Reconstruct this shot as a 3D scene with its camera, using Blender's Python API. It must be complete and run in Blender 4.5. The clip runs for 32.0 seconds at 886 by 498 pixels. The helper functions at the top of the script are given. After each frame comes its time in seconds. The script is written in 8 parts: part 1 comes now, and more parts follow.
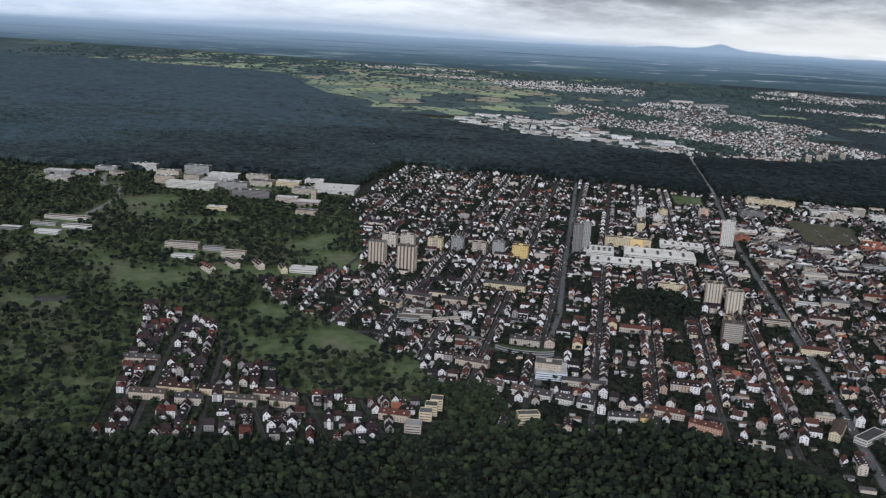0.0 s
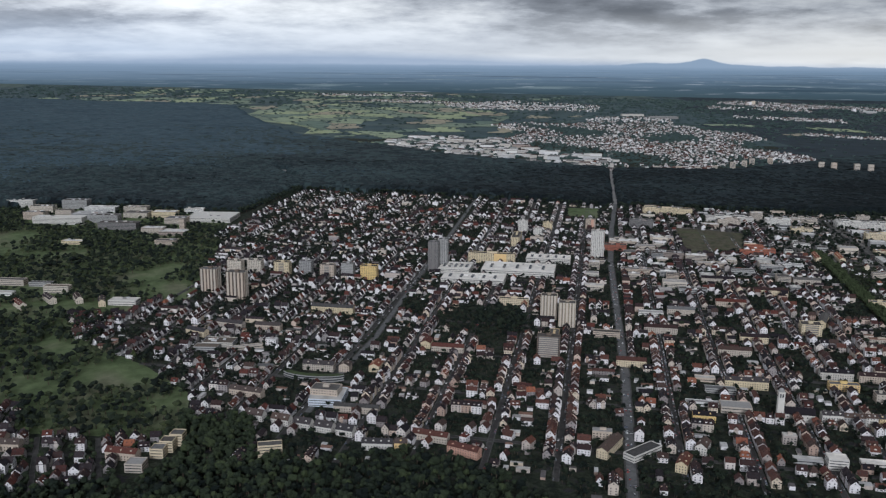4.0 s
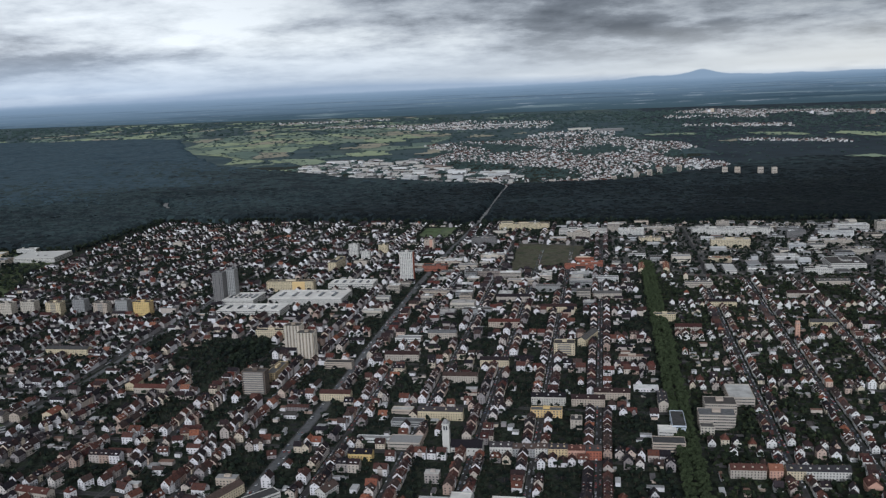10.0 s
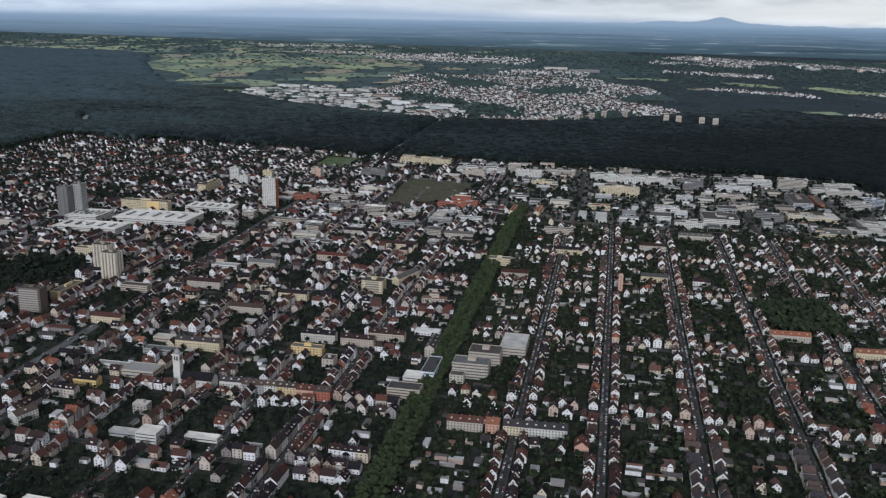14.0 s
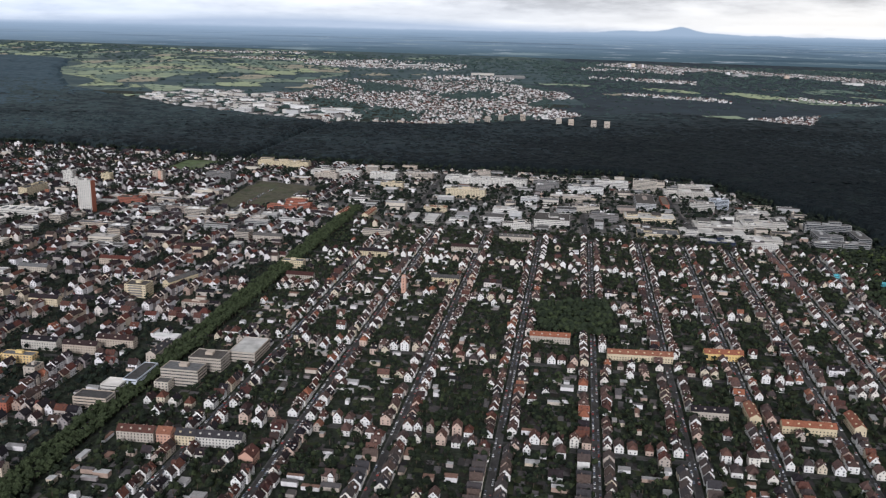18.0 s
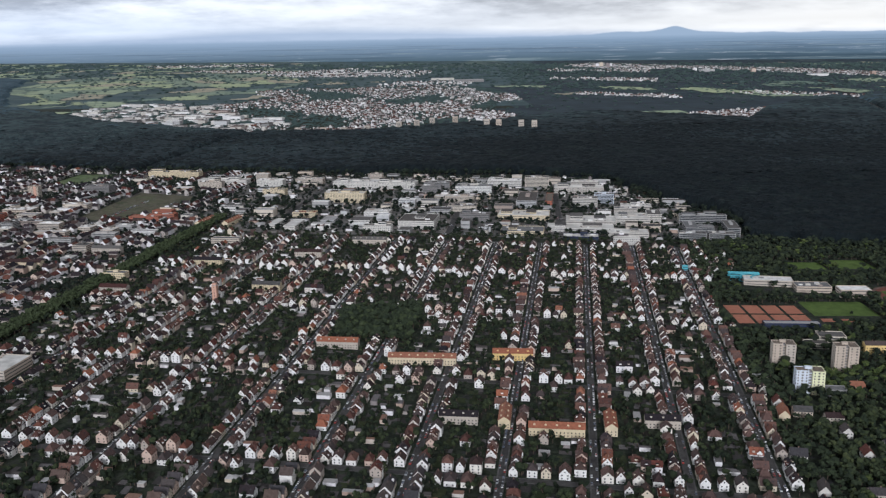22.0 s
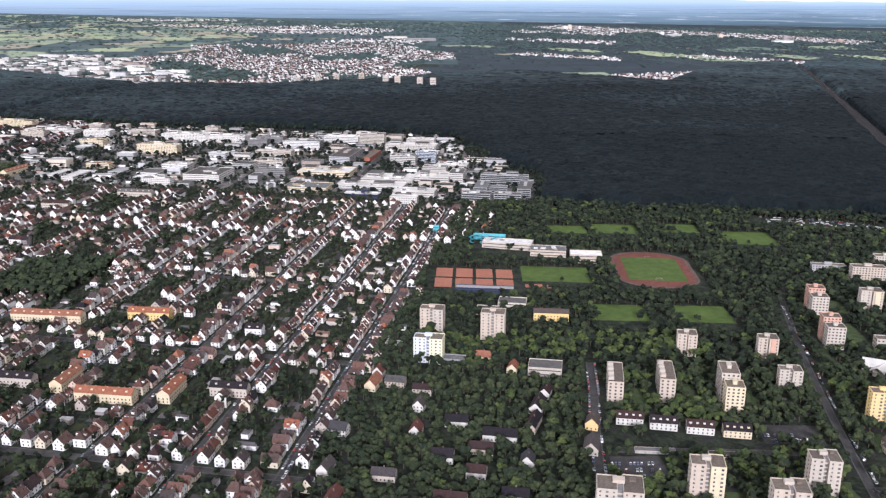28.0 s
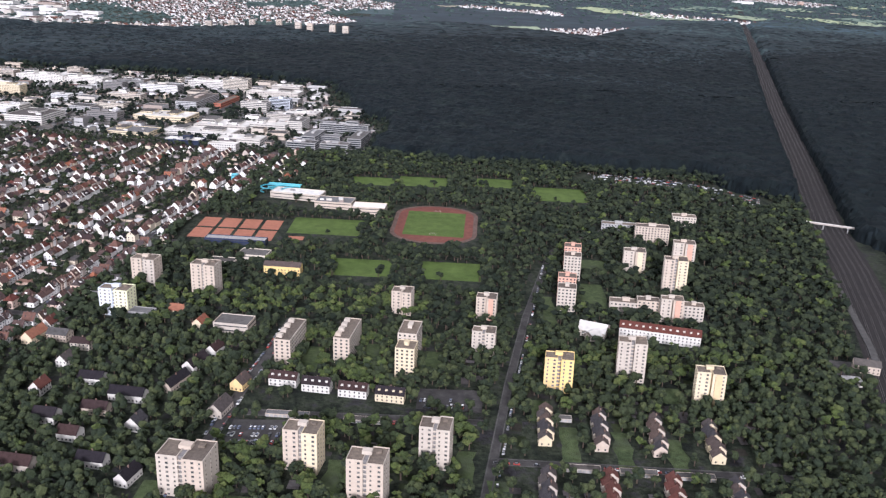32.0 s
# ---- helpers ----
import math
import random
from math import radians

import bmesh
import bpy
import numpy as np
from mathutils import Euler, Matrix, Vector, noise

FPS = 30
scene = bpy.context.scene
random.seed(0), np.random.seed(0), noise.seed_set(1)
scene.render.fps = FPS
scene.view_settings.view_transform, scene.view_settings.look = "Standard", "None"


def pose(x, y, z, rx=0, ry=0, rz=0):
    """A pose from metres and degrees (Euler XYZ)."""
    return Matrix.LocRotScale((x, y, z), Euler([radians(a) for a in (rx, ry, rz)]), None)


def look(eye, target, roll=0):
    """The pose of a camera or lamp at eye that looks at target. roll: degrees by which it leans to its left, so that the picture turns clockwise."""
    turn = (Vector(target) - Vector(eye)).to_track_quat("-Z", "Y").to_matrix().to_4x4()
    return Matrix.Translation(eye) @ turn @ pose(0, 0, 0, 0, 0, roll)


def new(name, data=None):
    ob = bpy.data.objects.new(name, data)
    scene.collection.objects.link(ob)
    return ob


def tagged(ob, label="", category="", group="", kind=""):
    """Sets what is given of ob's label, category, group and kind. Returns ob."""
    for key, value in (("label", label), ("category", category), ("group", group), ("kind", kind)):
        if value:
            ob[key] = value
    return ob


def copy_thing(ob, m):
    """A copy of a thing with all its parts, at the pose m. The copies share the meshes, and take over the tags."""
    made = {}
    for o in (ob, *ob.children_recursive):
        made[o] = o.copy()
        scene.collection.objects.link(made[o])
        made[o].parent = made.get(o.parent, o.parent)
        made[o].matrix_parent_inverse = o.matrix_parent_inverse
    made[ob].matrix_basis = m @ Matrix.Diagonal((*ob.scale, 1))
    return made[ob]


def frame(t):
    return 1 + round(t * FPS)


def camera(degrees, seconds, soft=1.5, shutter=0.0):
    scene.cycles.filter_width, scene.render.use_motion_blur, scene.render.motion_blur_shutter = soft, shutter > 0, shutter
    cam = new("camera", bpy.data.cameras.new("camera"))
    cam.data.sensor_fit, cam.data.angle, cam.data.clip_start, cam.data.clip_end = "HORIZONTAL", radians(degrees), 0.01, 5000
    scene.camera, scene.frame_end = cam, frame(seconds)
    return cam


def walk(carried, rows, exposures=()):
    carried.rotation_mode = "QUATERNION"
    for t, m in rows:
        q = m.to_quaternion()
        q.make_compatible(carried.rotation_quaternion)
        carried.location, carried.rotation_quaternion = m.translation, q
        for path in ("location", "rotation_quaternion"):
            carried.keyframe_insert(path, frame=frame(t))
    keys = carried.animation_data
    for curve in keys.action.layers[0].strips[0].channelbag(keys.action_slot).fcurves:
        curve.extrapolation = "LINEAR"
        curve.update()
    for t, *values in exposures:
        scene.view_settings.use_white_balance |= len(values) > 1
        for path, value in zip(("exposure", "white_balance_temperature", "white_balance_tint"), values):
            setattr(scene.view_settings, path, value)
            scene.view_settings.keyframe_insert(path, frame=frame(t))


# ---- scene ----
cam = camera(54.2, 32.0, soft=1.3)
METRES, EYE, TILT, LEAN, TURN = 1150.0, 226.68, -13.7, -3.0, 0.0
ROWS = [
    (0.0, 0.00016, -0.00019, 0.00021, 0.00, 0.00, -0.00),
    (0.5, 0.01644, 0.00353, -0.00078, 0.61, 0.25, 0.22),
    (1.0, 0.03271, 0.00720, -0.00175, 1.26, 1.09, 0.35),
    (1.5, 0.04897, 0.01084, -0.00269, 0.51, 2.33, 0.53),
    (2.0, 0.06523, 0.01443, -0.00360, 0.34, 2.31, 1.52),
    (2.5, 0.08147, 0.01799, -0.00451, 0.52, 1.77, 2.18),
    (3.0, 0.09769, 0.02151, -0.00539, 0.28, 1.57, 2.54),
    (3.5, 0.11389, 0.02499, -0.00627, -0.07, 1.54, 2.77),
    (5.5, 0.17847, 0.03849, -0.00972, -0.66, 2.45, 2.65),
    (6.0, 0.19455, 0.04176, -0.01059, -1.08, 2.37, 3.34),
    (6.5, 0.21059, 0.04500, -0.01146, -1.51, 1.95, 3.91),
    (7.0, 0.22660, 0.04819, -0.01233, -1.76, 1.60, 4.15),
    (7.5, 0.24257, 0.05135, -0.01321, -1.39, 1.33, 4.22),
    (8.0, 0.25851, 0.05446, -0.01411, -0.54, 1.09, 4.73),
    (8.5, 0.27441, 0.05754, -0.01502, 1.30, 1.75, 5.49),
    (9.0, 0.29027, 0.06057, -0.01594, 0.70, 3.37, 5.46),
    (9.5, 0.30609, 0.06357, -0.01687, -0.00, 4.09, 5.25),
    (10.0, 0.32187, 0.06653, -0.01783, 0.37, 3.24, 5.62),
    (10.5, 0.33761, 0.06945, -0.01880, -0.11, 3.14, 5.57),
    (11.0, 0.35331, 0.07234, -0.01979, -0.55, 3.30, 5.09),
    (11.5, 0.36896, 0.07518, -0.02081, 0.12, 2.14, 3.99),
    (12.0, 0.38457, 0.07800, -0.02184, 0.64, 0.95, 3.09),
    (12.5, 0.40013, 0.08078, -0.02289, 0.64, 0.23, 2.48),
    (13.0, 0.41565, 0.08352, -0.02397, 0.41, -0.51, 2.27),
    (13.5, 0.43113, 0.08623, -0.02507, 0.37, -1.18, 2.05),
    (15.5, 0.49258, 0.09677, -0.02971, -0.07, -0.61, 1.32),
    (16.0, 0.50784, 0.09934, -0.03093, -1.11, -0.89, 1.74),
    (16.5, 0.52305, 0.10187, -0.03217, -1.59, -0.98, 2.14),
    (17.0, 0.53821, 0.10438, -0.03343, -1.77, -0.97, 2.03),
    (17.5, 0.55334, 0.10687, -0.03471, -2.22, -0.87, 2.38),
    (18.0, 0.56843, 0.10934, -0.03601, -1.93, -0.61, 2.30),
    (18.5, 0.58347, 0.11179, -0.03734, -1.97, 0.17, 2.43),
    (19.0, 0.59848, 0.11421, -0.03868, -2.02, 0.85, 3.00),
    (19.5, 0.61345, 0.11662, -0.04004, -1.81, 0.94, 3.55),
    (20.0, 0.62838, 0.11902, -0.04142, -1.70, 0.87, 4.09),
    (20.5, 0.64328, 0.12139, -0.04281, -1.50, -0.21, 4.05),
    (21.0, 0.65814, 0.12376, -0.04421, -1.65, -0.29, 4.17),
    (21.5, 0.67297, 0.12612, -0.04563, -1.66, -0.32, 4.59),
    (22.0, 0.68778, 0.12847, -0.04706, -1.76, -0.08, 4.53),
    (22.5, 0.70255, 0.13081, -0.04849, -2.16, -0.81, 4.30),
    (23.0, 0.71730, 0.13315, -0.04993, -3.03, -1.99, 4.35),
    (23.5, 0.73203, 0.13548, -0.05137, -3.42, -2.60, 4.08),
    (24.0, 0.74674, 0.13781, -0.05282, -3.36, -2.82, 3.46),
    (24.5, 0.76142, 0.14015, -0.05426, -3.26, -2.98, 3.05),
    (25.0, 0.77610, 0.14249, -0.05570, -3.13, -3.69, 2.34),
    (25.5, 0.79075, 0.14484, -0.05713, -3.08, -4.30, 1.73),
    (27.5, 0.84930, 0.15433, -0.06273, -1.68, -3.24, 2.85),
    (28.0, 0.86394, 0.15674, -0.06408, -1.50, -2.43, 3.22),
    (28.5, 0.87857, 0.15918, -0.06540, -1.34, -1.75, 3.13),
    (29.0, 0.89322, 0.16164, -0.06670, -1.51, -2.71, 3.11),
    (29.5, 0.90788, 0.16412, -0.06796, -1.74, -3.55, 2.91),
    (30.0, 0.92255, 0.16664, -0.06918, -1.34, -3.77, 2.00),
    (30.5, 0.93725, 0.16919, -0.07036, -1.16, -3.16, 1.41),
    (31.0, 0.95196, 0.17177, -0.07150, -1.05, -3.79, 1.91),
    (31.5, 0.96670, 0.17439, -0.07258, -1.22, -5.17, 1.76),
    (32.0, 0.98148, 0.17706, -0.07361, -2.42, -5.29, 1.76),
]
walk(cam, [(t, pose(0, 0, EYE, TILT, LEAN, TURN) @ pose(METRES * x, METRES * y, METRES * z, 90 + pitch, roll, yaw)) for t, x, y, z, yaw, pitch, roll in ROWS],
     exposures=[(0.0, -0.46, 5550, 11), (2.0, -0.58, 5550, 11), (6.0, -0.67, 5500, 10), (10.0, -0.72, 5450, 9), (13.0, -0.73, 5400, 9), (16.0, -0.24, 5700, 12), (19.0, -0.28, 5750, 13), (22.0, -0.33, 5600, 12), (23.0, -0.31, 5550, 13), (24.0, 0.38, 5600, 18), (25.0, 0.63, 5700, 19), (28.0, 0.58, 5650, 19), (29.0, 0.45, 5650, 21), (30.0, 0.50, 5650, 22), (31.0, 0.56, 5650, 21), (32.0, 0.70, 5650, 20)])

# ---- world and sun ----
SUN_EL, SUN_AZ = 22.0, 180.0
world = bpy.data.worlds.new("overcast_sky")
scene.world = world
world.use_nodes = True
wn, wl = world.node_tree.nodes, world.node_tree.links
wn.clear()


def wnode(kind, **kw):
    n = wn.new(kind)
    for k, v in kw.items():
        if k == "op":
            n.operation = v
        elif k == "blend":
            n.data_type, n.blend_type = "RGBA", v
    return n


def wmath(op, a, b=None, clamp=False):
    n = wnode("ShaderNodeMath", op=op)
    n.use_clamp = clamp
    for i, v in enumerate((a, b)):
        if v is None:
            continue
        if isinstance(v, (int, float)):
            n.inputs[i].default_value = v
        else:
            wl.new(v, n.inputs[i])
    return n.outputs[0]


def wmix(fac, a, b):
    n = wnode("ShaderNodeMix", blend="MIX")
    for sock, v in ((n.inputs[0], fac), (n.inputs[6], a), (n.inputs[7], b)):
        if isinstance(v, (int, float)):
            sock.default_value = v
        elif isinstance(v, tuple):
            sock.default_value = (*v, 1)
        else:
            wl.new(v, sock)
    return n.outputs[2]


def wramp(fac, stops):
    n = wn.new("ShaderNodeValToRGB")
    while len(n.color_ramp.elements) < len(stops):
        n.color_ramp.elements.new(0.5)
    for e, (p, c) in zip(n.color_ramp.elements, stops):
        e.position, e.color = p, (*c, 1)
    wl.new(fac, n.inputs[0])
    return n.outputs[0]


sky = wn.new("ShaderNodeTexSky")
sky.sky_type, sky.sun_disc = "NISHITA", False
sky.sun_elevation, sky.sun_rotation = radians(SUN_EL), radians(SUN_AZ)
coord = wn.new("ShaderNodeTexCoord")
sep = wn.new("ShaderNodeSeparateXYZ")
wl.new(coord.outputs["Generated"], sep.inputs[0])
dx, dy, dz = sep.outputs
# cloud deck: directions projected on a flat ceiling
up = wmath("ADD", wmath("MAXIMUM", dz, 0.0), 0.17)
comb = wn.new("ShaderNodeCombineXYZ")
wl.new(wmath("DIVIDE", dx, up), comb.inputs[0])
wl.new(wmath("DIVIDE", dy, up), comb.inputs[1])


def cloud_noise(scale, detail, rough, shift):
    n = wn.new("ShaderNodeTexNoise")
    add = wn.new("ShaderNodeVectorMath")
    add.operation = "ADD"
    add.inputs[1].default_value = shift
    wl.new(comb.outputs[0], add.inputs[0])
    wl.new(add.outputs[0], n.inputs["Vector"])
    n.inputs["Scale"].default_value, n.inputs["Detail"].default_value, n.inputs["Roughness"].default_value = scale, detail, rough
    return n.outputs[0]


broad = cloud_noise(0.62, 3, 0.5, (3.1, 1.7, 0))
fine = cloud_noise(2.1, 9, 0.6, (0, 7.3, 2))
wisps = cloud_noise(6.5, 6, 0.6, (5, 2, 1))
mixed = wmath("ADD", wmath("ADD", wmath("MULTIPLY", broad, 0.52), wmath("MULTIPLY", fine, 0.38)), wmath("MULTIPLY", wisps, 0.10))
clouds = wramp(mixed, [(0.35, (0.255, 0.25, 0.26)), (0.42, (0.47, 0.46, 0.46)), (0.475, (0.91, 0.88, 0.84)), (0.525, (1.30, 1.24, 1.13)), (0.58, (1.62, 1.53, 1.37))])
skycol = wn.new("ShaderNodeVectorMath")
skycol.operation = "SCALE"
wl.new(sky.outputs[0], skycol.inputs[0])
skycol.inputs["Scale"].default_value = 0.10
side = wmath("ADD", wmath("MULTIPLY", dx, 1.3), 0.42, clamp=True)
shade = wmath("SUBTRACT", 1.2, wmath("MULTIPLY", wmath("MULTIPLY", dz, 8.5, clamp=True), wmath("ADD", 0.16, wmath("MULTIPLY", side, 0.78))))
heavy = wn.new("ShaderNodeVectorMath")
heavy.operation = "SCALE"
wl.new(clouds, heavy.inputs[0])
wl.new(shade, heavy.inputs["Scale"])
deck = wmix(0.93, skycol.outputs[0], heavy.outputs[0])
# bright strip between the deck and the land, warm on one side and blue on the other
strip = wmix(side, (0.84, 0.92, 1.0), (1.12, 1.03, 0.86))
low = wmath("SUBTRACT", 1.0, wmath("DIVIDE", wmath("ABSOLUTE", wmath("SUBTRACT", dz, 0.014)), 0.045), clamp=True)
above = wmix(wmath("MULTIPLY", low, 0.8), deck, strip)
# far land below the horizon, with a range of hills on it
az = wmath("ARCTAN2", dx, dy)


def hill(centre, width, height):
    q = wmath("DIVIDE", wmath("SUBTRACT", az, radians(centre)), radians(width))
    return wmath("DIVIDE", radians(height), wmath("ADD", wmath("POWER", wmath("ABSOLUTE", q), 2.2), 1.0))


# pale, blurred range on the rainy side
rain = wmath("SUBTRACT", hill(-6.0, 15.0, 0.75), wmath("SUBTRACT", dz, 0.0))
above = wmix(wmath("MULTIPLY", wmath("ADD", wmath("MULTIPLY", rain, 110.0), 0.35, clamp=True), 0.8), above, (0.50, 0.60, 0.72))
rough_line = wn.new("ShaderNodeTexNoise")
rough_line.noise_dimensions = "1D"
wl.new(az, rough_line.inputs["W"])
rough_line.inputs["Scale"].default_value, rough_line.inputs["Detail"].default_value = 34.0, 5
ridge = wmath("ADD", wmath("ADD", hill(17.35, 0.75, 0.34), hill(17.0, 3.2, 0.16)), wmath("ADD", hill(13.9, 0.9, 0.14), wmath("MULTIPLY", wmath("SUBTRACT", rough_line.outputs[0], 0.4), 0.0022)))
drop = wmath("SUBTRACT", dz, ridge)
crisp = wmath("ADD", 260.0, wmath("MULTIPLY", side, 520.0))
landmask = wmath("SUBTRACT", 0.5, wmath("MULTIPLY", drop, crisp), clamp=True)
# woods, fields and towns of the far plain, laid out on the flat land
flat = wmath("SUBTRACT", 0.0016, wmath("MINIMUM", dz, 0.0))
plan = wn.new("ShaderNodeCombineXYZ")
wl.new(wmath("DIVIDE", dx, flat), plan.inputs[0])
wl.new(wmath("DIVIDE", dy, flat), plan.inputs[1])


def land_noise(scale, detail, shift):
    n = wn.new("ShaderNodeTexNoise")
    add = wn.new("ShaderNodeVectorMath")
    add.operation = "ADD"
    add.inputs[1].default_value = shift
    wl.new(plan.outputs[0], add.inputs[0])
    wl.new(add.outputs[0], n.inputs["Vector"])
    n.inputs["Scale"].default_value, n.inputs["Detail"].default_value, n.inputs["Roughness"].default_value = scale, detail, 0.6
    return n.outputs[0]


# haze painted into the backdrop land: paler and bluer up to the horizon
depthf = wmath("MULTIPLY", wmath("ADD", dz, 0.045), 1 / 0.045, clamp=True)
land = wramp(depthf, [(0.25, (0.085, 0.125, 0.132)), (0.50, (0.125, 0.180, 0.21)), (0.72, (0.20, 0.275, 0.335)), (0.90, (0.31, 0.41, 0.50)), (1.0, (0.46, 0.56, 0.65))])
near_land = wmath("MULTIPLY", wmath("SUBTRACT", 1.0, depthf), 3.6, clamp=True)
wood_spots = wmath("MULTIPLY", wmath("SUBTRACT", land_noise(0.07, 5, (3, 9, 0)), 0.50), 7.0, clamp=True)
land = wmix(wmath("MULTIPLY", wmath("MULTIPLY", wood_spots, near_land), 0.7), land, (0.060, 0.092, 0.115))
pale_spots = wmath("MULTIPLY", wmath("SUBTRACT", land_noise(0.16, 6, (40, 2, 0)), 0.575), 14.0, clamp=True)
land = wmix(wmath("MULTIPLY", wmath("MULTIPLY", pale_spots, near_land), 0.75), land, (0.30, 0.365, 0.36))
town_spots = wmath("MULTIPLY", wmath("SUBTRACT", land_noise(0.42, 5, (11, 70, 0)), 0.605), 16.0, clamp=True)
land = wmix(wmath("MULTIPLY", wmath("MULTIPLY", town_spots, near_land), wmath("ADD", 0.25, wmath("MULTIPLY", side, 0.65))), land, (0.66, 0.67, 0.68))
# further painted haze close to the horizon, thickest on the rainy side
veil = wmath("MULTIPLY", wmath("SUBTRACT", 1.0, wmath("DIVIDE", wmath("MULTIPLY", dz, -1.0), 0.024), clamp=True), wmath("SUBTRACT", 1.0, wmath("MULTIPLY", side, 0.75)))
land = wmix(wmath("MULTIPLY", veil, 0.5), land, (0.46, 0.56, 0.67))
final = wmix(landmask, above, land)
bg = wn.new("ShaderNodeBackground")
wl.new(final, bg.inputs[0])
bg.inputs[1].default_value = 1.02
wo = wn.new("ShaderNodeOutputWorld")
wl.new(bg.outputs[0], wo.inputs[0])

sun = new("sun", bpy.data.lights.new("sun", "SUN"))
sun.data.energy, sun.data.angle, sun.data.color = 2.95, radians(12), (1.0, 0.945, 0.87)
sd = Vector((math.sin(radians(SUN_AZ)) * math.cos(radians(SUN_EL)), math.cos(radians(SUN_AZ)) * math.cos(radians(SUN_EL)), math.sin(radians(SUN_EL))))
sun.matrix_world = look(sd * 3000, (0, 0, 0))

# ---- materials ----


def material(name, cols, rough=0.85, scale=0.15, amount=0.25, bump=0.0, bump_scale=1.0, metal=0.0, spread=True):
    """A node material: a ramp of colours picked at random for each piece, with coarse and fine noise over it."""
    scale, bump_scale = scale / 0.535, bump_scale / 0.535
    m = bpy.data.materials.new(name)
    m.use_nodes = True
    n, l = m.node_tree.nodes, m.node_tree.links
    b = n["Principled BSDF"]
    b.inputs["Roughness"].default_value, b.inputs["Metallic"].default_value = rough, metal
    b.inputs["Specular IOR Level"].default_value = 0.5 if rough < 0.5 else 0.12
    ramp = n.new("ShaderNodeValToRGB")
    ramp.color_ramp.interpolation = "CONSTANT" if spread else "LINEAR"
    while len(ramp.color_ramp.elements) < len(cols):
        ramp.color_ramp.elements.new(0.5)
    for i, (e, c) in enumerate(zip(ramp.color_ramp.elements, cols)):
        e.position, e.color = (i / len(cols) if spread else i / max(1, len(cols) - 1)), (*c, 1)
    pos = n.new("ShaderNodeNewGeometry")
    if spread:
        info = n.new("ShaderNodeObjectInfo")
        add = n.new("ShaderNodeMath")
        add.operation = "ADD"
        l.new(pos.outputs["Random Per Island"], add.inputs[0])
        l.new(info.outputs["Random"], add.inputs[1])
        fr = n.new("ShaderNodeMath")
        fr.operation = "FRACT"
        l.new(add.outputs[0], fr.inputs[0])
        l.new(fr.outputs[0], ramp.inputs[0])
    else:
        base = n.new("ShaderNodeTexNoise")
        base.inputs["Scale"].default_value, base.inputs["Detail"].default_value = scale * 0.25, 5
        l.new(pos.outputs["Position"], base.inputs["Vector"])
        st = n.new("ShaderNodeMapRange")
        st.inputs[1].default_value, st.inputs[2].default_value = 0.33, 0.67
        l.new(base.outputs[0], st.inputs[0])
        l.new(st.outputs[0], ramp.inputs[0])
    tone = n.new("ShaderNodeTexNoise")
    tone.inputs["Scale"].default_value, tone.inputs["Detail"].default_value, tone.inputs["Roughness"].default_value = scale, 7, 0.65
    l.new(pos.outputs["Position"], tone.inputs["Vector"])
    span = n.new("ShaderNodeMapRange")
    span.inputs[1].default_value, span.inputs[2].default_value = 0.3, 0.7
    span.inputs[3].default_value, span.inputs[4].default_value = 1 - amount, 1 + amount
    l.new(tone.outputs[0], span.inputs[0])
    mul = n.new("ShaderNodeVectorMath")
    mul.operation = "SCALE"
    l.new(ramp.outputs[0], mul.inputs[0])
    l.new(span.outputs[0], mul.inputs["Scale"])
    l.new(mul.outputs[0], b.inputs["Base Color"])
    if bump:
        grain = n.new("ShaderNodeTexNoise")
        grain.inputs["Scale"].default_value, grain.inputs["Detail"].default_value = bump_scale, 4
        l.new(pos.outputs["Position"], grain.inputs["Vector"])
        bn = n.new("ShaderNodeBump")
        bn.inputs["Strength"].default_value, bn.inputs["Distance"].default_value = min(1, bump), 1.0
        l.new(grain.outputs[0], bn.inputs["Height"])
        l.new(bn.outputs[0], b.inputs["Normal"])
    return m


M_GROUND = material("garden_ground", [(0.0113, 0.0143, 0.0118), (0.0183, 0.0233, 0.0161), (0.0324, 0.0389, 0.0257), (0.0282, 0.0272, 0.03)], 0.95, 0.3, 0.5, 0.6, 0.4, spread=False)
M_GRASS = material("mown_grass", [(0.0634, 0.0982, 0.025), (0.0803, 0.1179, 0.0317)], 0.95, 0.08, 0.22, 0.3, 1.5, spread=False)
M_MEADOW = material("rough_meadow", [(0.068, 0.0941, 0.0417), (0.1053, 0.1354, 0.0641), (0.136, 0.1414, 0.0882)], 0.95, 0.05, 0.3, 0.4, 0.5, spread=False)
M_WASTE = material("waste_ground", [(0.060, 0.066, 0.038), (0.095, 0.085, 0.060), (0.075, 0.085, 0.045)], 0.95, 0.12, 0.35, 0.4, 0.6, spread=False)
# haze is put into these far colours: fields bluer, walls greyed
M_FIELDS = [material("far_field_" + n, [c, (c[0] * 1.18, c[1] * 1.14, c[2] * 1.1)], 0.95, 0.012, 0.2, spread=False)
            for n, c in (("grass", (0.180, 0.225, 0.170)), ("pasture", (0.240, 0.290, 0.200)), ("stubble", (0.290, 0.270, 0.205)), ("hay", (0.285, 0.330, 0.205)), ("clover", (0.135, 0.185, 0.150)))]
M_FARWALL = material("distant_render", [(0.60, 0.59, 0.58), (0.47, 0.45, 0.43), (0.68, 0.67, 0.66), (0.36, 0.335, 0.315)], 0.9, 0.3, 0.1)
M_ASPHALT = material("asphalt", [(0.0456, 0.04366, 0.0437), (0.0672, 0.06372, 0.06095)], 0.9, 0.2, 0.25, 0.2, 2.0, spread=False)
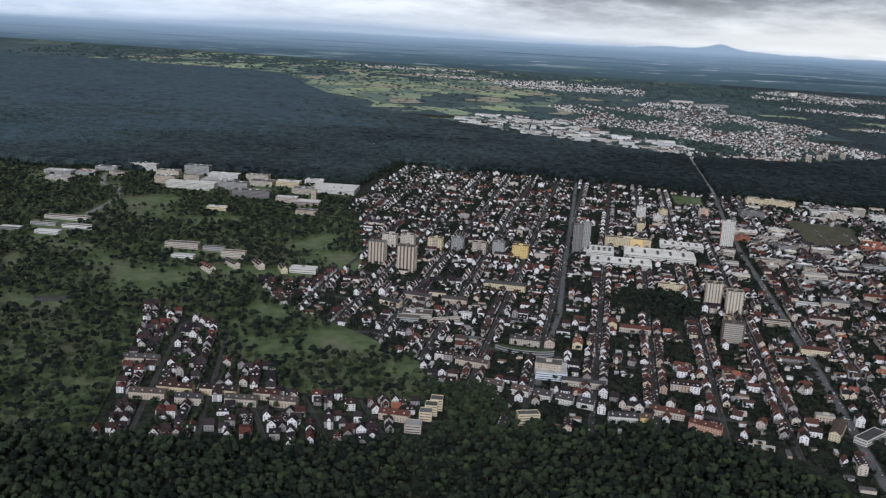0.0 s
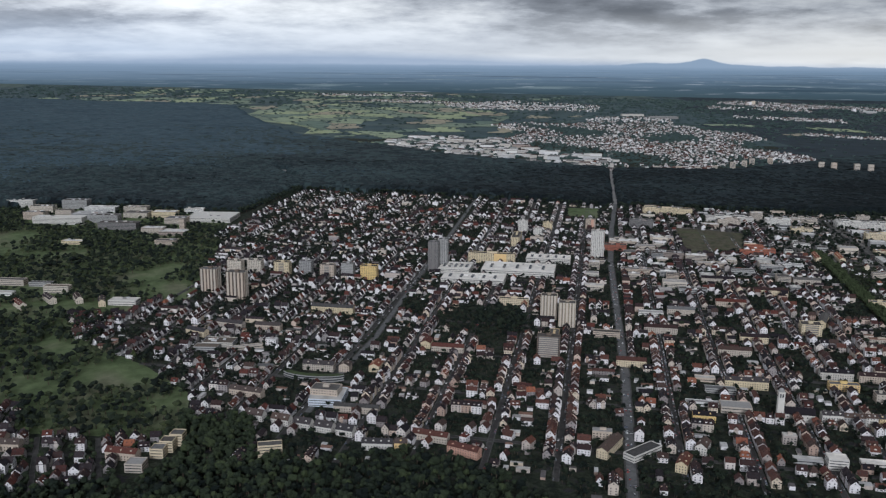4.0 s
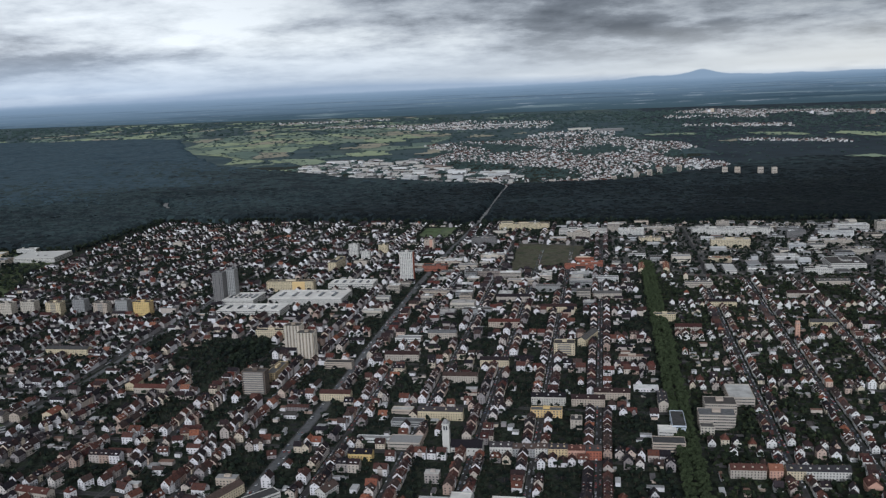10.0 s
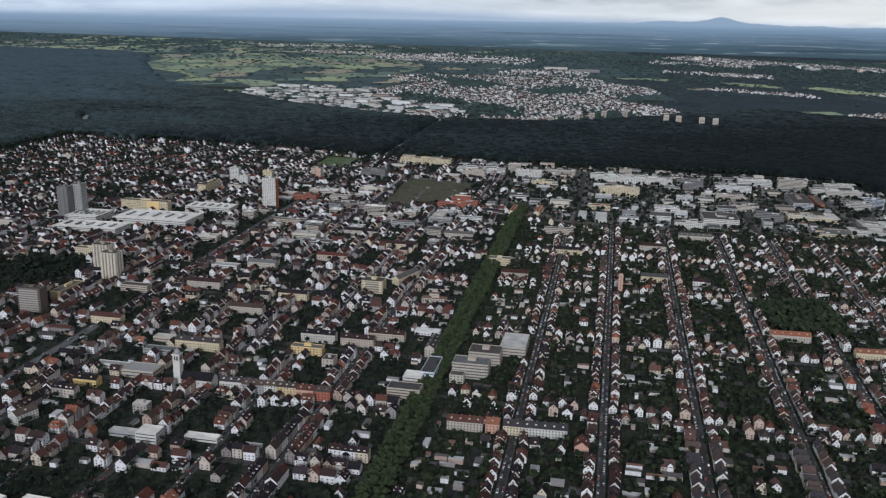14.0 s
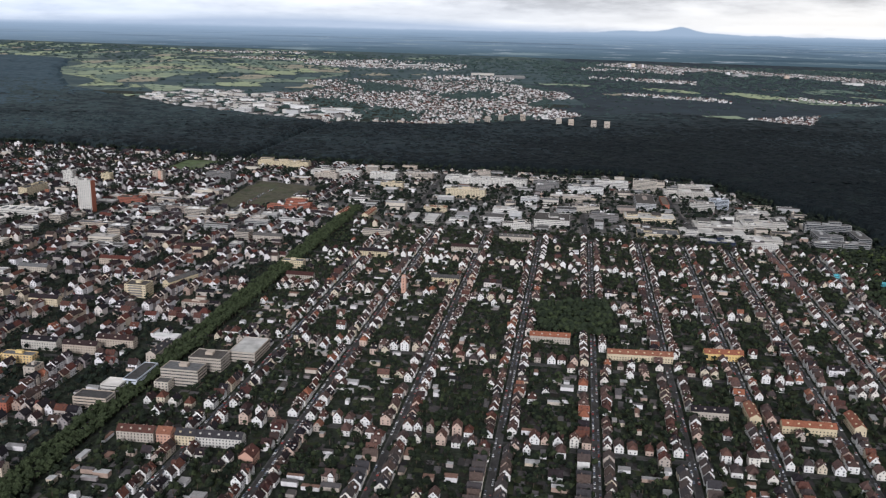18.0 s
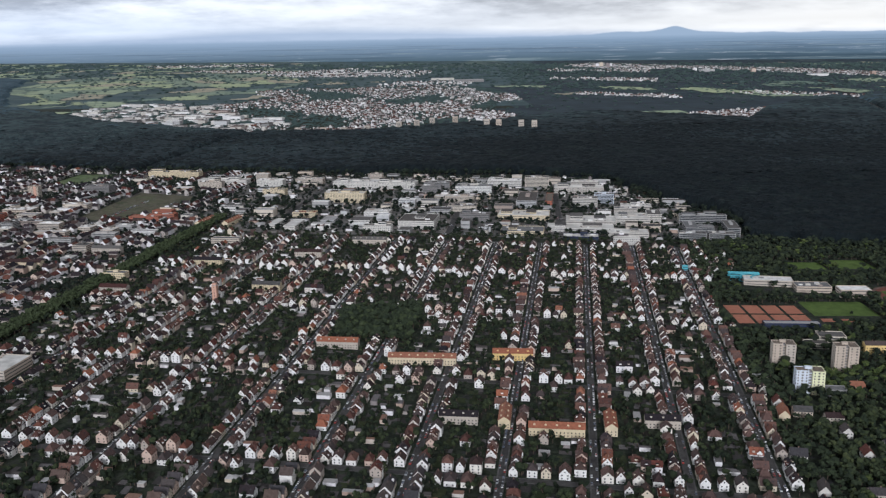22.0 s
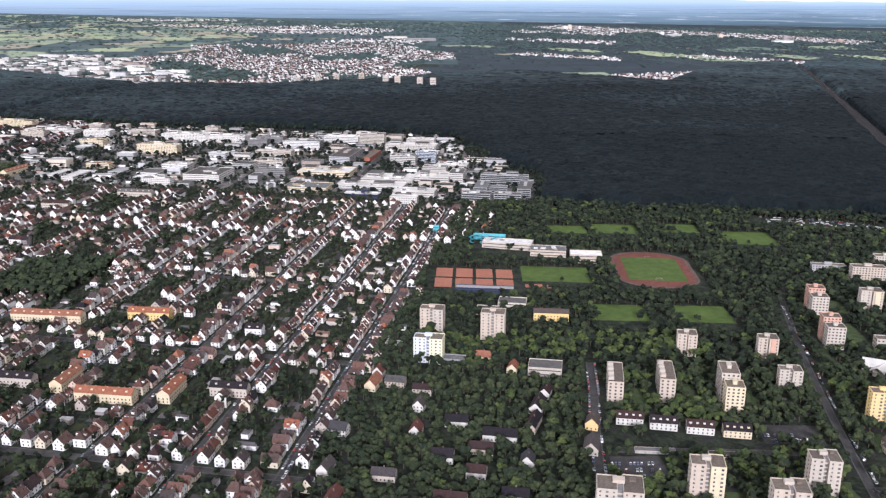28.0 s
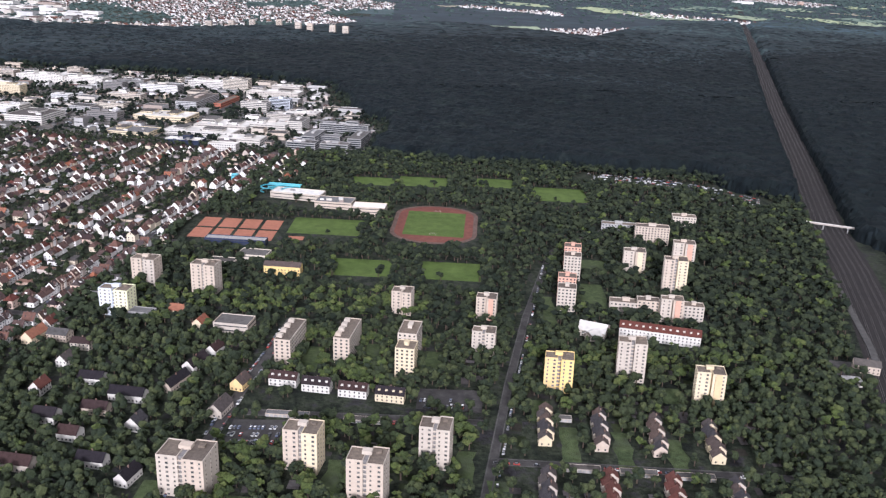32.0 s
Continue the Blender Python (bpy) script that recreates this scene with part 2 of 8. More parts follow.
# asphalt with the sky's reflection put into a lighter base colour
M_MAINROAD = material("sky_sheen_asphalt", [(0.105, 0.105, 0.107), (0.135, 0.134, 0.134)], 0.75, 0.2, 0.25, 0.2, 2.0, spread=False)
# pale country roads; on the forest road the paleness is painted sky reflection
M_ROADPALE = material("pale_sheen_road", [(0.19, 0.185, 0.18), (0.25, 0.24, 0.23)], 0.9, 0.1, 0.2, spread=False)
M_PAVING = material("paving", [(0.0612, 0.0598, 0.0576), (0.0936, 0.09, 0.0864)], 0.9, 0.3, 0.25, spread=False)
M_WALL = material("house_render", [(0.7321, 0.7105, 0.7224), (0.5292, 0.4621, 0.3973), (0.6968, 0.6668, 0.6682), (0.3528, 0.3138, 0.289), (0.7232, 0.6974, 0.6998), (0.5821, 0.4968, 0.3883), (0.247, 0.218, 0.2122), (0.7056, 0.6756, 0.6727), (0.4586, 0.401, 0.3612), (0.7409, 0.7191, 0.7314), (0.3881, 0.2877, 0.2348), (0.635, 0.5841, 0.5418), (0.2999, 0.2702, 0.2664), (0.7321, 0.7061, 0.7089), (0.5468, 0.4359, 0.3612)], 0.9, 0.3, 0.14)
# duller, greyer mix of renders for the far quarters
M_DULLWALL = material("dull_render", [(0.7109, 0.6932, 0.6973), (0.3646, 0.3353, 0.3182), (0.6744, 0.6525, 0.6458), (0.2734, 0.2537, 0.248), (0.7291, 0.7159, 0.7207), (0.5013, 0.4531, 0.4118), (0.3099, 0.29, 0.2902), (0.6927, 0.6706, 0.6739)], 0.9, 0.3, 0.14)
M_VILLA = material("white_house_render", [(0.7581, 0.7491, 0.731), (0.722, 0.7039, 0.6769), (0.7491, 0.731, 0.7039), (0.5957, 0.5234, 0.4061), (0.7581, 0.7445, 0.722), (0.4151, 0.361, 0.3159), (0.731, 0.713, 0.6859), (0.7581, 0.7491, 0.7355), (0.5415, 0.4151, 0.3429), (0.713, 0.6769, 0.6137)], 0.9, 0.3, 0.12)
M_ROOF = material("roof_tiles", [(0.02381, 0.01894, 0.02251), (0.03911, 0.02477, 0.02501), (0.01871, 0.01602, 0.02001), (0.04422, 0.02623, 0.02501), (0.02891, 0.02186, 0.02418), (0.05952, 0.02623, 0.02335), (0.02296, 0.01894, 0.02251), (0.04252, 0.0335, 0.03669), (0.1021, 0.03641, 0.02835)], 0.75, 0.5, 0.3, 0.4, 2.5)
M_OLDROOF = material("brown_red_tiles", [(0.07788, 0.03851, 0.03213), (0.1008, 0.04763, 0.0378), (0.05494, 0.03667, 0.03213), (0.119, 0.05044, 0.036), (0.06873, 0.04588, 0.03978)], 0.8, 0.5, 0.3, 0.4, 2.5)
M_TILE = material("weathered_brown_tiles", [(0.098, 0.0615, 0.0535), (0.078, 0.0525, 0.0485), (0.128, 0.070, 0.0555), (0.062, 0.0485, 0.0475), (0.108, 0.066, 0.057)], 0.8, 0.5, 0.3, 0.4, 2.5)
M_SLATE = material("dark_roof_tiles", [(0.06003, 0.05331, 0.05544), (0.08337, 0.06429, 0.05852), (0.05002, 0.04704, 0.05082), (0.09671, 0.06899, 0.05852), (0.07337, 0.06272, 0.06006)], 0.75, 0.5, 0.3, 0.4, 2.5)
M_YARD = material("works_asphalt", [(0.0844, 0.0828, 0.0797), (0.1219, 0.117, 0.1103), (0.2063, 0.189, 0.1696)], 0.9, 0.15, 0.3, spread=False)
M_BROWNROOF = material("brown_gravel_roof", [(0.165, 0.135, 0.108), (0.118, 0.098, 0.082), (0.145, 0.120, 0.098)], 0.95, 0.4, 0.3, 0.3, 2.0)
M_LAWN = material("shaded_lawn", [(0.0437, 0.0621, 0.0286), (0.06337, 0.08487, 0.03718), (0.05026, 0.0621, 0.03718)], 0.95, 0.25, 0.35, 0.4, 1.2, spread=False)
M_RUST = material("red_brown_tiles", [(0.11, 0.045, 0.036), (0.095, 0.042, 0.034)], 0.8, 0.4, 0.25, 0.4, 2.5)
M_TERRACE = material("earth_terraces", [(0.10, 0.066, 0.055), (0.13, 0.09, 0.075)], 0.95, 0.3, 0.3, spread=False)
M_DARKLEAF = material("dark_foliage", [(0.01133, 0.01646, 0.0132), (0.0151, 0.02218, 0.0156), (0.01963, 0.02718, 0.01799), (0.00906, 0.01359, 0.01199), (0.02718, 0.03648, 0.02279)], 0.9, 1.1, 0.5, 0.7, 1.8)
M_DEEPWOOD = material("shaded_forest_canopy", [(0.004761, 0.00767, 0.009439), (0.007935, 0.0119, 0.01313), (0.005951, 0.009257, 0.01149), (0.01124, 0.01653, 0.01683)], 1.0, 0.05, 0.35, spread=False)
M_REDROOF = material("red_clay_tiles", [(0.27, 0.105, 0.062), (0.22, 0.085, 0.055), (0.25, 0.11, 0.07)], 0.8, 0.4, 0.25, 0.4, 2.5)
M_FLATROOF = material("gravel_flat_roof", [(0.1105, 0.1044, 0.099), (0.085, 0.07656, 0.0702), (0.1445, 0.1436, 0.144), (0.07225, 0.0696, 0.0684)], 0.95, 0.25, 0.3, 0.3, 2.0)
M_PALEROOF = material("pale_sheet_roof", [(0.60, 0.585, 0.56), (0.36, 0.35, 0.34), (0.68, 0.665, 0.64), (0.28, 0.27, 0.265), (0.48, 0.455, 0.42), (0.40, 0.375, 0.35), (0.55, 0.54, 0.53)], 0.65, 0.12, 0.28, 0.15, 0.6)
M_DECK = material("pale_roof_deck", [(0.4368, 0.4212, 0.39), (0.5148, 0.4992, 0.4758)], 0.8, 0.08, 0.3, 0.15, 0.6, spread=False)
M_BRIGHT = material("bright_white_render", [(0.5839, 0.5605, 0.5185)], 0.85, 0.25, 0.08)
M_WORKS = material("works_render", [(0.48, 0.455, 0.415), (0.52, 0.50, 0.47), (0.44, 0.41, 0.37)], 0.75, 0.2, 0.14)
M_WORKSROOF = material("worn_pale_roof_sheet", [(0.50, 0.475, 0.43), (0.57, 0.55, 0.51), (0.41, 0.385, 0.345)], 0.5, 0.05, 0.35, 0.15, 0.6, spread=False)
M_HALL = material("hall_cladding", [(0.62, 0.61, 0.59), (0.36, 0.355, 0.35), (0.66, 0.64, 0.61), (0.22, 0.215, 0.21), (0.50, 0.47, 0.42), (0.30, 0.25, 0.22), (0.46, 0.46, 0.46)], 0.7, 0.2, 0.14)
M_WHITE = material("white_render", [(0.4678, 0.4131, 0.3506), (0.4471, 0.3967, 0.3413), (0.4678, 0.3935, 0.3226)], 0.88, 0.25, 0.10)
M_CREAM = material("cream_render", [(0.58, 0.49, 0.33), (0.60, 0.51, 0.36)], 0.88, 0.25, 0.10)
M_YELLOW = material("yellow_render", [(0.6869, 0.5039, 0.216), (0.6678, 0.4845, 0.2376)], 0.88, 0.25, 0.10)
M_GREY = material("grey_concrete", [(0.34, 0.335, 0.325), (0.30, 0.295, 0.29)], 0.9, 0.25, 0.15)
M_DARKGREY = material("dark_concrete", [(0.20, 0.19, 0.185)], 0.9, 0.25, 0.15)
M_SAND = material("sand_render", [(0.58, 0.45, 0.27), (0.55, 0.43, 0.26)], 0.88, 0.25, 0.1)
M_SHOPROOF = material("bright_roof_deck", [(0.69, 0.644, 0.5865), (0.805, 0.7705, 0.713)], 0.8, 0.06, 0.25, spread=False)
M_TAN = material("tan_concrete", [(0.34, 0.285, 0.22), (0.31, 0.26, 0.205)], 0.9, 0.25, 0.14)
M_UMBER = material("umber_panels", [(0.16, 0.125, 0.10), (0.14, 0.11, 0.09)], 0.9, 0.25, 0.16)
M_PANE = material("pale_panes", [(0.085, 0.085, 0.085), (0.13, 0.125, 0.12), (0.055, 0.058, 0.062), (0.17, 0.16, 0.15)], 0.25, 0.5, 0.2)
M_BEIGE = material("beige_concrete", [(0.56, 0.50, 0.42), (0.52, 0.47, 0.40)], 0.9, 0.25, 0.12)
M_BRICK = material("brick_red_panels", [(0.36, 0.13, 0.085), (0.32, 0.12, 0.08)], 0.85, 0.4, 0.2)
M_BLUE = material("pale_blue_render", [(0.572, 0.612, 0.6693)], 0.88, 0.25, 0.1)
M_LIME = material("pale_lime_render", [(0.70, 0.70, 0.46)], 0.88, 0.25, 0.1)
M_SALMON = material("salmon_render", [(0.5403, 0.3276, 0.2483)], 0.88, 0.25, 0.1)
M_GLASS = material("window_glass", [(0.035, 0.040, 0.048), (0.055, 0.060, 0.068), (0.025, 0.03, 0.035)], 0.2, 0.5, 0.2)
M_CLAY = material("clay_court", [(0.2959, 0.1254, 0.0813), (0.3362, 0.1421, 0.0938)], 0.95, 0.2, 0.12, spread=False)
M_TRACK = material("running_track", [(0.1339, 0.05301, 0.04123), (0.1562, 0.06138, 0.04712)], 0.95, 0.2, 0.15, spread=False)
M_BARK = material("bark", [(0.07, 0.055, 0.042)], 0.95, 2.0, 0.3)
M_LEAF = material("foliage", [(0.02708, 0.03673, 0.02196), (0.0325, 0.04372, 0.02471), (0.03881, 0.05159, 0.02745), (0.02347, 0.03235, 0.02013), (0.04694, 0.06121, 0.02928), (0.02889, 0.03935, 0.02288), (0.0343, 0.04635, 0.02562)], 0.9, 1.1, 0.35, 0.7, 1.8)
M_PARKLEAF = material("park_foliage", [(0.0295, 0.0395, 0.0215), (0.038, 0.050, 0.025), (0.048, 0.061, 0.029), (0.024, 0.033, 0.020), (0.060, 0.073, 0.033), (0.034, 0.045, 0.024), (0.043, 0.055, 0.029), (0.028, 0.039, 0.024)], 0.9, 1.1, 0.4, 0.7, 1.8)
M_GARDENLEAF = material("garden_foliage", [(0.0165, 0.0235, 0.0145), (0.0245, 0.033, 0.0185), (0.032, 0.042, 0.0225), (0.0135, 0.0195, 0.0130), (0.043, 0.055, 0.0265), (0.021, 0.029, 0.017)], 0.9, 1.1, 0.4, 0.7, 1.8)
M_GROVELEAF = material("grove_foliage", [(0.0185, 0.0255, 0.0165), (0.0255, 0.034, 0.0195), (0.033, 0.043, 0.0235), (0.0150, 0.0215, 0.0150), (0.042, 0.053, 0.0275), (0.022, 0.030, 0.019)], 0.9, 1.1, 0.4, 0.7, 1.8)
M_SUNLEAF = material("light_green_foliage", [(0.056, 0.078, 0.026), (0.072, 0.096, 0.031), (0.048, 0.066, 0.026), (0.085, 0.104, 0.036), (0.043, 0.060, 0.027)], 0.9, 1.1, 0.4, 0.7, 1.8)
M_AVENUE = material("avenue_foliage", [(0.0436, 0.0581, 0.0279), (0.0545, 0.0705, 0.0341)], 0.9, 1.1, 0.55, 0.9, 1.8)
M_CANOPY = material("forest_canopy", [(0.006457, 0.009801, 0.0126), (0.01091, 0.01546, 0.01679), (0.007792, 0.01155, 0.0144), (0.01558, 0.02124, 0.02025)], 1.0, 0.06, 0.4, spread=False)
# woods with distance haze put into the base colour, in three strengths
M_MIDWOOD = material("faint_hazed_wood", [(0.0152, 0.0228, 0.0269), (0.0228, 0.0321, 0.03557), (0.0174, 0.0269, 0.02941)], 0.95, 0.03, 0.3, spread=False)
M_HAZEWOOD = material("pale_hazed_wood", [(0.0291, 0.0442, 0.0485), (0.0397, 0.0576, 0.0599), (0.0331, 0.0496, 0.0528)], 0.95, 0.03, 0.25, spread=False)
M_FARWOOD = material("far_hazed_wood", [(0.0391, 0.0634, 0.0814), (0.0552, 0.0841, 0.1018), (0.0448, 0.0719, 0.0896)], 0.95, 0.02, 0.25, spread=False)
# far plain, eastern land and hedges: blue haze painted into their colours
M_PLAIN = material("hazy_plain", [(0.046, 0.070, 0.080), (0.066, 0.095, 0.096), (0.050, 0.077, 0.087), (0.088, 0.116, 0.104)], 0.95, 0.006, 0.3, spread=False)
M_EASTHAZE = material("hazed_east_land", [(0.026, 0.036, 0.045), (0.034, 0.047, 0.055), (0.029, 0.040, 0.050), (0.044, 0.058, 0.062)], 0.95, 0.008, 0.3, spread=False)
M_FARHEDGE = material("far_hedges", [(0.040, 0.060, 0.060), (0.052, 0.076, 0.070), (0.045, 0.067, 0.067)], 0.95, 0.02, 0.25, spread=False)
M_BALLAST = material("rail_ballast", [(0.0308, 0.028, 0.0271), (0.0241, 0.0224, 0.0226)], 0.95, 0.3, 0.3, spread=False)
M_STEEL = material("weathered_steel", [(0.14, 0.13, 0.125)], 0.5, 0.8, 0.2, metal=0.6)
M_TEAL = material("teal_slide", [(0.104, 0.408, 0.48)], 0.4, 0.4, 0.1)
M_CAR = material("car_paint", [(0.62, 0.62, 0.62), (0.03, 0.03, 0.035), (0.25, 0.26, 0.27), (0.70, 0.70, 0.69), (0.10, 0.12, 0.18), (0.30, 0.04, 0.03), (0.12, 0.12, 0.125)], 0.3, 0.5, 0.03)
M_CHIMNEY = material("sooty_brick", [(0.16, 0.10, 0.08), (0.20, 0.14, 0.115), (0.11, 0.085, 0.075)], 0.9, 0.5, 0.2)
M_GARDEN = material("garden_lawns", [(0.0316, 0.04, 0.0181), (0.0248, 0.0326, 0.0151), (0.0406, 0.0478, 0.0232), (0.0271, 0.0244, 0.0201), (0.0216, 0.0287, 0.0141), (0.0451, 0.0413, 0.0403), (0.1167, 0.1075, 0.1067), (0.0796, 0.0716, 0.0702)], 0.95, 0.4, 0.3)
M_TYRE = material("tyre_rubber", [(0.02, 0.02, 0.02)], 0.9, 1.0, 0.1)
M_SOLAR = material("solar_panel", [(0.03, 0.04, 0.08)], 0.2, 0.5, 0.1)
M_SHED = material("shed_roofs", [(0.30, 0.29, 0.28), (0.12, 0.11, 0.11), (0.45, 0.44, 0.43), (0.09, 0.08, 0.075), (0.20, 0.12, 0.09)], 0.85, 0.5, 0.2)

# ---- lie of the land ----
FAR_Y, FAR_X, FAR_Z, FAR_D, FAR_SPAN = 180.0, 1050.0, 360.0, 7300.0, 1450.0


def G(x, y):
    """Height of the gently sloping plain."""
    return -0.01295 * x + 0.01185 * y


def lay(v):
    """Far land beyond the wood draws together into rising ground, shaped to fit the camera's view."""
    v = np.asarray(v, dtype=float)
    d = np.maximum(v[:, 1] - FAR_Y, 1.0)
    e = np.where(d > FAR_D, FAR_D + FAR_SPAN * (1 - np.exp(-np.maximum(d - FAR_D, 0) / FAR_SPAN)), d)
    k = np.where(d > FAR_D, e / d, 1.0)
    out = np.empty_like(v)
    out[:, 0] = FAR_X + (v[:, 0] - FAR_X) * k
    out[:, 1] = np.where(d > FAR_D, FAR_Y + e, v[:, 1])
    out[:, 2] = FAR_Z + (v[:, 2] - FAR_Z) * k
    return out


TH = math.atan(0.2)
EU, ES = (math.cos(TH), -math.sin(TH)), (math.sin(TH), math.cos(TH))
GRID = -math.degrees(TH)


def P(u, s):
    """Town coordinates: u across the streets from the main road, s along them."""
    return 486 + u * EU[0] + s * ES[0], 853 + u * EU[1] + s * ES[1]


def US(x, y):
    return (x - 486) * EU[0] + (y - 853) * EU[1], (x - 486) * ES[0] + (y - 853) * ES[1]


def inside(x, y, poly):
    hit, n = False, len(poly)
    for i in range(n):
        (x1, y1), (x2, y2) = poly[i], poly[i - 1]
        if (y1 > y) != (y2 > y) and x < (x2 - x1) * (y - y1) / (y2 - y1) + x1:
            hit = not hit
    return hit


def inside_np(x, y, poly):
    hit = np.zeros(x.shape, bool)
    for i in range(len(poly)):
        (x1, y1), (x2, y2) = poly[i], poly[i - 1]
        if y1 == y2:
            continue
        hit ^= ((y1 > y) != (y2 > y)) & (x < (x2 - x1) * (y - y1) / (y2 - y1) + x1)
    return hit


# ---- mesh helpers ----
# The plan is written in the town's own metres; to_scale() sets the whole place to the scale of the path.
SCALE = 1150.0 / 2150.0


def to_scale():
    m = Matrix.Scale(SCALE, 4)
    for me in bpy.data.meshes:
        me.transform(m)
        me.update()
    for ob in scene.objects:
        if ob.type in ("MESH", "EMPTY"):
            ob.location = ob.location * SCALE




def mesh_np(name, verts, faces, mats, index=None, far=False, smooth=False):
    """A mesh from arrays; faces all have the same number of corners."""
    verts, faces = np.asarray(verts, dtype=np.float64), np.asarray(faces, dtype=np.int32)
    if far:
        verts = lay(verts)
    me = bpy.data.meshes.new(name)
    n, k = faces.shape
    me.vertices.add(len(verts))
    me.vertices.foreach_set("co", verts.ravel())
    me.loops.add(n * k)
    me.loops.foreach_set("vertex_index", faces.ravel())
    me.polygons.add(n)
    me.polygons.foreach_set("loop_start", np.arange(0, n * k, k, dtype=np.int32))
    for m in mats:
        me.materials.append(m)
    if index is not None:
        me.polygons.foreach_set("material_index", np.asarray(index, dtype=np.int32))
    me.polygons.foreach_set("use_smooth", np.full(n, smooth))
    me.update(calc_edges=True)
    me.validate()
    return me


class Soup:
    """Collects many small solids into one mesh."""

    def __init__(self, mats):
        self.v, self.f, self.m, self.mats = [], [], [], mats

    def add(self, verts, faces, mat):
        n = len(self.v)
        self.v += verts
        self.f += [tuple(i + n for i in f) for f in faces]
        self.m += [self.mats.index(mat)] * len(faces)

    def mesh(self, name, far=False):
        me = bpy.data.meshes.new(name)
        v = [tuple(p) for p in lay(self.v)] if far and self.v else self.v
        me.from_pydata(v, [], self.f)
        for m in self.mats:
            me.materials.append(m)
        me.polygons.foreach_set("material_index", np.array(self.m, dtype=np.int32))
        me.update()
        return me


BOXF = [(0, 3, 2, 1), (4, 5, 6, 7), (0, 1, 5, 4), (1, 2, 6, 5), (2, 3, 7, 6), (3, 0, 4, 7)]


def boxv(x0, y0, z0, x1, y1, z1):
    return [(x0, y0, z0), (x1, y0, z0), (x1, y1, z0), (x0, y1, z0), (x0, y0, z1), (x1, y0, z1), (x1, y1, z1), (x0, y1, z1)]


def turn(verts, x, y, z, deg):
    c, s = math.cos(radians(deg)), math.sin(radians(deg))
    return [(x + a * c - b * s, y + a * s + b * c, z + h) for a, b, h in verts]


def part(name, me, parent, label="", at=None):
    ob = new(name, me)
    ob.parent = parent
    if at is not None:
        ob.matrix_basis = at
    return tagged(ob, label) if label else ob


def thing(name, label, category, x, y, deg=0.0, group="", kind="", z=None):
    ob = new(name)
    ob.empty_display_size = 1.0
    ob.matrix_basis = pose(x, y, G(x, y) if z is None else z, 0, 0, deg)
    return tagged(ob, label, category, group, kind)


def solid(name, mat, *pieces):
    """A mesh of boxes, each (x0, y0, z0, x1, y1, z1)."""
    s = Soup([mat])
    for b in pieces:
        s.add(boxv(*b), BOXF, mat)
    return s.mesh(name)


def setting(name, me, label, category):
    return tagged(new(name, me), label, category, kind="structure")


# ---- what is taken up on the plan, in squares of 3 m ----
CELL, X0, Y0 = 3.0, -1300.0, 560.0
TAKEN = np.zeros((1500, 760), np.uint8)


def claim(x, y, w, d, deg, pad=0.0, mark=1):
    c, s = math.cos(radians(deg)), math.sin(radians(deg))
    for a in np.arange(-w / 2 - pad, w / 2 + pad + 0.1, 2.4):
        for b in np.arange(-d / 2 - pad, d / 2 + pad + 0.1, 2.4):
            i, j = int((x + a * c - b * s - X0) / CELL), int((y + a * s + b * c - Y0) / CELL)
            if 0 <= i < 1500 and 0 <= j < 760:
                TAKEN[i, j] = mark


def is_free(x, y, w, d, deg):
    c, s = math.cos(radians(deg)), math.sin(radians(deg))
    for a in (-w / 2, -w / 4, 0, w / 4, w / 2):
        for b in (-d / 2, -d / 4, 0, d / 4, d / 2):
            i, j = int((x + a * c - b * s - X0) / CELL), int((y + a * s + b * c - Y0) / CELL)
            if not (0 <= i < 1500 and 0 <= j < 760) or TAKEN[i, j]:
                return False
    return True


def claim_poly(poly, mark=1):
    gx, gy = np.meshgrid(X0 + (np.arange(1500) + 0.5) * CELL, Y0 + (np.arange(760) + 0.5) * CELL, indexing="ij")
    TAKEN[inside_np(gx, gy, poly)] = mark


def grove(x, y):
    """Where the yards of the town give way to thick trees."""
    return math.sin(x / 41 + 1.7 * math.sin(y / 67)) + math.sin(y / 37 + 1.3 * math.sin(x / 59 + 2)) + 0.5 * math.sin(x / 17 - y / 23) > 0.48


def ribbon(name, pts, width, lift, mat, label, category, far=False, kerb=0.0):
    """A strip along a line of points; with kerb, two raised strips at its sides."""
    line = []
    kerb = kerb * 0.7
    for (x1, y1), (x2, y2) in zip(pts, pts[1:]):
        n = max(1, int(math.hypot(x2 - x1, y2 - y1) / 30))
        line += [(x1 + (x2 - x1) * i / n, y1 + (y2 - y1) * i / n) for i in range(n)]
    line.append(pts[-1])
    s = Soup([mat, M_PAVING])

    def strip(a, b, z, m):
        vs, fs = [], []
        for i, (x, y) in enumerate(line):
            xa, ya = line[max(0, i - 1)]
            xb, yb = line[min(len(line) - 1, i + 1)]
            q = math.hypot(xb - xa, yb - ya) or 1
            nx, ny = (yb - ya) / q, -(xb - xa) / q
            for o, h in ((a, z), (b, z), (b, z - 0.6), (a, z - 0.6)):
                vs.append((x + nx * o, y + ny * o, G(x + nx * o, y + ny * o) + h))
            if i:
                k = 4 * i
                fs += [(k - 4, k - 3, k + 1, k), (k - 3, k - 2, k + 2, k + 1), (k - 1, k - 4, k, k + 3)]
        s.add(vs, fs, m)

    strip(-width / 2, width / 2, lift, mat)
    if kerb:
        strip(-width / 2 - kerb, -width / 2, lift + 0.14, M_PAVING)
        strip(width / 2, width / 2 + kerb, lift + 0.14, M_PAVING)
    for x, y in line:
        claim(x, y, 2 * 15, width + 2 * kerb, math.degrees(math.atan2(pts[-1][1] - pts[0][1], pts[-1][0] - pts[0][0])), 0)
    return setting(name, s.mesh(name, far), label, category)


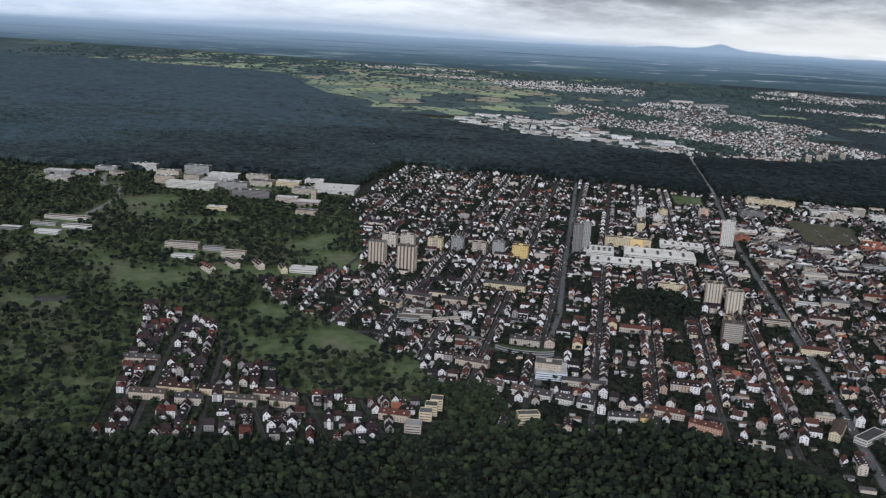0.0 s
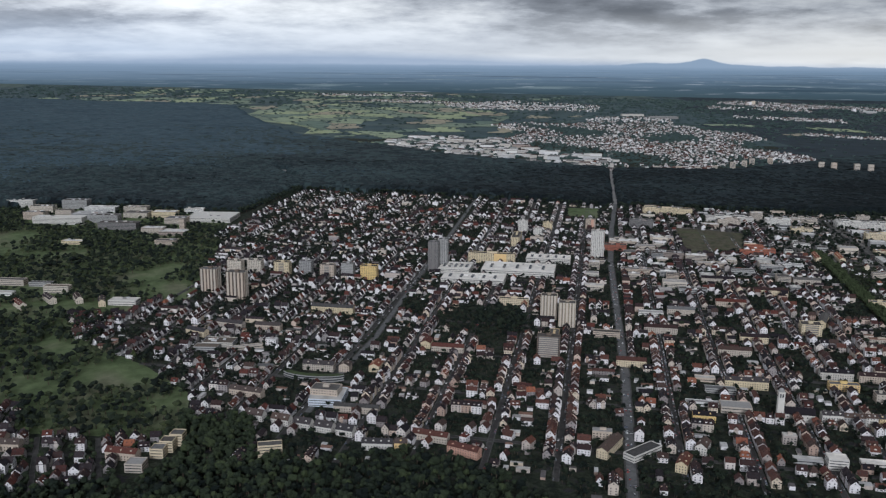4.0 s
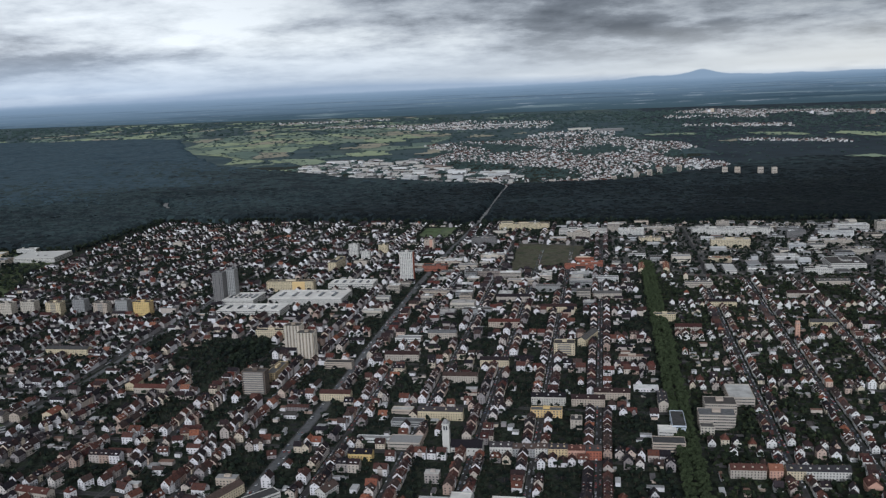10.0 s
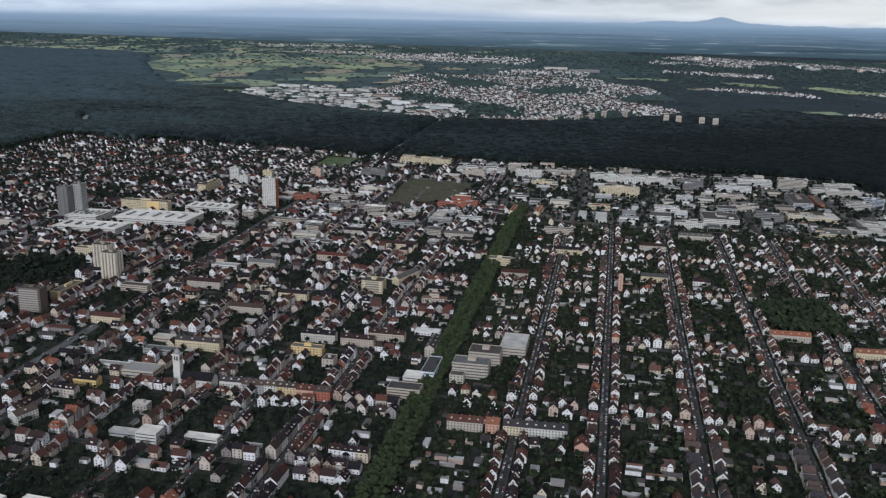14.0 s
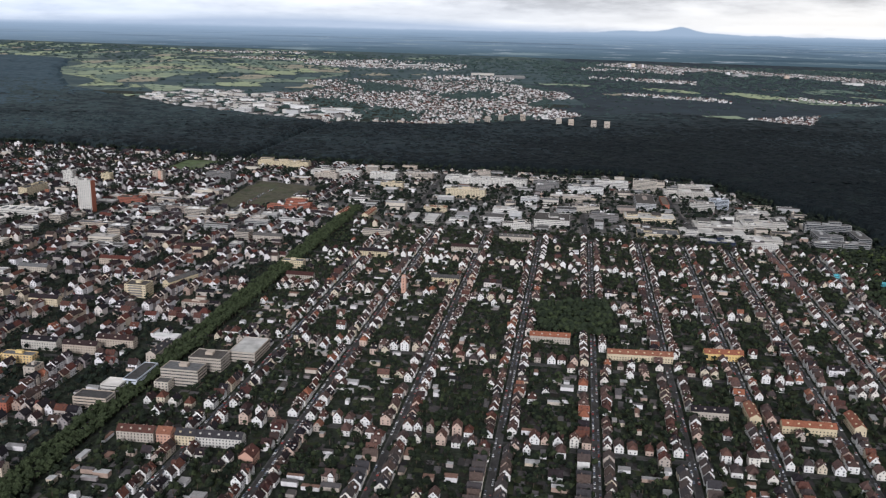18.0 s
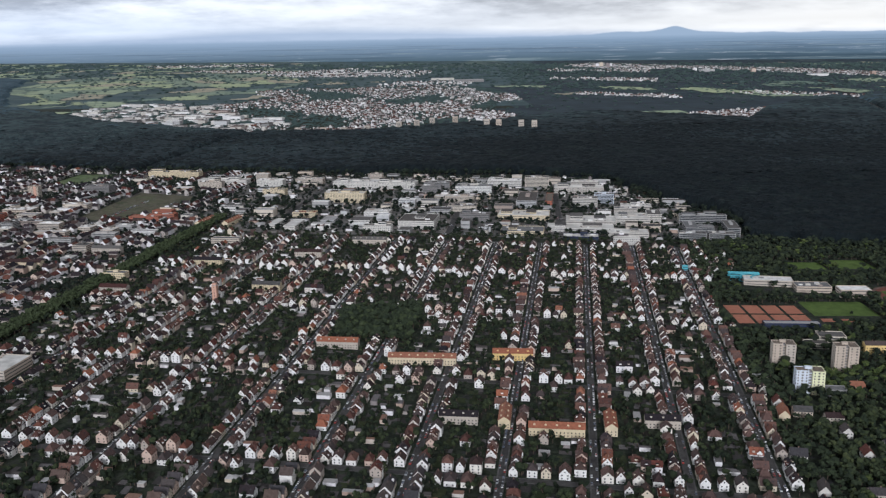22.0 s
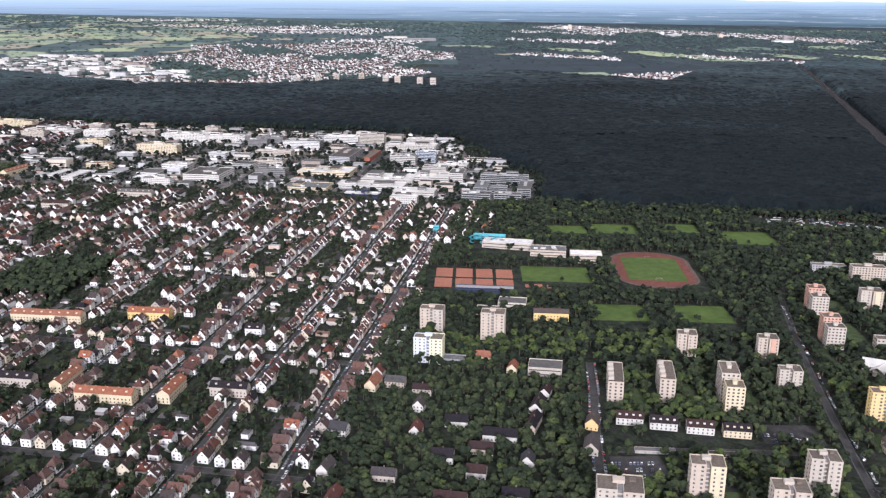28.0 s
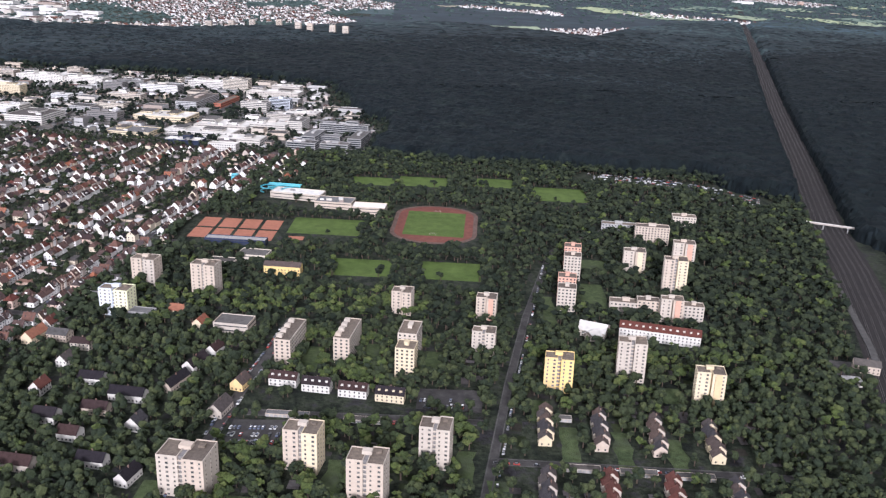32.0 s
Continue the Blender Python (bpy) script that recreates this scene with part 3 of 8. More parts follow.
def patch(name, poly, lift, mat, label, category, far=False, wobble=6.0, take=True):
    """A flat piece of ground with a slightly uneven outline."""
    rng = random.Random(len(poly) * 1000 + int(abs(poly[0][0])))
    pts = []
    for i in range(len(poly)):
        (xa, ya), (xb, yb) = poly[i], poly[(i + 1) % len(poly)]
        n = max(1, int(math.hypot(xb - xa, yb - ya) / (wobble * 4))) if wobble else 1
        n = min(n, 14)
        for k in range(n):
            j = wobble if k else 0
            pts.append((xa + (xb - xa) * k / n + rng.uniform(-j, j), ya + (yb - ya) * k / n + rng.uniform(-j, j)))
    bm = bmesh.new()
    top = [bm.verts.new((x, y, G(x, y) + lift)) for x, y in pts]
    f = bm.faces.new(top)
    if f.normal.z < 0:
        f.normal_flip()
    ret = bmesh.ops.extrude_face_region(bm, geom=[f])
    for v in ret["geom"]:
        if isinstance(v, bmesh.types.BMVert):
            v.co.z -= 0.5
    bmesh.ops.triangulate(bm, faces=bm.faces[:])
    bmesh.ops.recalc_face_normals(bm, faces=bm.faces[:])
    me = bpy.data.meshes.new(name)
    bm.to_mesh(me)
    bm.free()
    if far:
        co = np.empty(len(me.vertices) * 3)
        me.vertices.foreach_get("co", co)
        me.vertices.foreach_set("co", lay(co.reshape(-1, 3)).ravel())
    me.materials.append(mat)
    if take and not far:
        claim_poly(poly)
    return setting(name, me, label, category)

# ---- ground, roads, lawns ----
gx = np.concatenate([np.arange(-9000, -1500, 500), np.arange(-1500, 3600, 100), np.arange(3600, 11001, 500)])
gy = np.concatenate([np.arange(-3000, 600, 300), np.arange(600, 3600, 100), np.arange(3600, 9000, 150), np.arange(9000, 10001, 250)])
xx, yy = np.meshgrid(gx, gy, indexing="ij")
n1, n2 = xx.shape
idx = np.arange(n1 * n2).reshape(n1, n2)
quads = np.stack([idx[:-1, :-1], idx[1:, :-1], idx[1:, 1:], idx[:-1, 1:]], -1).reshape(-1, 4)
qx, qy = xx.reshape(-1)[quads].mean(1), yy.reshape(-1)[quads].mean(1)
# far ground gets the haze-tinted colours, a darker blue-grey in the east
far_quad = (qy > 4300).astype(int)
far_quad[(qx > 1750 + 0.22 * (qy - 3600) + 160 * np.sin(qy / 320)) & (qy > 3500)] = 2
ground = setting("ground", mesh_np("ground", np.stack([xx, yy, G(xx, yy)], -1).reshape(-1, 3), quads, [M_GROUND, M_PLAIN, M_EASTHAZE], far_quad, far=True, smooth=True),
                 "dark green gardens and grassland reaching to the horizon", "ground")

MAIN = [(74, 856), (96, 908), (74, 984), (8, 974), (-10, 1062), (-93, 1155), (-203, 1246), (-201, 1468), (-121, 1468), (-153, 1816), (-195, 1982),
        (-170, 2230), (-118, 2660), (390, 2585), (770, 2485), (1160, 2420), (1060, 1890), (1220, 1770), (1650, 1720), (1962, 1655), (1788, 735), (470, 735), (403, 850), (259, 895)]
ESTATE = [(-332, 803), (-365, 1004), (-413, 1218), (-301, 1163), (-258, 1021), (-192, 1013), (-172, 939), (-99, 934), (-7, 931), (31, 864), (-107, 808)]
INDUSTRY = [(1060, 1880), (1230, 1770), (1650, 1715), (1930, 1650), (2070, 1660), (2100, 1820), (2000, 2060), (1960, 2270), (1300, 2400), (780, 2480), (820, 2150), (1010, 2060)]

LEFT_STREETS = [-900, -825, -750, -675, -600, -527, -452, -377, -300, -225, -150, -75]
RIGHT_STREETS = [54, 130, 204, 270, 337, 430, 530, 612, 703, 799, 887, 970, 1045, 1120, 1196, 1267]
main_road = ribbon("main_road", [P(0, -140), P(0, 300), (660, 1804), (737, 2165), (822, 2520)], 10, 0.10, M_MAINROAD,
                   "long straight grey asphalt main road through the town", "road", kerb=2.5)
ribbon("forest_road", [(822, 2520), (930, 3099), (1126, 4076), (1350, 5230)], 24, 0.5, M_ROADPALE, "pale straight road cut through the forest", "road", far=True)
ribbon("west_avenue", [(140, 1010), (155, 1091), (204, 1293), (255, 1600), (350, 2150), (420, 2560)], 6.5, 0.11, M_MAINROAD, "broad grey avenue through the western quarter", "road", kerb=2.5)
for i, u in enumerate(LEFT_STREETS + RIGHT_STREETS):
    run = [s for s in range(-150, 1720, 10) if inside(*P(u, s), MAIN)]
    lo, hi = run[0], min(run[-1], 1030 if u > 480 else 1440 if u > 60 else 1800)
    ribbon("street_%d" % (i + 1), [P(u, lo), P(u, hi)], 5.0 if u != 430 else 8, 0.08, M_ASPHALT, "straight asphalt side street with pale kerbs", "road", kerb=1.8)
CROSS_RIGHT, CROSS_LEFT = [235, 432, 640, 830, 1036], [60, 190, 330, 480, 620, 770, 930, 1090, 1250, 1400]
for i, s in enumerate(CROSS_RIGHT):
    ribbon("cross_street_%d" % (i + 1), [P(430, s), P(1300, s)], 6, 0.06, M_ASPHALT, "asphalt cross street between house rows", "road", kerb=1.6)
for i, s in enumerate(CROSS_LEFT):
    ribbon("cross_street_%d" % (i + 6), [P(min([u for u in range(-900, 0, 10) if inside(*P(u, s), MAIN)]), s), P(430, s)], 5.5, 0.06, M_ASPHALT, "narrow asphalt cross street in the old town", "road", kerb=1.4)
PARKING = [(1990, 760), (1998, 822), (2010, 900), (2024, 975), (2032, 1030)]
ribbon("tower_road", [(2160, 690), (2177, 774), (2208, 917), (2239, 1045), (2288, 1213), (2300, 1236), (2330, 1272), (2386, 1320), (2416, 1372), (2460, 1455)], 5.0, 0.08, M_ASPHALT, "dark asphalt road past the tower blocks", "road", kerb=1.3)
ribbon("parking_street", PARKING, 6, 0.08, M_ASPHALT, "side street with parked cars by the slab blocks", "road", kerb=1.5)
ribbon("terrace_street", [(2185, 815), (2330, 803), (2410, 796)], 6, 0.07, M_ASPHALT, "street in front of the terraced houses", "road", kerb=1.5)
ribbon("terrace_street_2", [(2020, 872), (2140, 866), (2185, 862)], 6, 0.07, M_ASPHALT, "street with garages behind the terraces", "road", kerb=1.5)
ribbon("field_road", [(-860, 2240), (-815, 2097), (-759, 2061), (-724, 1956), (-719, 1866), (-722, 1787), (-690, 1600)], 11, 0.16, M_ROADPALE, "pale country road curving through the meadows", "road")
for i, x in enumerate((-300, -232, -160, -95, -30)):
    ribbon("estate_street_%d" % (i + 1), [(x, 815), (x - 45, 935 if x > -200 else 1150)], 4.4, 0.08, M_ASPHALT, "narrow street in the housing estate", "road", kerb=0.8)
ribbon("estate_street_6", [(-345, 905), (20, 888)], 4.4, 0.07, M_ASPHALT, "cross street in the housing estate", "road", kerb=0.8)
for i, (a, b) in enumerate((((830, 2210), (1300, 2330)), ((1230, 1800), (1330, 2330)), ((1560, 1740), (1640, 2230)), ((1760, 1720), (1830, 2200)), ((1250, 2080), (1960, 2020)), ((1250, 1900), (1950, 1830)))):
    ribbon("works_road_%d" % (i + 1), [a, b], 9, 0.07, M_ASPHALT, "service road between works halls", "road", kerb=1.5)

TRACK = [(-150, 2900), (-165, 2960), (-215, 3060), (-235, 3140)]
ribbon("forest_track", TRACK, 16, 0.4, M_ROADPALE, "pale curving road in the forest", "road", far=True)
RAIL = [(2400, 620), (2505, 880), (2572, 1060), (2616, 1188), (2668, 1362), (2770, 1650), (2947, 2168), (3339, 3271), (3760, 4470), (4440, 6391)]
ribbon("railway_bed", RAIL, 44, 0.05, M_BALLAST, "brown gravel railway bed cutting through the woods", "railway", far=True)
rails = Soup([M_STEEL])
for off in (-17, -15.5, -11, -9.5, -4.5, -3, 3, 4.5, 9.5, 11, 15.5, 17):
    for (x1, y1), (x2, y2) in zip(RAIL[:-2], RAIL[1:-1]):
        q = math.hypot(x2 - x1, y2 - y1)
        nx, ny = (y2 - y1) / q * off, -(x2 - x1) / q * off
        a, b = (x1 + nx, y1 + ny), (x2 + nx, y2 + ny)
        w = 0.12
        vs = []
        for (x, y) in (a, b):
            for o, h in ((-w, 0.02), (w, 0.02), (w, 0.24), (-w, 0.24)):
                vs.append((x + o, y, G(x, y) + h))
        rails.add(vs, [(0, 1, 5, 4), (1, 2, 6, 5), (2, 3, 7, 6), (3, 0, 4, 7)], M_STEEL)
tagged(new("rail_tracks", rails.mesh("rail_tracks", far=True)), "parallel steel rails on brown ballast", "rails", kind="structure")

for i, poly in enumerate(([(-276, 1246), (-220, 1243), (-201, 1182), (-240, 1175)], [(-258, 1148), (-224, 1098), (-156, 1048), (-219, 1037)],
                          [(-170, 1141), (-128, 1184), (-58, 1105), (-107, 1066), (-154, 1088)], [(-60, 1034), (-10, 1062), (-2, 1016), (-44, 1009)],
                          [(-302, 1582), (-225, 1718), (-178, 1706), (-214, 1562)], [(-719, 1943), (-624, 2010), (-569, 1960), (-587, 1889), (-671, 1844)],
                          [(-597, 1768), (-410, 1825), (-398, 1773), (-585, 1734)], [(-628, 1215), (-583, 1224), (-568, 1174), (-604, 1167)],
                          [(-727, 1416), (-705, 1440), (-679, 1373), (-696, 1352)], [(-436, 931), (-375, 941), (-367, 918), (-417, 902)],
                          [(846, 1895), (898, 2185), (1050, 2120), (985, 1940), (925, 1900)], [(669, 2447), (755, 2445), (734, 2300), (653, 2296)])):
    patch("meadow_%d" % (i + 1), poly, 0.12, M_WASTE if i == 10 else M_MEADOW, "rough green meadow among trees", "meadow")
WEST = [(-1290, 800), (-340, 800), (-370, 1004), (-415, 1222), (-300, 1165), (-255, 1025), (-190, 1015), (-170, 945), (0, 935), (8, 974), (-10, 1062), (-93, 1155), (-203, 1246), (-201, 1468), (-121, 1468), (-153, 1816), (-195, 1982), (-215, 2250), (-640, 2330), (-1290, 2320)]
patch("west_meadows", WEST, 0.05, M_MEADOW, "rough meadows and pasture west of the town", "meadow", take=False, wobble=0)
patch("sand_yard", [(-585, 1229), (-538, 1239), (-530, 1213), (-574, 1204)], 0.14, M_PAVING, "pale sandy riding yard beside a meadow", "yard", wobble=0)


def rect(x, y, w, d, deg=GRID):
    c, s = math.cos(radians(deg)), math.sin(radians(deg))
    return [(x + a * c - b * s, y + a * s + b * c) for a, b in ((-w / 2, -d / 2), (w / 2, -d / 2), (w / 2, d / 2), (-w / 2, d / 2))]


for x, y, w, d in ((2085, 792, 14, 44), (2168, 806, 12, 40), (2056, 955, 14, 44), (2104, 962, 14, 44), (2226, 880, 14, 30), (2330, 905, 16, 24), (2030, 760, 16, 30), (2152, 952, 14, 40), (2310, 1100, 26, 60), (2330, 1180, 30, 40), (2185, 780, 14, 26), (1975, 770, 12, 40), (2240, 836, 12, 44), (2275, 830, 12, 44), (2310, 822, 12, 44), (2262, 1060, 12, 70)):
    patch("lawn", rect(x, y, w, d, -6), 0.10, M_LAWN, "mown lawn between apartment blocks", "lawn", wobble=2.5)
for x, y, w, d in ((2190, 850, 12, 170), (2225, 985, 12, 120), (2255, 1110, 12, 150)):
    claim(x, y, w, d, -13)
claim(2006, 870, 16, 130, -9)
claim(2024, 980, 16, 100, -9)
claim(2080, 878, 130, 22, -5)
claim(2280, 808, 190, 16, -5)
patch("works_yard", INDUSTRY, 0.03, M_YARD, "asphalt yards between works buildings", "yard", take=False, wobble=0)
for i, (x, y, w, d) in enumerate(((2042, 1290, 82, 58), (2088, 1160, 62, 48), (2178, 1156, 60, 50), (2342, 1455, 72, 66), (2090, 1496, 60, 40), (2160, 1500, 70, 50), (2255, 1505, 60, 46))):
    claim(x, y - d / 2 - 16, w - 6, 30, -4)
    patch("sports_field_%d" % (i + 1), rect(x, y, w, d, -4), 0.12, M_GRASS, "mown green sports field enclosed by trees", "sports field", wobble=0)

for (xa, ya), (xb, yb) in (((2401, 1566), (2489, 1545)), ((2489, 1545), (2592, 1520)), ((2592, 1520), (2636, 1440))):
    claim((xa + xb) / 2 - 14, (ya + yb) / 2 - 18, math.hypot(xb - xa, yb - ya) + 6, 52, math.degrees(math.atan2(yb - ya, xb - xa)))

# ---- woods ----
FOREST = [(-4200, 2350), (-1300, 2330), (-960, 2275), (-640, 2335), (-212, 2262), (-120, 2685), (390, 2605), (770, 2505), (1290, 2415), (1800, 2370), (1985, 2290), (2040, 1960), (2120, 1840), (2080, 1640),
          (2330, 1610), (2420, 1600), (2560, 1570), (2640, 1480), (2700, 1200), (2600, 900), (5200, 900), (5600, 5200), (4500, 4700), (3684, 4700), (3103, 4074), (2837, 3596), (2637, 3766), (2352, 3894), (1937, 3695), (1676, 3444),
          (1394, 3254), (935, 3290), (430, 3569), (53, 3971), (-377, 4414), (-813, 5494), (-1200, 6700), (-3200, 6900), (-6500, 6900)]
CLEARINGS = [[(2369, 4141), (2726, 4007), (2637, 3766), (2352, 3894)]]
crown_rng = np.random.default_rng(5)


def near_line(x, y, pts):
    best = np.full(x.shape, 1e9)
    for (x1, y1), (x2, y2) in zip(pts, pts[1:]):
        t = np.clip(((x - x1) * (x2 - x1) + (y - y1) * (y2 - y1)) / ((x2 - x1) ** 2 + (y2 - y1) ** 2), 0, 1)
        best = np.minimum(best, np.hypot(x - x1 - t * (x2 - x1), y - y1 - t * (y2 - y1)))
    return best


def domes(x, y, size, seed):
    """Rounded crowns: height 0..1 by distance from the nearest of many scattered stems."""
    ci, cj = np.floor(x / size).astype(int), np.floor(y / size).astype(int)
    best, tall = np.full(x.shape, 9.0), np.zeros(x.shape)
    for a in (-1, 0, 1):
        for b in (-1, 0, 1):
            i, j = ci + a, cj + b
            h1 = np.modf(np.abs(np.sin(i * 127.1 + j * 311.7 + seed) * 43758.5453))[0]
            h2 = np.modf(np.abs(np.sin(i * 269.5 + j * 183.3 + seed) * 24634.6345))[0]
            h3 = np.modf(np.abs(np.sin(i * 71.3 + j * 57.9 + seed) * 35412.123))[0]
            d = np.hypot(x / size - i - h1, y / size - j - h2) / (0.8 + 0.5 * h3)
            tall = np.where(d < best, h3, tall)
            best = np.minimum(best, d)
    return np.sqrt(np.clip(1 - (best / 0.95) ** 2, 0, 1)), tall


# ordered by painted haze, from dark near woods to pale blue far ones
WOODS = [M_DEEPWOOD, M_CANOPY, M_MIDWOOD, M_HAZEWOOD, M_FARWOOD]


def canopy(name, x0, x1, y0, y1, step, crown, label):
    ax, ay = np.arange(x0, x1 + step, step), np.arange(y0, y1 + step, step)
    x, y = np.meshgrid(ax, ay, indexing="ij")
    jx, jy = x + crown_rng.uniform(-0.42, 0.42, x.shape) * step, y + crown_rng.uniform(-0.42, 0.42, x.shape) * step
    wav = 14 * np.sin(x / 37.0 + np.sin(y / 53.0) * 2) + 10 * np.sin(y / 23.0 + x / 61.0)
    mask = inside_np(x + wav * 0.6, y + wav * 0.5, FOREST)
    for c in CLEARINGS:
        mask &= ~inside_np(x, y, c)
    mask &= near_line(x, y, [(737, 2165), (822, 2520), (930, 3099), (1126, 4076), (1350, 5230)]) > 9
    mask &= near_line(x, y, RAIL) > 23 + 3 * np.clip((1900 - y) / 500, 0, 1)
    mask &= near_line(x, y, TRACK) > 14
    dome, tall = domes(jx, jy, crown, 1.7)
    h = 13 + 3.0 * np.sin(x / 170 + 1.3 * np.sin(y / 140)) + dome * (4.5 + 5.0 * tall) + crown_rng.uniform(-0.4, 0.4, x.shape)
    edge = mask.copy()
    for _ in range(2):
        grown = edge.copy()
        grown[1:] &= edge[:-1]
        grown[:-1] &= edge[1:]
        grown[:, 1:] &= edge[:, :-1]
        grown[:, :-1] &= edge[:, 1:]
        h = np.where(mask & ~grown, h * 0.8, h)
        edge = grown
    z = G(jx, jy) + np.where(mask, h, -1.0)
    keep = mask[:-1, :-1] | mask[1:, :-1] | mask[1:, 1:] | mask[:-1, 1:]
    ids = np.arange(x.size).reshape(x.shape)
    q = np.stack([ids[:-1, :-1], ids[1:, :-1], ids[1:, 1:], ids[:-1, 1:]], -1)[keep]
    used, back = np.unique(q, return_inverse=True)
    v = np.stack([jx, jy, z], -1).reshape(-1, 3)[used]
    mx, my = x.ravel()[q].mean(1), y.ravel()[q].mean(1)
    # haze by colour: paler, bluer woods with distance and towards the west
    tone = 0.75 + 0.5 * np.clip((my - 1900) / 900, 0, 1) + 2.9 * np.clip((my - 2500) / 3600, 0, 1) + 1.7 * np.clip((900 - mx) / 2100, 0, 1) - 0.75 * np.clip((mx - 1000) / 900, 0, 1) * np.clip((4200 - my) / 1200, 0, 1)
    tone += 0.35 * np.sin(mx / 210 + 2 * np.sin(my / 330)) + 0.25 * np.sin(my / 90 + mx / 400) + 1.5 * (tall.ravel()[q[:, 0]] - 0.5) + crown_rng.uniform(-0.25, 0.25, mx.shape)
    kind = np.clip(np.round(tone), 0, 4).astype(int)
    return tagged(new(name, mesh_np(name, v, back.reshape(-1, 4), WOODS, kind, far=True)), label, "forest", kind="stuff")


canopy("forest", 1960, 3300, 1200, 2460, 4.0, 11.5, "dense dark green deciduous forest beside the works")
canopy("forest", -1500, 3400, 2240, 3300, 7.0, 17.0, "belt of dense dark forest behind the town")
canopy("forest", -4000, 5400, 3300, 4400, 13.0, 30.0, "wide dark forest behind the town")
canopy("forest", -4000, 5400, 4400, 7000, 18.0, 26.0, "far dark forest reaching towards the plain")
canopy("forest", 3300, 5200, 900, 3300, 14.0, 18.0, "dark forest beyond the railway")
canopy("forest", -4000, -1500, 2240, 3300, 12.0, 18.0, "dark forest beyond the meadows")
canopy("forest", 2600, 3300, 880, 1200, 5.0, 15.0, "dark forest edge beside the railway")

# ---- large buildings ----
ROOM = 2.85


def window_mesh(w, h):
    s = Soup([M_PANE, M_WHITE])
    s.add(boxv(-w / 2, -0.05, -h / 2, w / 2, 0.10, h / 2), BOXF, M_PANE)
    t = 0.09
    for b in ((-w / 2 - t, -0.10, -h / 2 - t, w / 2 + t, 0.1, -h / 2), (-w / 2 - t, -0.10, h / 2, w / 2 + t, 0.1, h / 2 + t), (-w / 2 - t, -0.10, -h / 2, -w / 2, 0.1, h / 2), (w / 2, -0.10, -h / 2, w / 2 + t, 0.1, h / 2)):
        s.add(boxv(*b), BOXF, M_WHITE)
    return s.mesh("window")


WIN = window_mesh(1.7, 1.45)
WIN_SMALL = window_mesh(1.1, 1.3)


def shell(w, d, h, mat, rim=0.7, thick=0.4, base=-1.5):
    """Four walls standing up past the roof as a parapet."""
    return solid("wall", mat, (-w / 2, -d / 2, base, w / 2, -d / 2 + thick, h + rim), (-w / 2, d / 2 - thick, base, w / 2, d / 2, h + rim),
                 (-w / 2, -d / 2 + thick, base, -w / 2 + thick, d / 2 - thick, h + rim), (w / 2 - thick, -d / 2 + thick, base, w / 2, d / 2 - thick, h + rim))


def faces_of(w, d):
    return (("front", w, lambda a: (a, -d / 2), 0), ("right", d, lambda a: (w / 2, a), 90), ("left", d, lambda a: (-w / 2, -a), -90), ("back", w, lambda a: (-a, d / 2), 180))


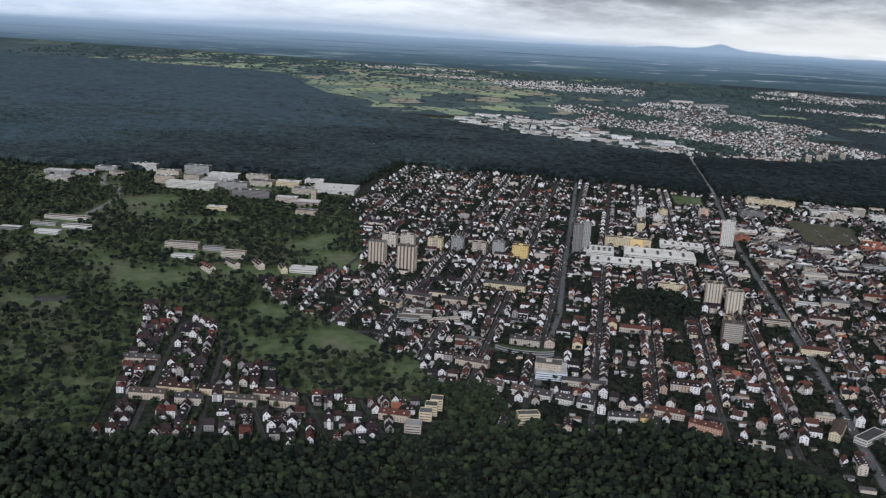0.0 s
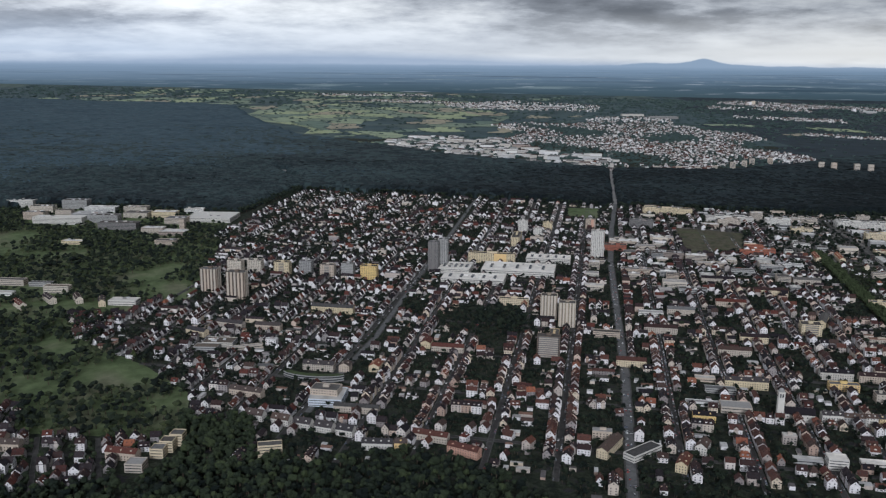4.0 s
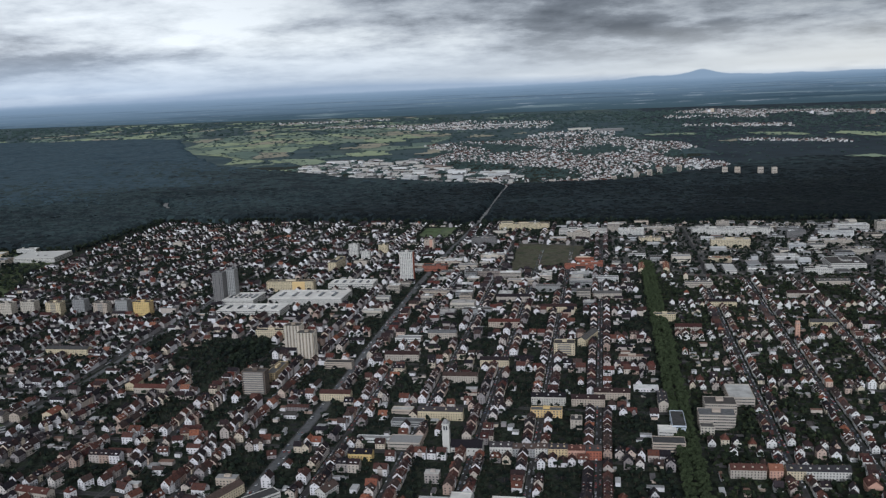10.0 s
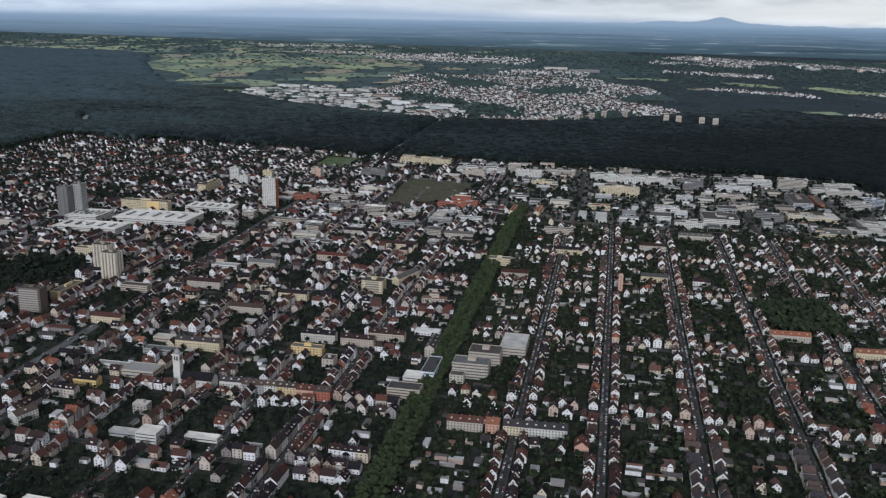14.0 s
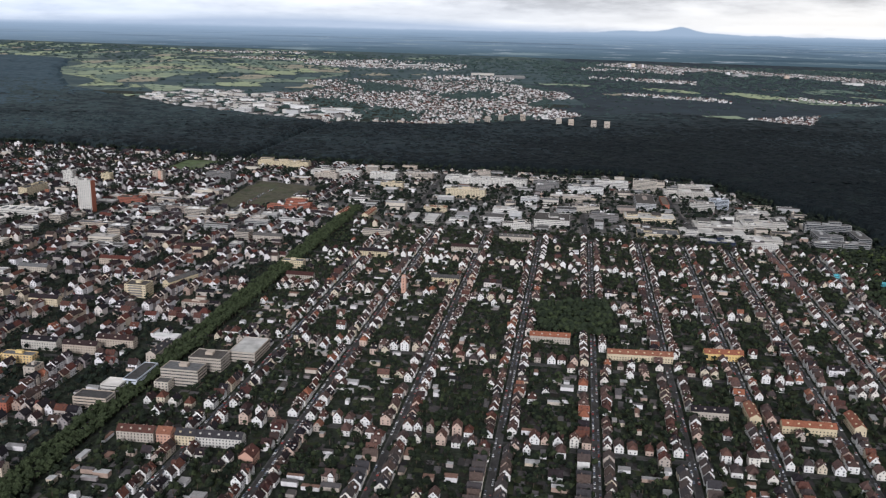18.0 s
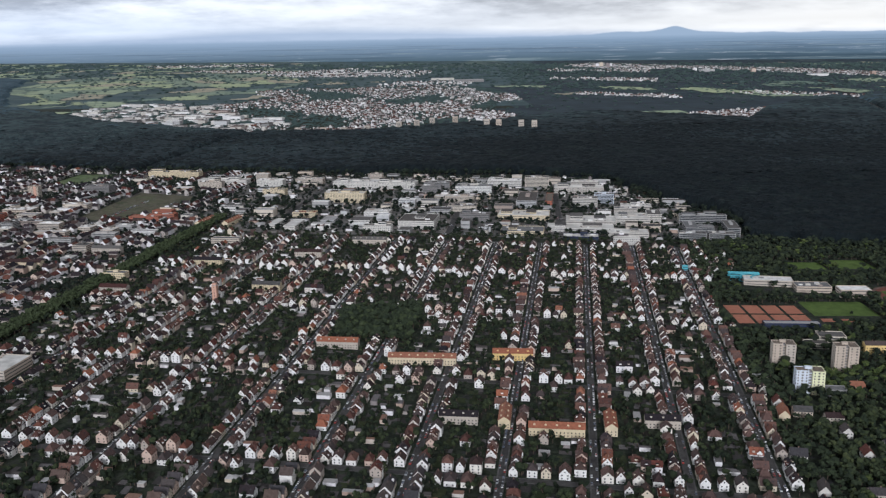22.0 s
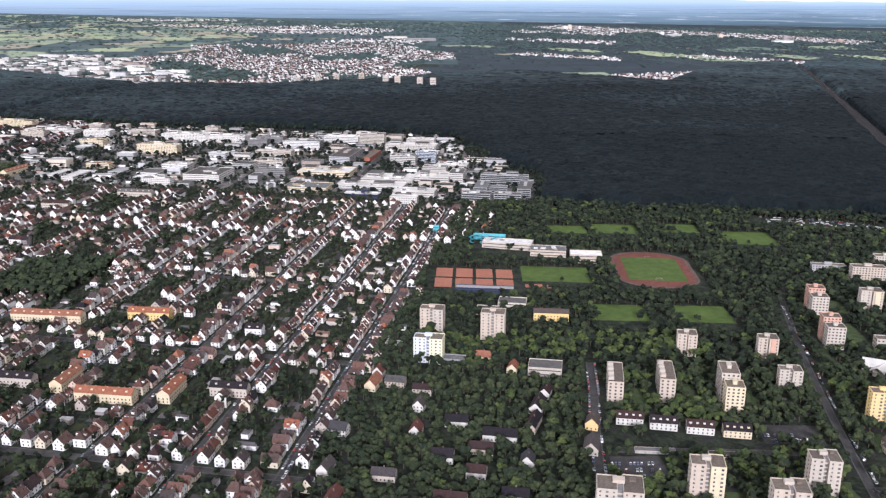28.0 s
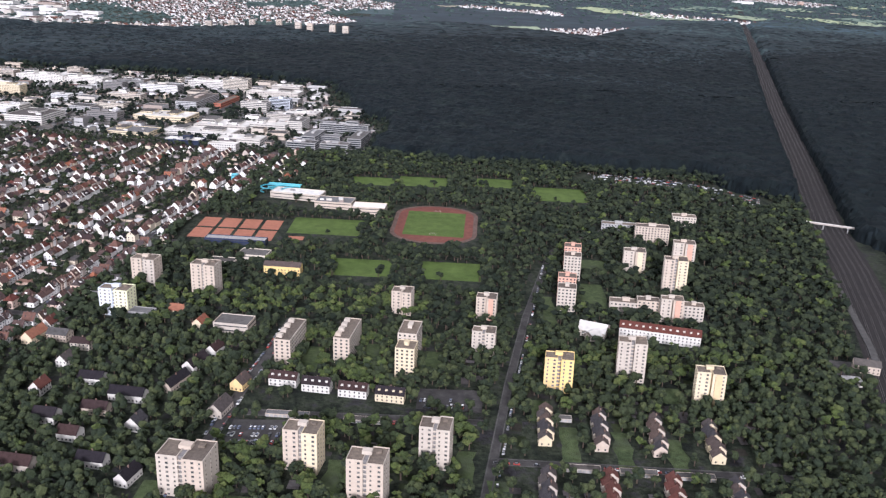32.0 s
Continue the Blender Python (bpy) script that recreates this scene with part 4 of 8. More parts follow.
def block(name, label, category, x, y, w, d, h, wall, deg=GRID, roof=None, single=False, pitch=3.4, lift=True, balcony=None, accent=None, group="", front=True, sides=True, strips=False):
    """A flat-roofed building; x, y is the middle of its front. single: every window a part of its own."""
    c, s = math.cos(radians(deg + 90)), math.sin(radians(deg + 90))
    x, y = x + c * d / 2, y + s * d / 2
    claim(x, y, w, d, deg, 3)
    t = thing(name, label, category, x, y, deg, group)
    part("wall", shell(w, d, h, wall), t)
    part("roof", solid("roof", roof or M_FLATROOF, (-w / 2 + 0.4, -d / 2 + 0.4, -0.5, w / 2 - 0.4, d / 2 - 0.4, h)), t)
    if lift:
        lw, ld = max(3.0, w * 0.22), max(3.0, d * 0.3)
        part("lift_house", solid("lift_house", wall, (-lw / 2, -ld / 2 + d * 0.08, h - 0.1, lw / 2, ld / 2 + d * 0.08, h + 2.6), (-lw / 2 - 0.3, -ld / 2 + d * 0.08 - 0.3, h + 2.6, lw / 2 + 0.3, ld / 2 + d * 0.08 + 0.3, h + 2.85)), t)
    floors = max(1, int(h / ROOM))
    rest = Soup([M_GLASS])
    for k in range(floors):
        z = h * (k + 0.55) / floors
        for side, run, at, turnz in faces_of(w, d):
            n = max(1, int(run / pitch))
            if strips:
                if side == "back":
                    continue
                px, py = at(0)
                half = 0.48 if strips is True else strips
                part("window_band", solid("window_band", M_GLASS, (-run / 2 + 0.8, -0.06, z - half, run / 2 - 0.8, 0.08, z + half * 0.88)), t, at=pose(px, py, 0, 0, 0, turnz))
                continue
            for i in range(n):
                a = (i + 0.5) * run / n - run / 2
                if balcony and side == "front" and abs(a) < w * balcony:
                    continue
                px, py = at(a)
                if single and side in ("front", "right"):
                    part("window", WIN if i % 3 else WIN_SMALL, t, at=pose(px, py, z, 0, 0, turnz))
                else:
                    rest.add(turn(boxv(-0.8, -0.06, z - 0.7, 0.8, 0.08, z + 0.7), px, py, 0, turnz), BOXF, M_GLASS)
        if balcony:
            bw = w * balcony
            m = accent or wall
            part("balcony", solid("balcony", m, (-bw, -d / 2 - 1.3, z - 1.3, bw, -d / 2, z - 1.15), (-bw, -d / 2 - 1.3, z - 1.15, bw, -d / 2 - 1.18, z - 0.25), (-bw, -d / 2 - 1.18, z - 1.15, -bw + 0.12, -d / 2, z - 0.25), (bw - 0.12, -d / 2 - 1.18, z - 1.15, bw, -d / 2, z - 0.25)), t)
            if k == 0:
                # flat dark panel on the wall, added for the shade of recessed balconies
                part("balcony_recess", solid("balcony_recess", M_DARKGREY, (-bw + 0.05, -d / 2 - 0.04, 0.3, bw - 0.05, -d / 2 + 0.1, h - 0.3)), t)
    if rest.v:
        tagged(part("glazing", rest.mesh("glazing"), t), kind="stuff")
    if w > 40 and d > 16:
        rr = random.Random(int(x * 7 + y))
        for k in range(rr.randint(2, 5)):
            bx, by, bw = rr.uniform(-w * 0.4, w * 0.4), rr.uniform(-d * 0.35, d * 0.35), rr.uniform(1.5, 4.5)
            part("roof_unit", solid("roof_unit", M_HALL, (bx - bw, by - 1.4, h - 0.1, bx + bw, by + 1.4, h + rr.uniform(1.2, 2.8))), t)
    if accent and not balcony:
        part("coloured_bay", solid("coloured_bay", accent, (w * 0.05, -d / 2 - 0.9, -1, w * 0.32, -d / 2 + 0.1, h + 0.4)), t)
    return t


def gable_roof_mesh(w, l, h, rise, mat, over=0.45, thick=0.28, name="roof"):
    s = Soup([mat])
    k = rise / (w / 2)
    for sx in (-1, 1):
        xs, zs = (w / 2 + over) * sx, h - over * k
        vs = []
        for y in (-l / 2 - over, l / 2 + over):
            vs += [(0, y, h + rise), (xs, y, zs), (xs, y, zs + thick), (0, y, h + rise + thick * 1.2)]
        s.add(vs, [(0, 1, 2, 3), (7, 6, 5, 4), (0, 4, 5, 1), (1, 5, 6, 2), (2, 6, 7, 3)] if sx > 0 else [(3, 2, 1, 0), (4, 5, 6, 7), (1, 5, 4, 0), (2, 6, 5, 1), (3, 7, 6, 2)], mat)
    return s.mesh(name)


def gable_walls(w, l, h, rise, base=-1.2):
    a, b = w / 2, l / 2
    v = [(-a, -b, base), (a, -b, base), (a, b, base), (-a, b, base), (-a, -b, h), (a, -b, h), (a, b, h), (-a, b, h), (0, -b, h + rise), (0, b, h + rise)]
    return v, [(0, 1, 5, 8, 4), (2, 3, 7, 9, 6), (1, 2, 6, 5), (3, 0, 4, 7), (0, 3, 2, 1)]


def long_house(name, label, category, x, y, w, l, h, rise, wall, roofm, deg, pitch=3.2, group="", dormers=0, claimit=True):
    """A pitched-roofed block, ridge along its length l; x, y its centre."""
    if claimit:
        claim(x, y, w, l, deg, 2)
    t = thing(name, label, category, x, y, deg, group)
    s = Soup([wall])
    s.add(*gable_walls(w, l, h, rise), wall)
    part("wall", s.mesh("wall"), t)
    part("roof", gable_roof_mesh(w, l, h, rise, roofm), t)
    row = Soup([M_GLASS])
    for k in range(max(1, int(h / ROOM))):
        z = ROOM * (k + 0.55)
        for side, run, at, tz in faces_of(w, l):
            n = max(1, int(run / pitch))
            for i in range(n):
                px, py = at((i + 0.5) * run / n - run / 2)
                row.add(turn(boxv(-0.55, -0.06, z - 0.65, 0.55, 0.08, z + 0.65), px, py, 0, tz), BOXF, M_GLASS)
    tagged(part("glazing", row.mesh("glazing"), t), kind="stuff")
    for i in range(max(1, int(l / 14))):
        yy0 = -l / 2 + (i + 0.5) * l / max(1, int(l / 14))
        part("chimney", solid("chimney", M_CHIMNEY, (0.4, yy0 - 0.4, h + rise * 0.6, 1.1, yy0 + 0.4, h + rise + 1.1)), t)
    for i in range(dormers):
        yy0 = -l / 2 + (i + 0.5) * l / dormers
        for sx in (-1, 1):
            xo = sx * w * 0.33
            part("dormer", solid("dormer", wall, (min(xo, xo - sx * 2), yy0 - 0.9, h + 0.3, max(xo, xo - sx * 2), yy0 + 0.9, h + rise * 0.34 + 1.3)), t)
    return t


def tower(label, x, y, w, d, h, wall, bal, acc):
    """A tower of two offset wings with a recessed balcony bay between them; x, y is the middle of its front."""
    deg = GRID
    c, s = math.cos(radians(deg + 90)), math.sin(radians(deg + 90))
    x, y = x + c * d / 2, y + s * d / 2
    claim(x, y, w, d, deg, 3)
    t = thing("tower_block", label, "tower block", x, y, deg, TOWERS)
    gap = w * 0.12 if bal else w * 0.05
    wings = ((-w / 2, -gap / 2, -d / 2, d / 2 - 2.2, h, wall), (gap / 2, w / 2, -d / 2 - 2.0, d / 2, h, acc if (acc and bal) else wall))
    # with balconies the core is dark: the recess's shade put into its colour
    part("core", solid("core", M_DARKGREY if bal else wall, (-gap / 2 - 0.5, -d / 2 + 1.6, -1.5, gap / 2 + 0.5, d / 2 - 3.0, h - 0.2)), t)
    for x0, x1, y0, y1, hh, m in wings:
        k = 0.35
        wing = part("wing", solid("wing", m, (x0, y0, -1.5, x1, y0 + k, hh + 0.7), (x0, y1 - k, -1.5, x1, y1, hh + 0.7), (x0, y0 + k, -1.5, x0 + k, y1 - k, hh + 0.7), (x1 - k, y0 + k, -1.5, x1, y1 - k, hh + 0.7)), t)
        part("wing_roof", solid("wing_roof", M_BROWNROOF, (x0 + k, y0 + k, -0.5, x1 - k, y1 - k, hh)), wing)
    part("lift_house", solid("lift_house", wall, (-w * 0.16, -d * 0.05, h - 0.3, w * 0.10, d * 0.22, h + 2.3)), t)
    part("roof_box", solid("roof_box", M_BROWNROOF, (w * 0.2, d * 0.1, h - 0.1, w * 0.34, d * 0.28, h + 1.3)), t)
    floors = max(1, int(h / ROOM))
    rest = Soup([M_GLASS])
    for kf in range(floors):
        z = h * (kf + 0.55) / floors
        for x0, x1, y0, y1, hh, m in wings:
            n = max(2, int((x1 - x0) / 3.8))
            for i in range(n):
                px = x0 + (i + 0.5) * (x1 - x0) / n
                part("window", WIN if (i + kf // 20) % 2 else WIN_SMALL, t, at=pose(px, y0, z))
                rest.add(turn(boxv(-0.7, -0.06, z - 0.7, 0.7, 0.08, z + 0.7), px, y1, 0, 180), BOXF, M_GLASS)
        x0, x1, y0, y1, hh, m = wings[1]
        for i in range(3):
            py = y0 + (i + 0.5) * (y1 - y0) / 3
            part("window", WIN_SMALL, t, at=pose(x1, py, z, 0, 0, 90))
            rest.add(turn(boxv(-0.6, -0.06, z - 0.65, 0.6, 0.08, z + 0.65), -w / 2, py, 0, -90), BOXF, M_GLASS)
        if bal:
            part("balcony", solid("balcony", wall, (-gap / 2, -d / 2 + 0.1, z - 1.25, gap / 2, -d / 2 + 1.6, z - 1.1), (-gap / 2, -d / 2 + 0.1, z - 1.1, gap / 2, -d / 2 + 0.2, z - 0.2)), t)
    if acc and not bal:
        part("coloured_bay", solid("coloured_bay", acc, (w * 0.12, -d / 2 - 2.9, -1, w * 0.36, -d / 2 - 1.9, h + 0.5)), t)
    tagged(part("glazing", rest.mesh("glazing"), t), kind="stuff")
    return t


# tower blocks by the sports fields
TOWERS = "residential tower blocks"
for x, y, w, d, h, wall, bal, acc, label in (
        (1882, 1029, 30, 15, 24, M_BLUE, 0.05, M_LIME, "pale blue and lime rendered tower block among trees"),
        (1887, 1101, 26, 16, 25, M_WHITE, 0.14, None, "white tower block with a recessed balcony strip"),
        (1946, 1082, 26, 17, 28, M_WHITE, 0.10, None, "white tower block with flat roof and lift house"),
        (2127, 1046, 20, 16, 21, M_WHITE, None, None, "small white tower block in a wood"),
        (2202, 1039, 20, 15, 20, M_WHITE, None, M_SALMON, "small white tower block with salmon bays"),
        (2193, 968, 21, 14, 20, M_WHITE, 0.2, None, "white stepped tower block with open balconies"),
        (2244, 909, 24, 15, 27, M_YELLOW, 0.16, M_YELLOW, "golden yellow tower block among trees"),
        (2304, 928, 24, 15, 32, M_WHITE, 0.10, None, "white tower block with narrow dark balcony strip"),
        (2353, 890, 23, 15, 27, M_CREAM, None, M_SAND, "cream tower block with sand-coloured bays"),
        (2369, 1168, 25, 15, 22, M_WHITE, None, M_CREAM, "white and cream tower block among trees"),
        (2394, 1111, 25, 15, 34, M_WHITE, 0.10, M_CREAM, "tall white and cream tower block"),
        (2428, 1189, 25, 15, 25, M_WHITE, None, M_SALMON, "white tower block with salmon bays"),
        (2370, 1040, 22, 13, 22, M_WHITE, None, M_SALMON, "white tower block with salmon bays between lower wings"),
        (1998, 773, 33, 22, 27, M_WHITE, 0.06, None, "broad white tower block with brown gravel roof"),
        (2064, 801, 25, 17, 28, M_WHITE, 0.07, M_CREAM, "white tower block with cream end bays"),
        (2105, 765, 25, 18, 31, M_WHITE, 0.07, None, "white tower block with stepped flat roof"),
        (2147, 807, 22, 17, 28, M_WHITE, 0.10, None, "white tower block with balcony side")):
    tower(label, x, y, w * 0.9, d * 0.92, h, wall, bal, acc)
for x, y, w, d, h, wall, label in ((2035, 943, 13, 42, 21, M_WHITE, "white slab block with rooftop boxes"), (2080, 948, 13, 40, 21, M_WHITE, "white slab block with grey roof boxes"),
                                   (2129, 926, 15, 16, 24, M_CREAM, "cream stepped slab block"), (2131, 944, 15, 26, 28, M_WHITE, "white stepped slab block"),
                                   (2298, 1139, 17, 15, 25, M_WHITE, "white stepped block with pink upper storey"), (2278, 1061, 17, 14, 22, M_WHITE, "white stepped block behind trees"),
                                   (2281, 1078, 17, 14, 26, M_SALMON, "salmon upper step of a white block"), (2301, 1156, 17, 14, 29, M_SALMON, "salmon upper step of a tall white block"),
                                   (2333, 1057, 30, 12, 11, M_WHITE, "low white wing of the tower group"), (2352, 1052, 20, 12, 15, M_WHITE, "white middle wing of the tower group"), (2390, 1039, 18, 12, 16, M_WHITE, "white end wing of the tower group"),
                                   (2413, 1258, 38, 14, 20, M_WHITE, "pale slab block at the wood's edge"), (2472, 1325, 28, 14, 13, M_WHITE, "low pale slab block at the wood's edge"), (2385, 1300, 40, 12, 9, M_GREY, "low grey school wing among trees")):
    t = block("slab_block", label, "apartment block", x, y, w, d, h, wall, pitch=3.4, group="slab blocks by the sports fields", roof=M_BROWNROOF, lift=d < 30)
    if d > 30:
        for k in range(4):
            part("stair_head", solid("stair_head", wall, (-w / 2 + 0.5, -d / 2 + d * (0.16 + 0.23 * k) - 2, h - 0.1, -w / 2 + 5, -d / 2 + d * (0.16 + 0.23 * k) + 2, h + 2.4)), t)
for x, y in ((2040, 914), (2065, 906), (2092, 899), (2119, 893)):
    claim(x - 2, y - 10, 24, 12, -8)
    long_house("terrace_block", "white terraced block with dark dormered roof", "terraced house", x, y, 10, 21, 6.4, 4.0, M_CREAM if x > 2110 else M_BRIGHT, M_ROOF, 79, dormers=4, group="terraced blocks")
for x, y in ((2223, 856), (2260, 850), (2298, 844), (2335, 837), (2212, 777), (2251, 776), (2290, 772), (2329, 768)):
    for k in range(6):
        long_house("terraced_house", "terraced house with dark tiled roof and pale gable end", "terraced house", x + 0.9 * k + (1.7 if k % 2 else 0), y - 19 + 7.1 * k, 9.0, 7.0, 5.2 + (0.8 if k % 2 else 0), 3.6, M_CREAM if x in (2223, 2335) else M_WHITE, M_RUST if (x in (2251, 2290)) else M_SLATE, -4, group="terraced house rows", pitch=3.4)
long_house("apartment_row", "long white apartment row with dark dormered mansard roof", "apartment block", 2349, 1003, 12, 68, 10.0, 4.2, M_BRIGHT, M_ROOF, 72, dormers=12)
claim(2345, 990, 74, 16, -18)
church2 = long_house("parish_hall", "white parish church with low folded roof", "church", 2294, 1014, 20, 24, 6, 4.5, M_WHITE, M_WORKSROOF, 62)
part("porch_roof", gable_roof_mesh(14, 15, 4.5, 4.2, M_WORKSROOF), church2, at=pose(-11, -3, 0, 0, 0, 68))
part("porch", solid("porch", M_WHITE, (-17, -8, -1.2, -5, 3, 4.4)), church2)
claim(2290, 996, 34, 16, -20)
long_house("yellow_block", "yellow apartment block with dark hipped roof", "apartment block", 2012, 1134, 11, 36, 11, 3, M_YELLOW, M_SLATE, 82)
for x, y, w, d, h, wall in ((1905, 1020, 20, 12, 7, M_GREY), (1985, 999, 30, 20, 8, M_WHITE), (1948, 1150, 26, 14, 6, M_BEIGE), (1975, 1168, 30, 20, 7, M_BEIGE)):
    block("low_block", "low flat-roofed block between trees", "building", x, y, w, d, h, wall, lift=False, strips=True)

for x, y, w, d in ((2242, 806, 9, 24), (2278, 802, 9, 24), (2314, 798, 9, 24), (2048, 868, 9, 30), (2100, 862, 9, 26), (2238, 868, 8, 18)):
    t = thing("garage_row", "row of low white flat-roofed garages", "garage", x, y, 84, "garage rows")
    claim(x, y, d, w, 0, 1)
    part("wall", shell(6, d, 2.4, M_WHITE, 0.15, 0.2), t)
    part("roof", solid("roof", M_FLATROOF, (-2.8, -d / 2 + 0.2, -0.3, 2.8, d / 2 - 0.2, 2.35)), t)
    for k in range(int(d / 3)):
        part("garage_door", solid("garage_door", M_GREY, (-3.06, -d / 2 + 0.4 + k * 3, 0, -2.98, -d / 2 + 2.8 + k * 3, 2.0)), t)
# houses under the trees between the street and the slab blocks
for x, y, w, l, h, rise, wall, roofm, deg, label in (
        (1934, 888, 10, 26, 5.6, 4.2, M_BRIGHT, M_ROOF, 78, "white terrace under trees with dark roof"), (1902, 911, 10, 18, 5.6, 3.8, M_BRIGHT, M_ROOF, 82, "white villa under trees with dark roof"), (1873, 938, 9, 12, 5.8, 4.5, M_BRIGHT, M_SLATE, -14, "white gabled villa among trees"),
        (1876, 967, 10, 16, 6.0, 3.0, M_WHITE, M_ROOF, 80, "pale villa with dark roof among trees"), (1870, 896, 9, 13, 5.8, 4.8, M_BRIGHT, M_RUST, -12, "white gabled villa with brown roof"), (1889, 858, 11, 16, 5.6, 4.4, M_BRIGHT, M_ROOF, 80, "white villa with dark roof and roof lights"),
        (1847, 834, 10, 17, 5.0, 3.6, M_WHITE, M_SLATE, 80, "pale villa with dark roof among trees"), (1912, 836, 10, 14, 5.6, 4.0, M_BRIGHT, M_ROOF, 78, "white villa under trees with dark roof"), (1950, 850, 10, 12, 5.6, 4.8, M_BRIGHT, M_SLATE, -14, "white gabled villa among trees"),
        (1970, 938, 10, 22, 5.4, 4.6, M_BRIGHT, M_ROOF, -20, "white gable-ended terrace beside the parking street"), (1962, 908, 9, 24, 5.4, 4.2, M_WHITE, M_ROOF, -22, "dark-roofed terrace beside the parking street"), (1980, 962, 9, 14, 5.4, 4.2, M_BRIGHT, M_ROOF, -20, "white gabled house beside the parking street"),
        (1806, 842, 9, 15, 5.6, 4.8, M_BRIGHT, M_SLATE, -18, "white gabled villa among trees"), (1811, 898, 10, 14, 5.8, 4.8, M_BRIGHT, M_SLATE, 72, "white gabled villa beside the street"), (1834, 980, 10, 20, 5.6, 5.0, M_CREAM, M_REDROOF, -16, "cream house with red hipped roof"),
        (1853, 982, 11, 17, 6.0, 3.4, M_WHITE, M_FLATROOF, 78, "grey-roofed pale house among trees"), (1918, 869, 9, 18, 5.2, 3.8, M_WHITE, M_ROOF, 80, "dark-roofed house hidden among trees"), (1892, 802, 10, 22, 5.6, 4.2, M_WHITE, M_ROOF, 78, "pale terrace with dark roof among trees"),
        (1814, 803, 10, 18, 5.8, 4.6, M_CREAM, M_RUST, -14, "cream house with brown-red roof"), (1958, 1012, 9, 13, 5.0, 4.2, M_CREAM, M_REDROOF, -16, "small house with bright red roof among trees"), (1934, 1036, 9, 14, 5.0, 4.4, M_CREAM, M_REDROOF, 75, "small house with bright red roof among trees"),
        (2009, 908, 10, 14, 5.6, 4.6, M_YELLOW, M_SLATE, -18, "yellow gabled house at the street corner"), (2001, 872, 11, 18, 5.2, 5.0, M_WHITE, M_SLATE, -16, "pale house with wide gable at the corner"), (1838, 1002, 9, 12, 6.0, 4.8, M_BRIGHT, M_RUST, -14, "white gabled house with brown roof"),
        (1936, 806, 9, 18, 5.4, 4.2, M_BRIGHT, M_ROOF, 78, "white terrace under trees with dark roof"), (1962, 790, 9, 16, 5.4, 4.2, M_BRIGHT, M_ROOF, -18, "white gabled terrace among trees"), (1858, 772, 10, 18, 5.6, 4.4, M_WHITE, M_SLATE, 78, "pale villa with dark roof among trees")):
    long_house("villa", label, "house", x, y, w, l, h, rise, wall, roofm, deg, pitch=2.8, group="villas among the trees")
    fx, fy = x + (2 if deg > 0 else 3), y - (w if deg > 0 else l) / 2 - 4
    claim(fx, fy, l if deg > 0 else w, 9, -10)
# sports centre
block("swimming_hall", "white flat-roofed swimming hall with glazed front", "sports hall", 1994, 1394, 66, 24, 8, M_WHITE, roof=M_PALEROOF, lift=False, strips=True, deg=-15)
block("sports_hall", "white flat-roofed sports hall wing", "sports hall", 2044, 1360, 46, 26, 8, M_WHITE, roof=M_FLATROOF, lift=False, strips=True, deg=-10)
block("sports_hall", "white sports hall with roof lights", "sports hall", 2088, 1332, 40, 22, 11, M_WHITE, roof=M_PALEROOF, lift=False, strips=True, deg=-8)
for x, y, w, d, hh in ((1975, 1436, 44, 8, 7), (1903, 1480, 8, 6, 7)):
    claim(x, y - 10, w, 16, -12)
    block("pool_wing", "teal panelled wing of the outdoor pool", "pool building", x, y, w, d, hh, M_TEAL, roof=M_TEAL, lift=False, strips=True, deg=-12)
block("court_house", "long dark blue hall beside tennis courts", "hall", 1950, 1218, 66, 12, 6, M_SOLAR, roof=M_SHED, lift=False, strips=True, deg=-8)
for k in range(3):
    slide = thing("water_slide", "bright teal water slide beside the swimming hall", "slide", 1954 + k * 14, 1424 - k * 6, 20)
    claim(1954 + k * 14, 1412 - k * 6, 22, 44, 0)
    bm = bmesh.new()
    prev = None
    for i in range(22):
        a = i * 0.5
        ring = [bm.verts.new((7 * math.cos(a) + math.cos(a) * q * 1.3, 5 * math.sin(a) + math.sin(a) * q * 1.3, 10 - i * 0.42 + r)) for q, r in ((-1, 0.8), (-0.8, 0), (0.8, 0), (1, 0.8))]
        if prev:
            for j in range(3):
                bm.faces.new((prev[j], prev[j + 1], ring[j + 1], ring[j]))
        prev = ring
    bmesh.ops.solidify(bm, geom=bm.faces[:], thickness=0.15)
    me = bpy.data.meshes.new("chute")
    bm.to_mesh(me)
    bm.free()
    me.materials.append(M_TEAL)
    part("chute", me, slide)
    part("post", solid("post", M_STEEL, *[(q - 0.2, -0.2, -0.6, q + 0.2, 0.2, 8.0) for q in (-5, 0, 5)]), slide)
track = thing("running_track", "red oval running track round a mown pitch", "running track", 2168, 1312, -6, kind="structure")


def oval(rx, ry, straight, n=20):
    pts = []
    for k in range(n + 1):
        a = math.pi * k / n
        pts.append((rx * math.cos(a), straight / 2 + ry * math.sin(a)))
    for k in range(n + 1):
        a = math.pi + math.pi * k / n
        pts.append((rx * math.cos(a), -straight / 2 + ry * math.sin(a)))
    return pts


def slope_z(ob, x, y):
    c, s = math.cos(ob.rotation_euler.z), math.sin(ob.rotation_euler.z)
    return -0.01295 * (x * c - y * s) + 0.01185 * (x * s + y * c)


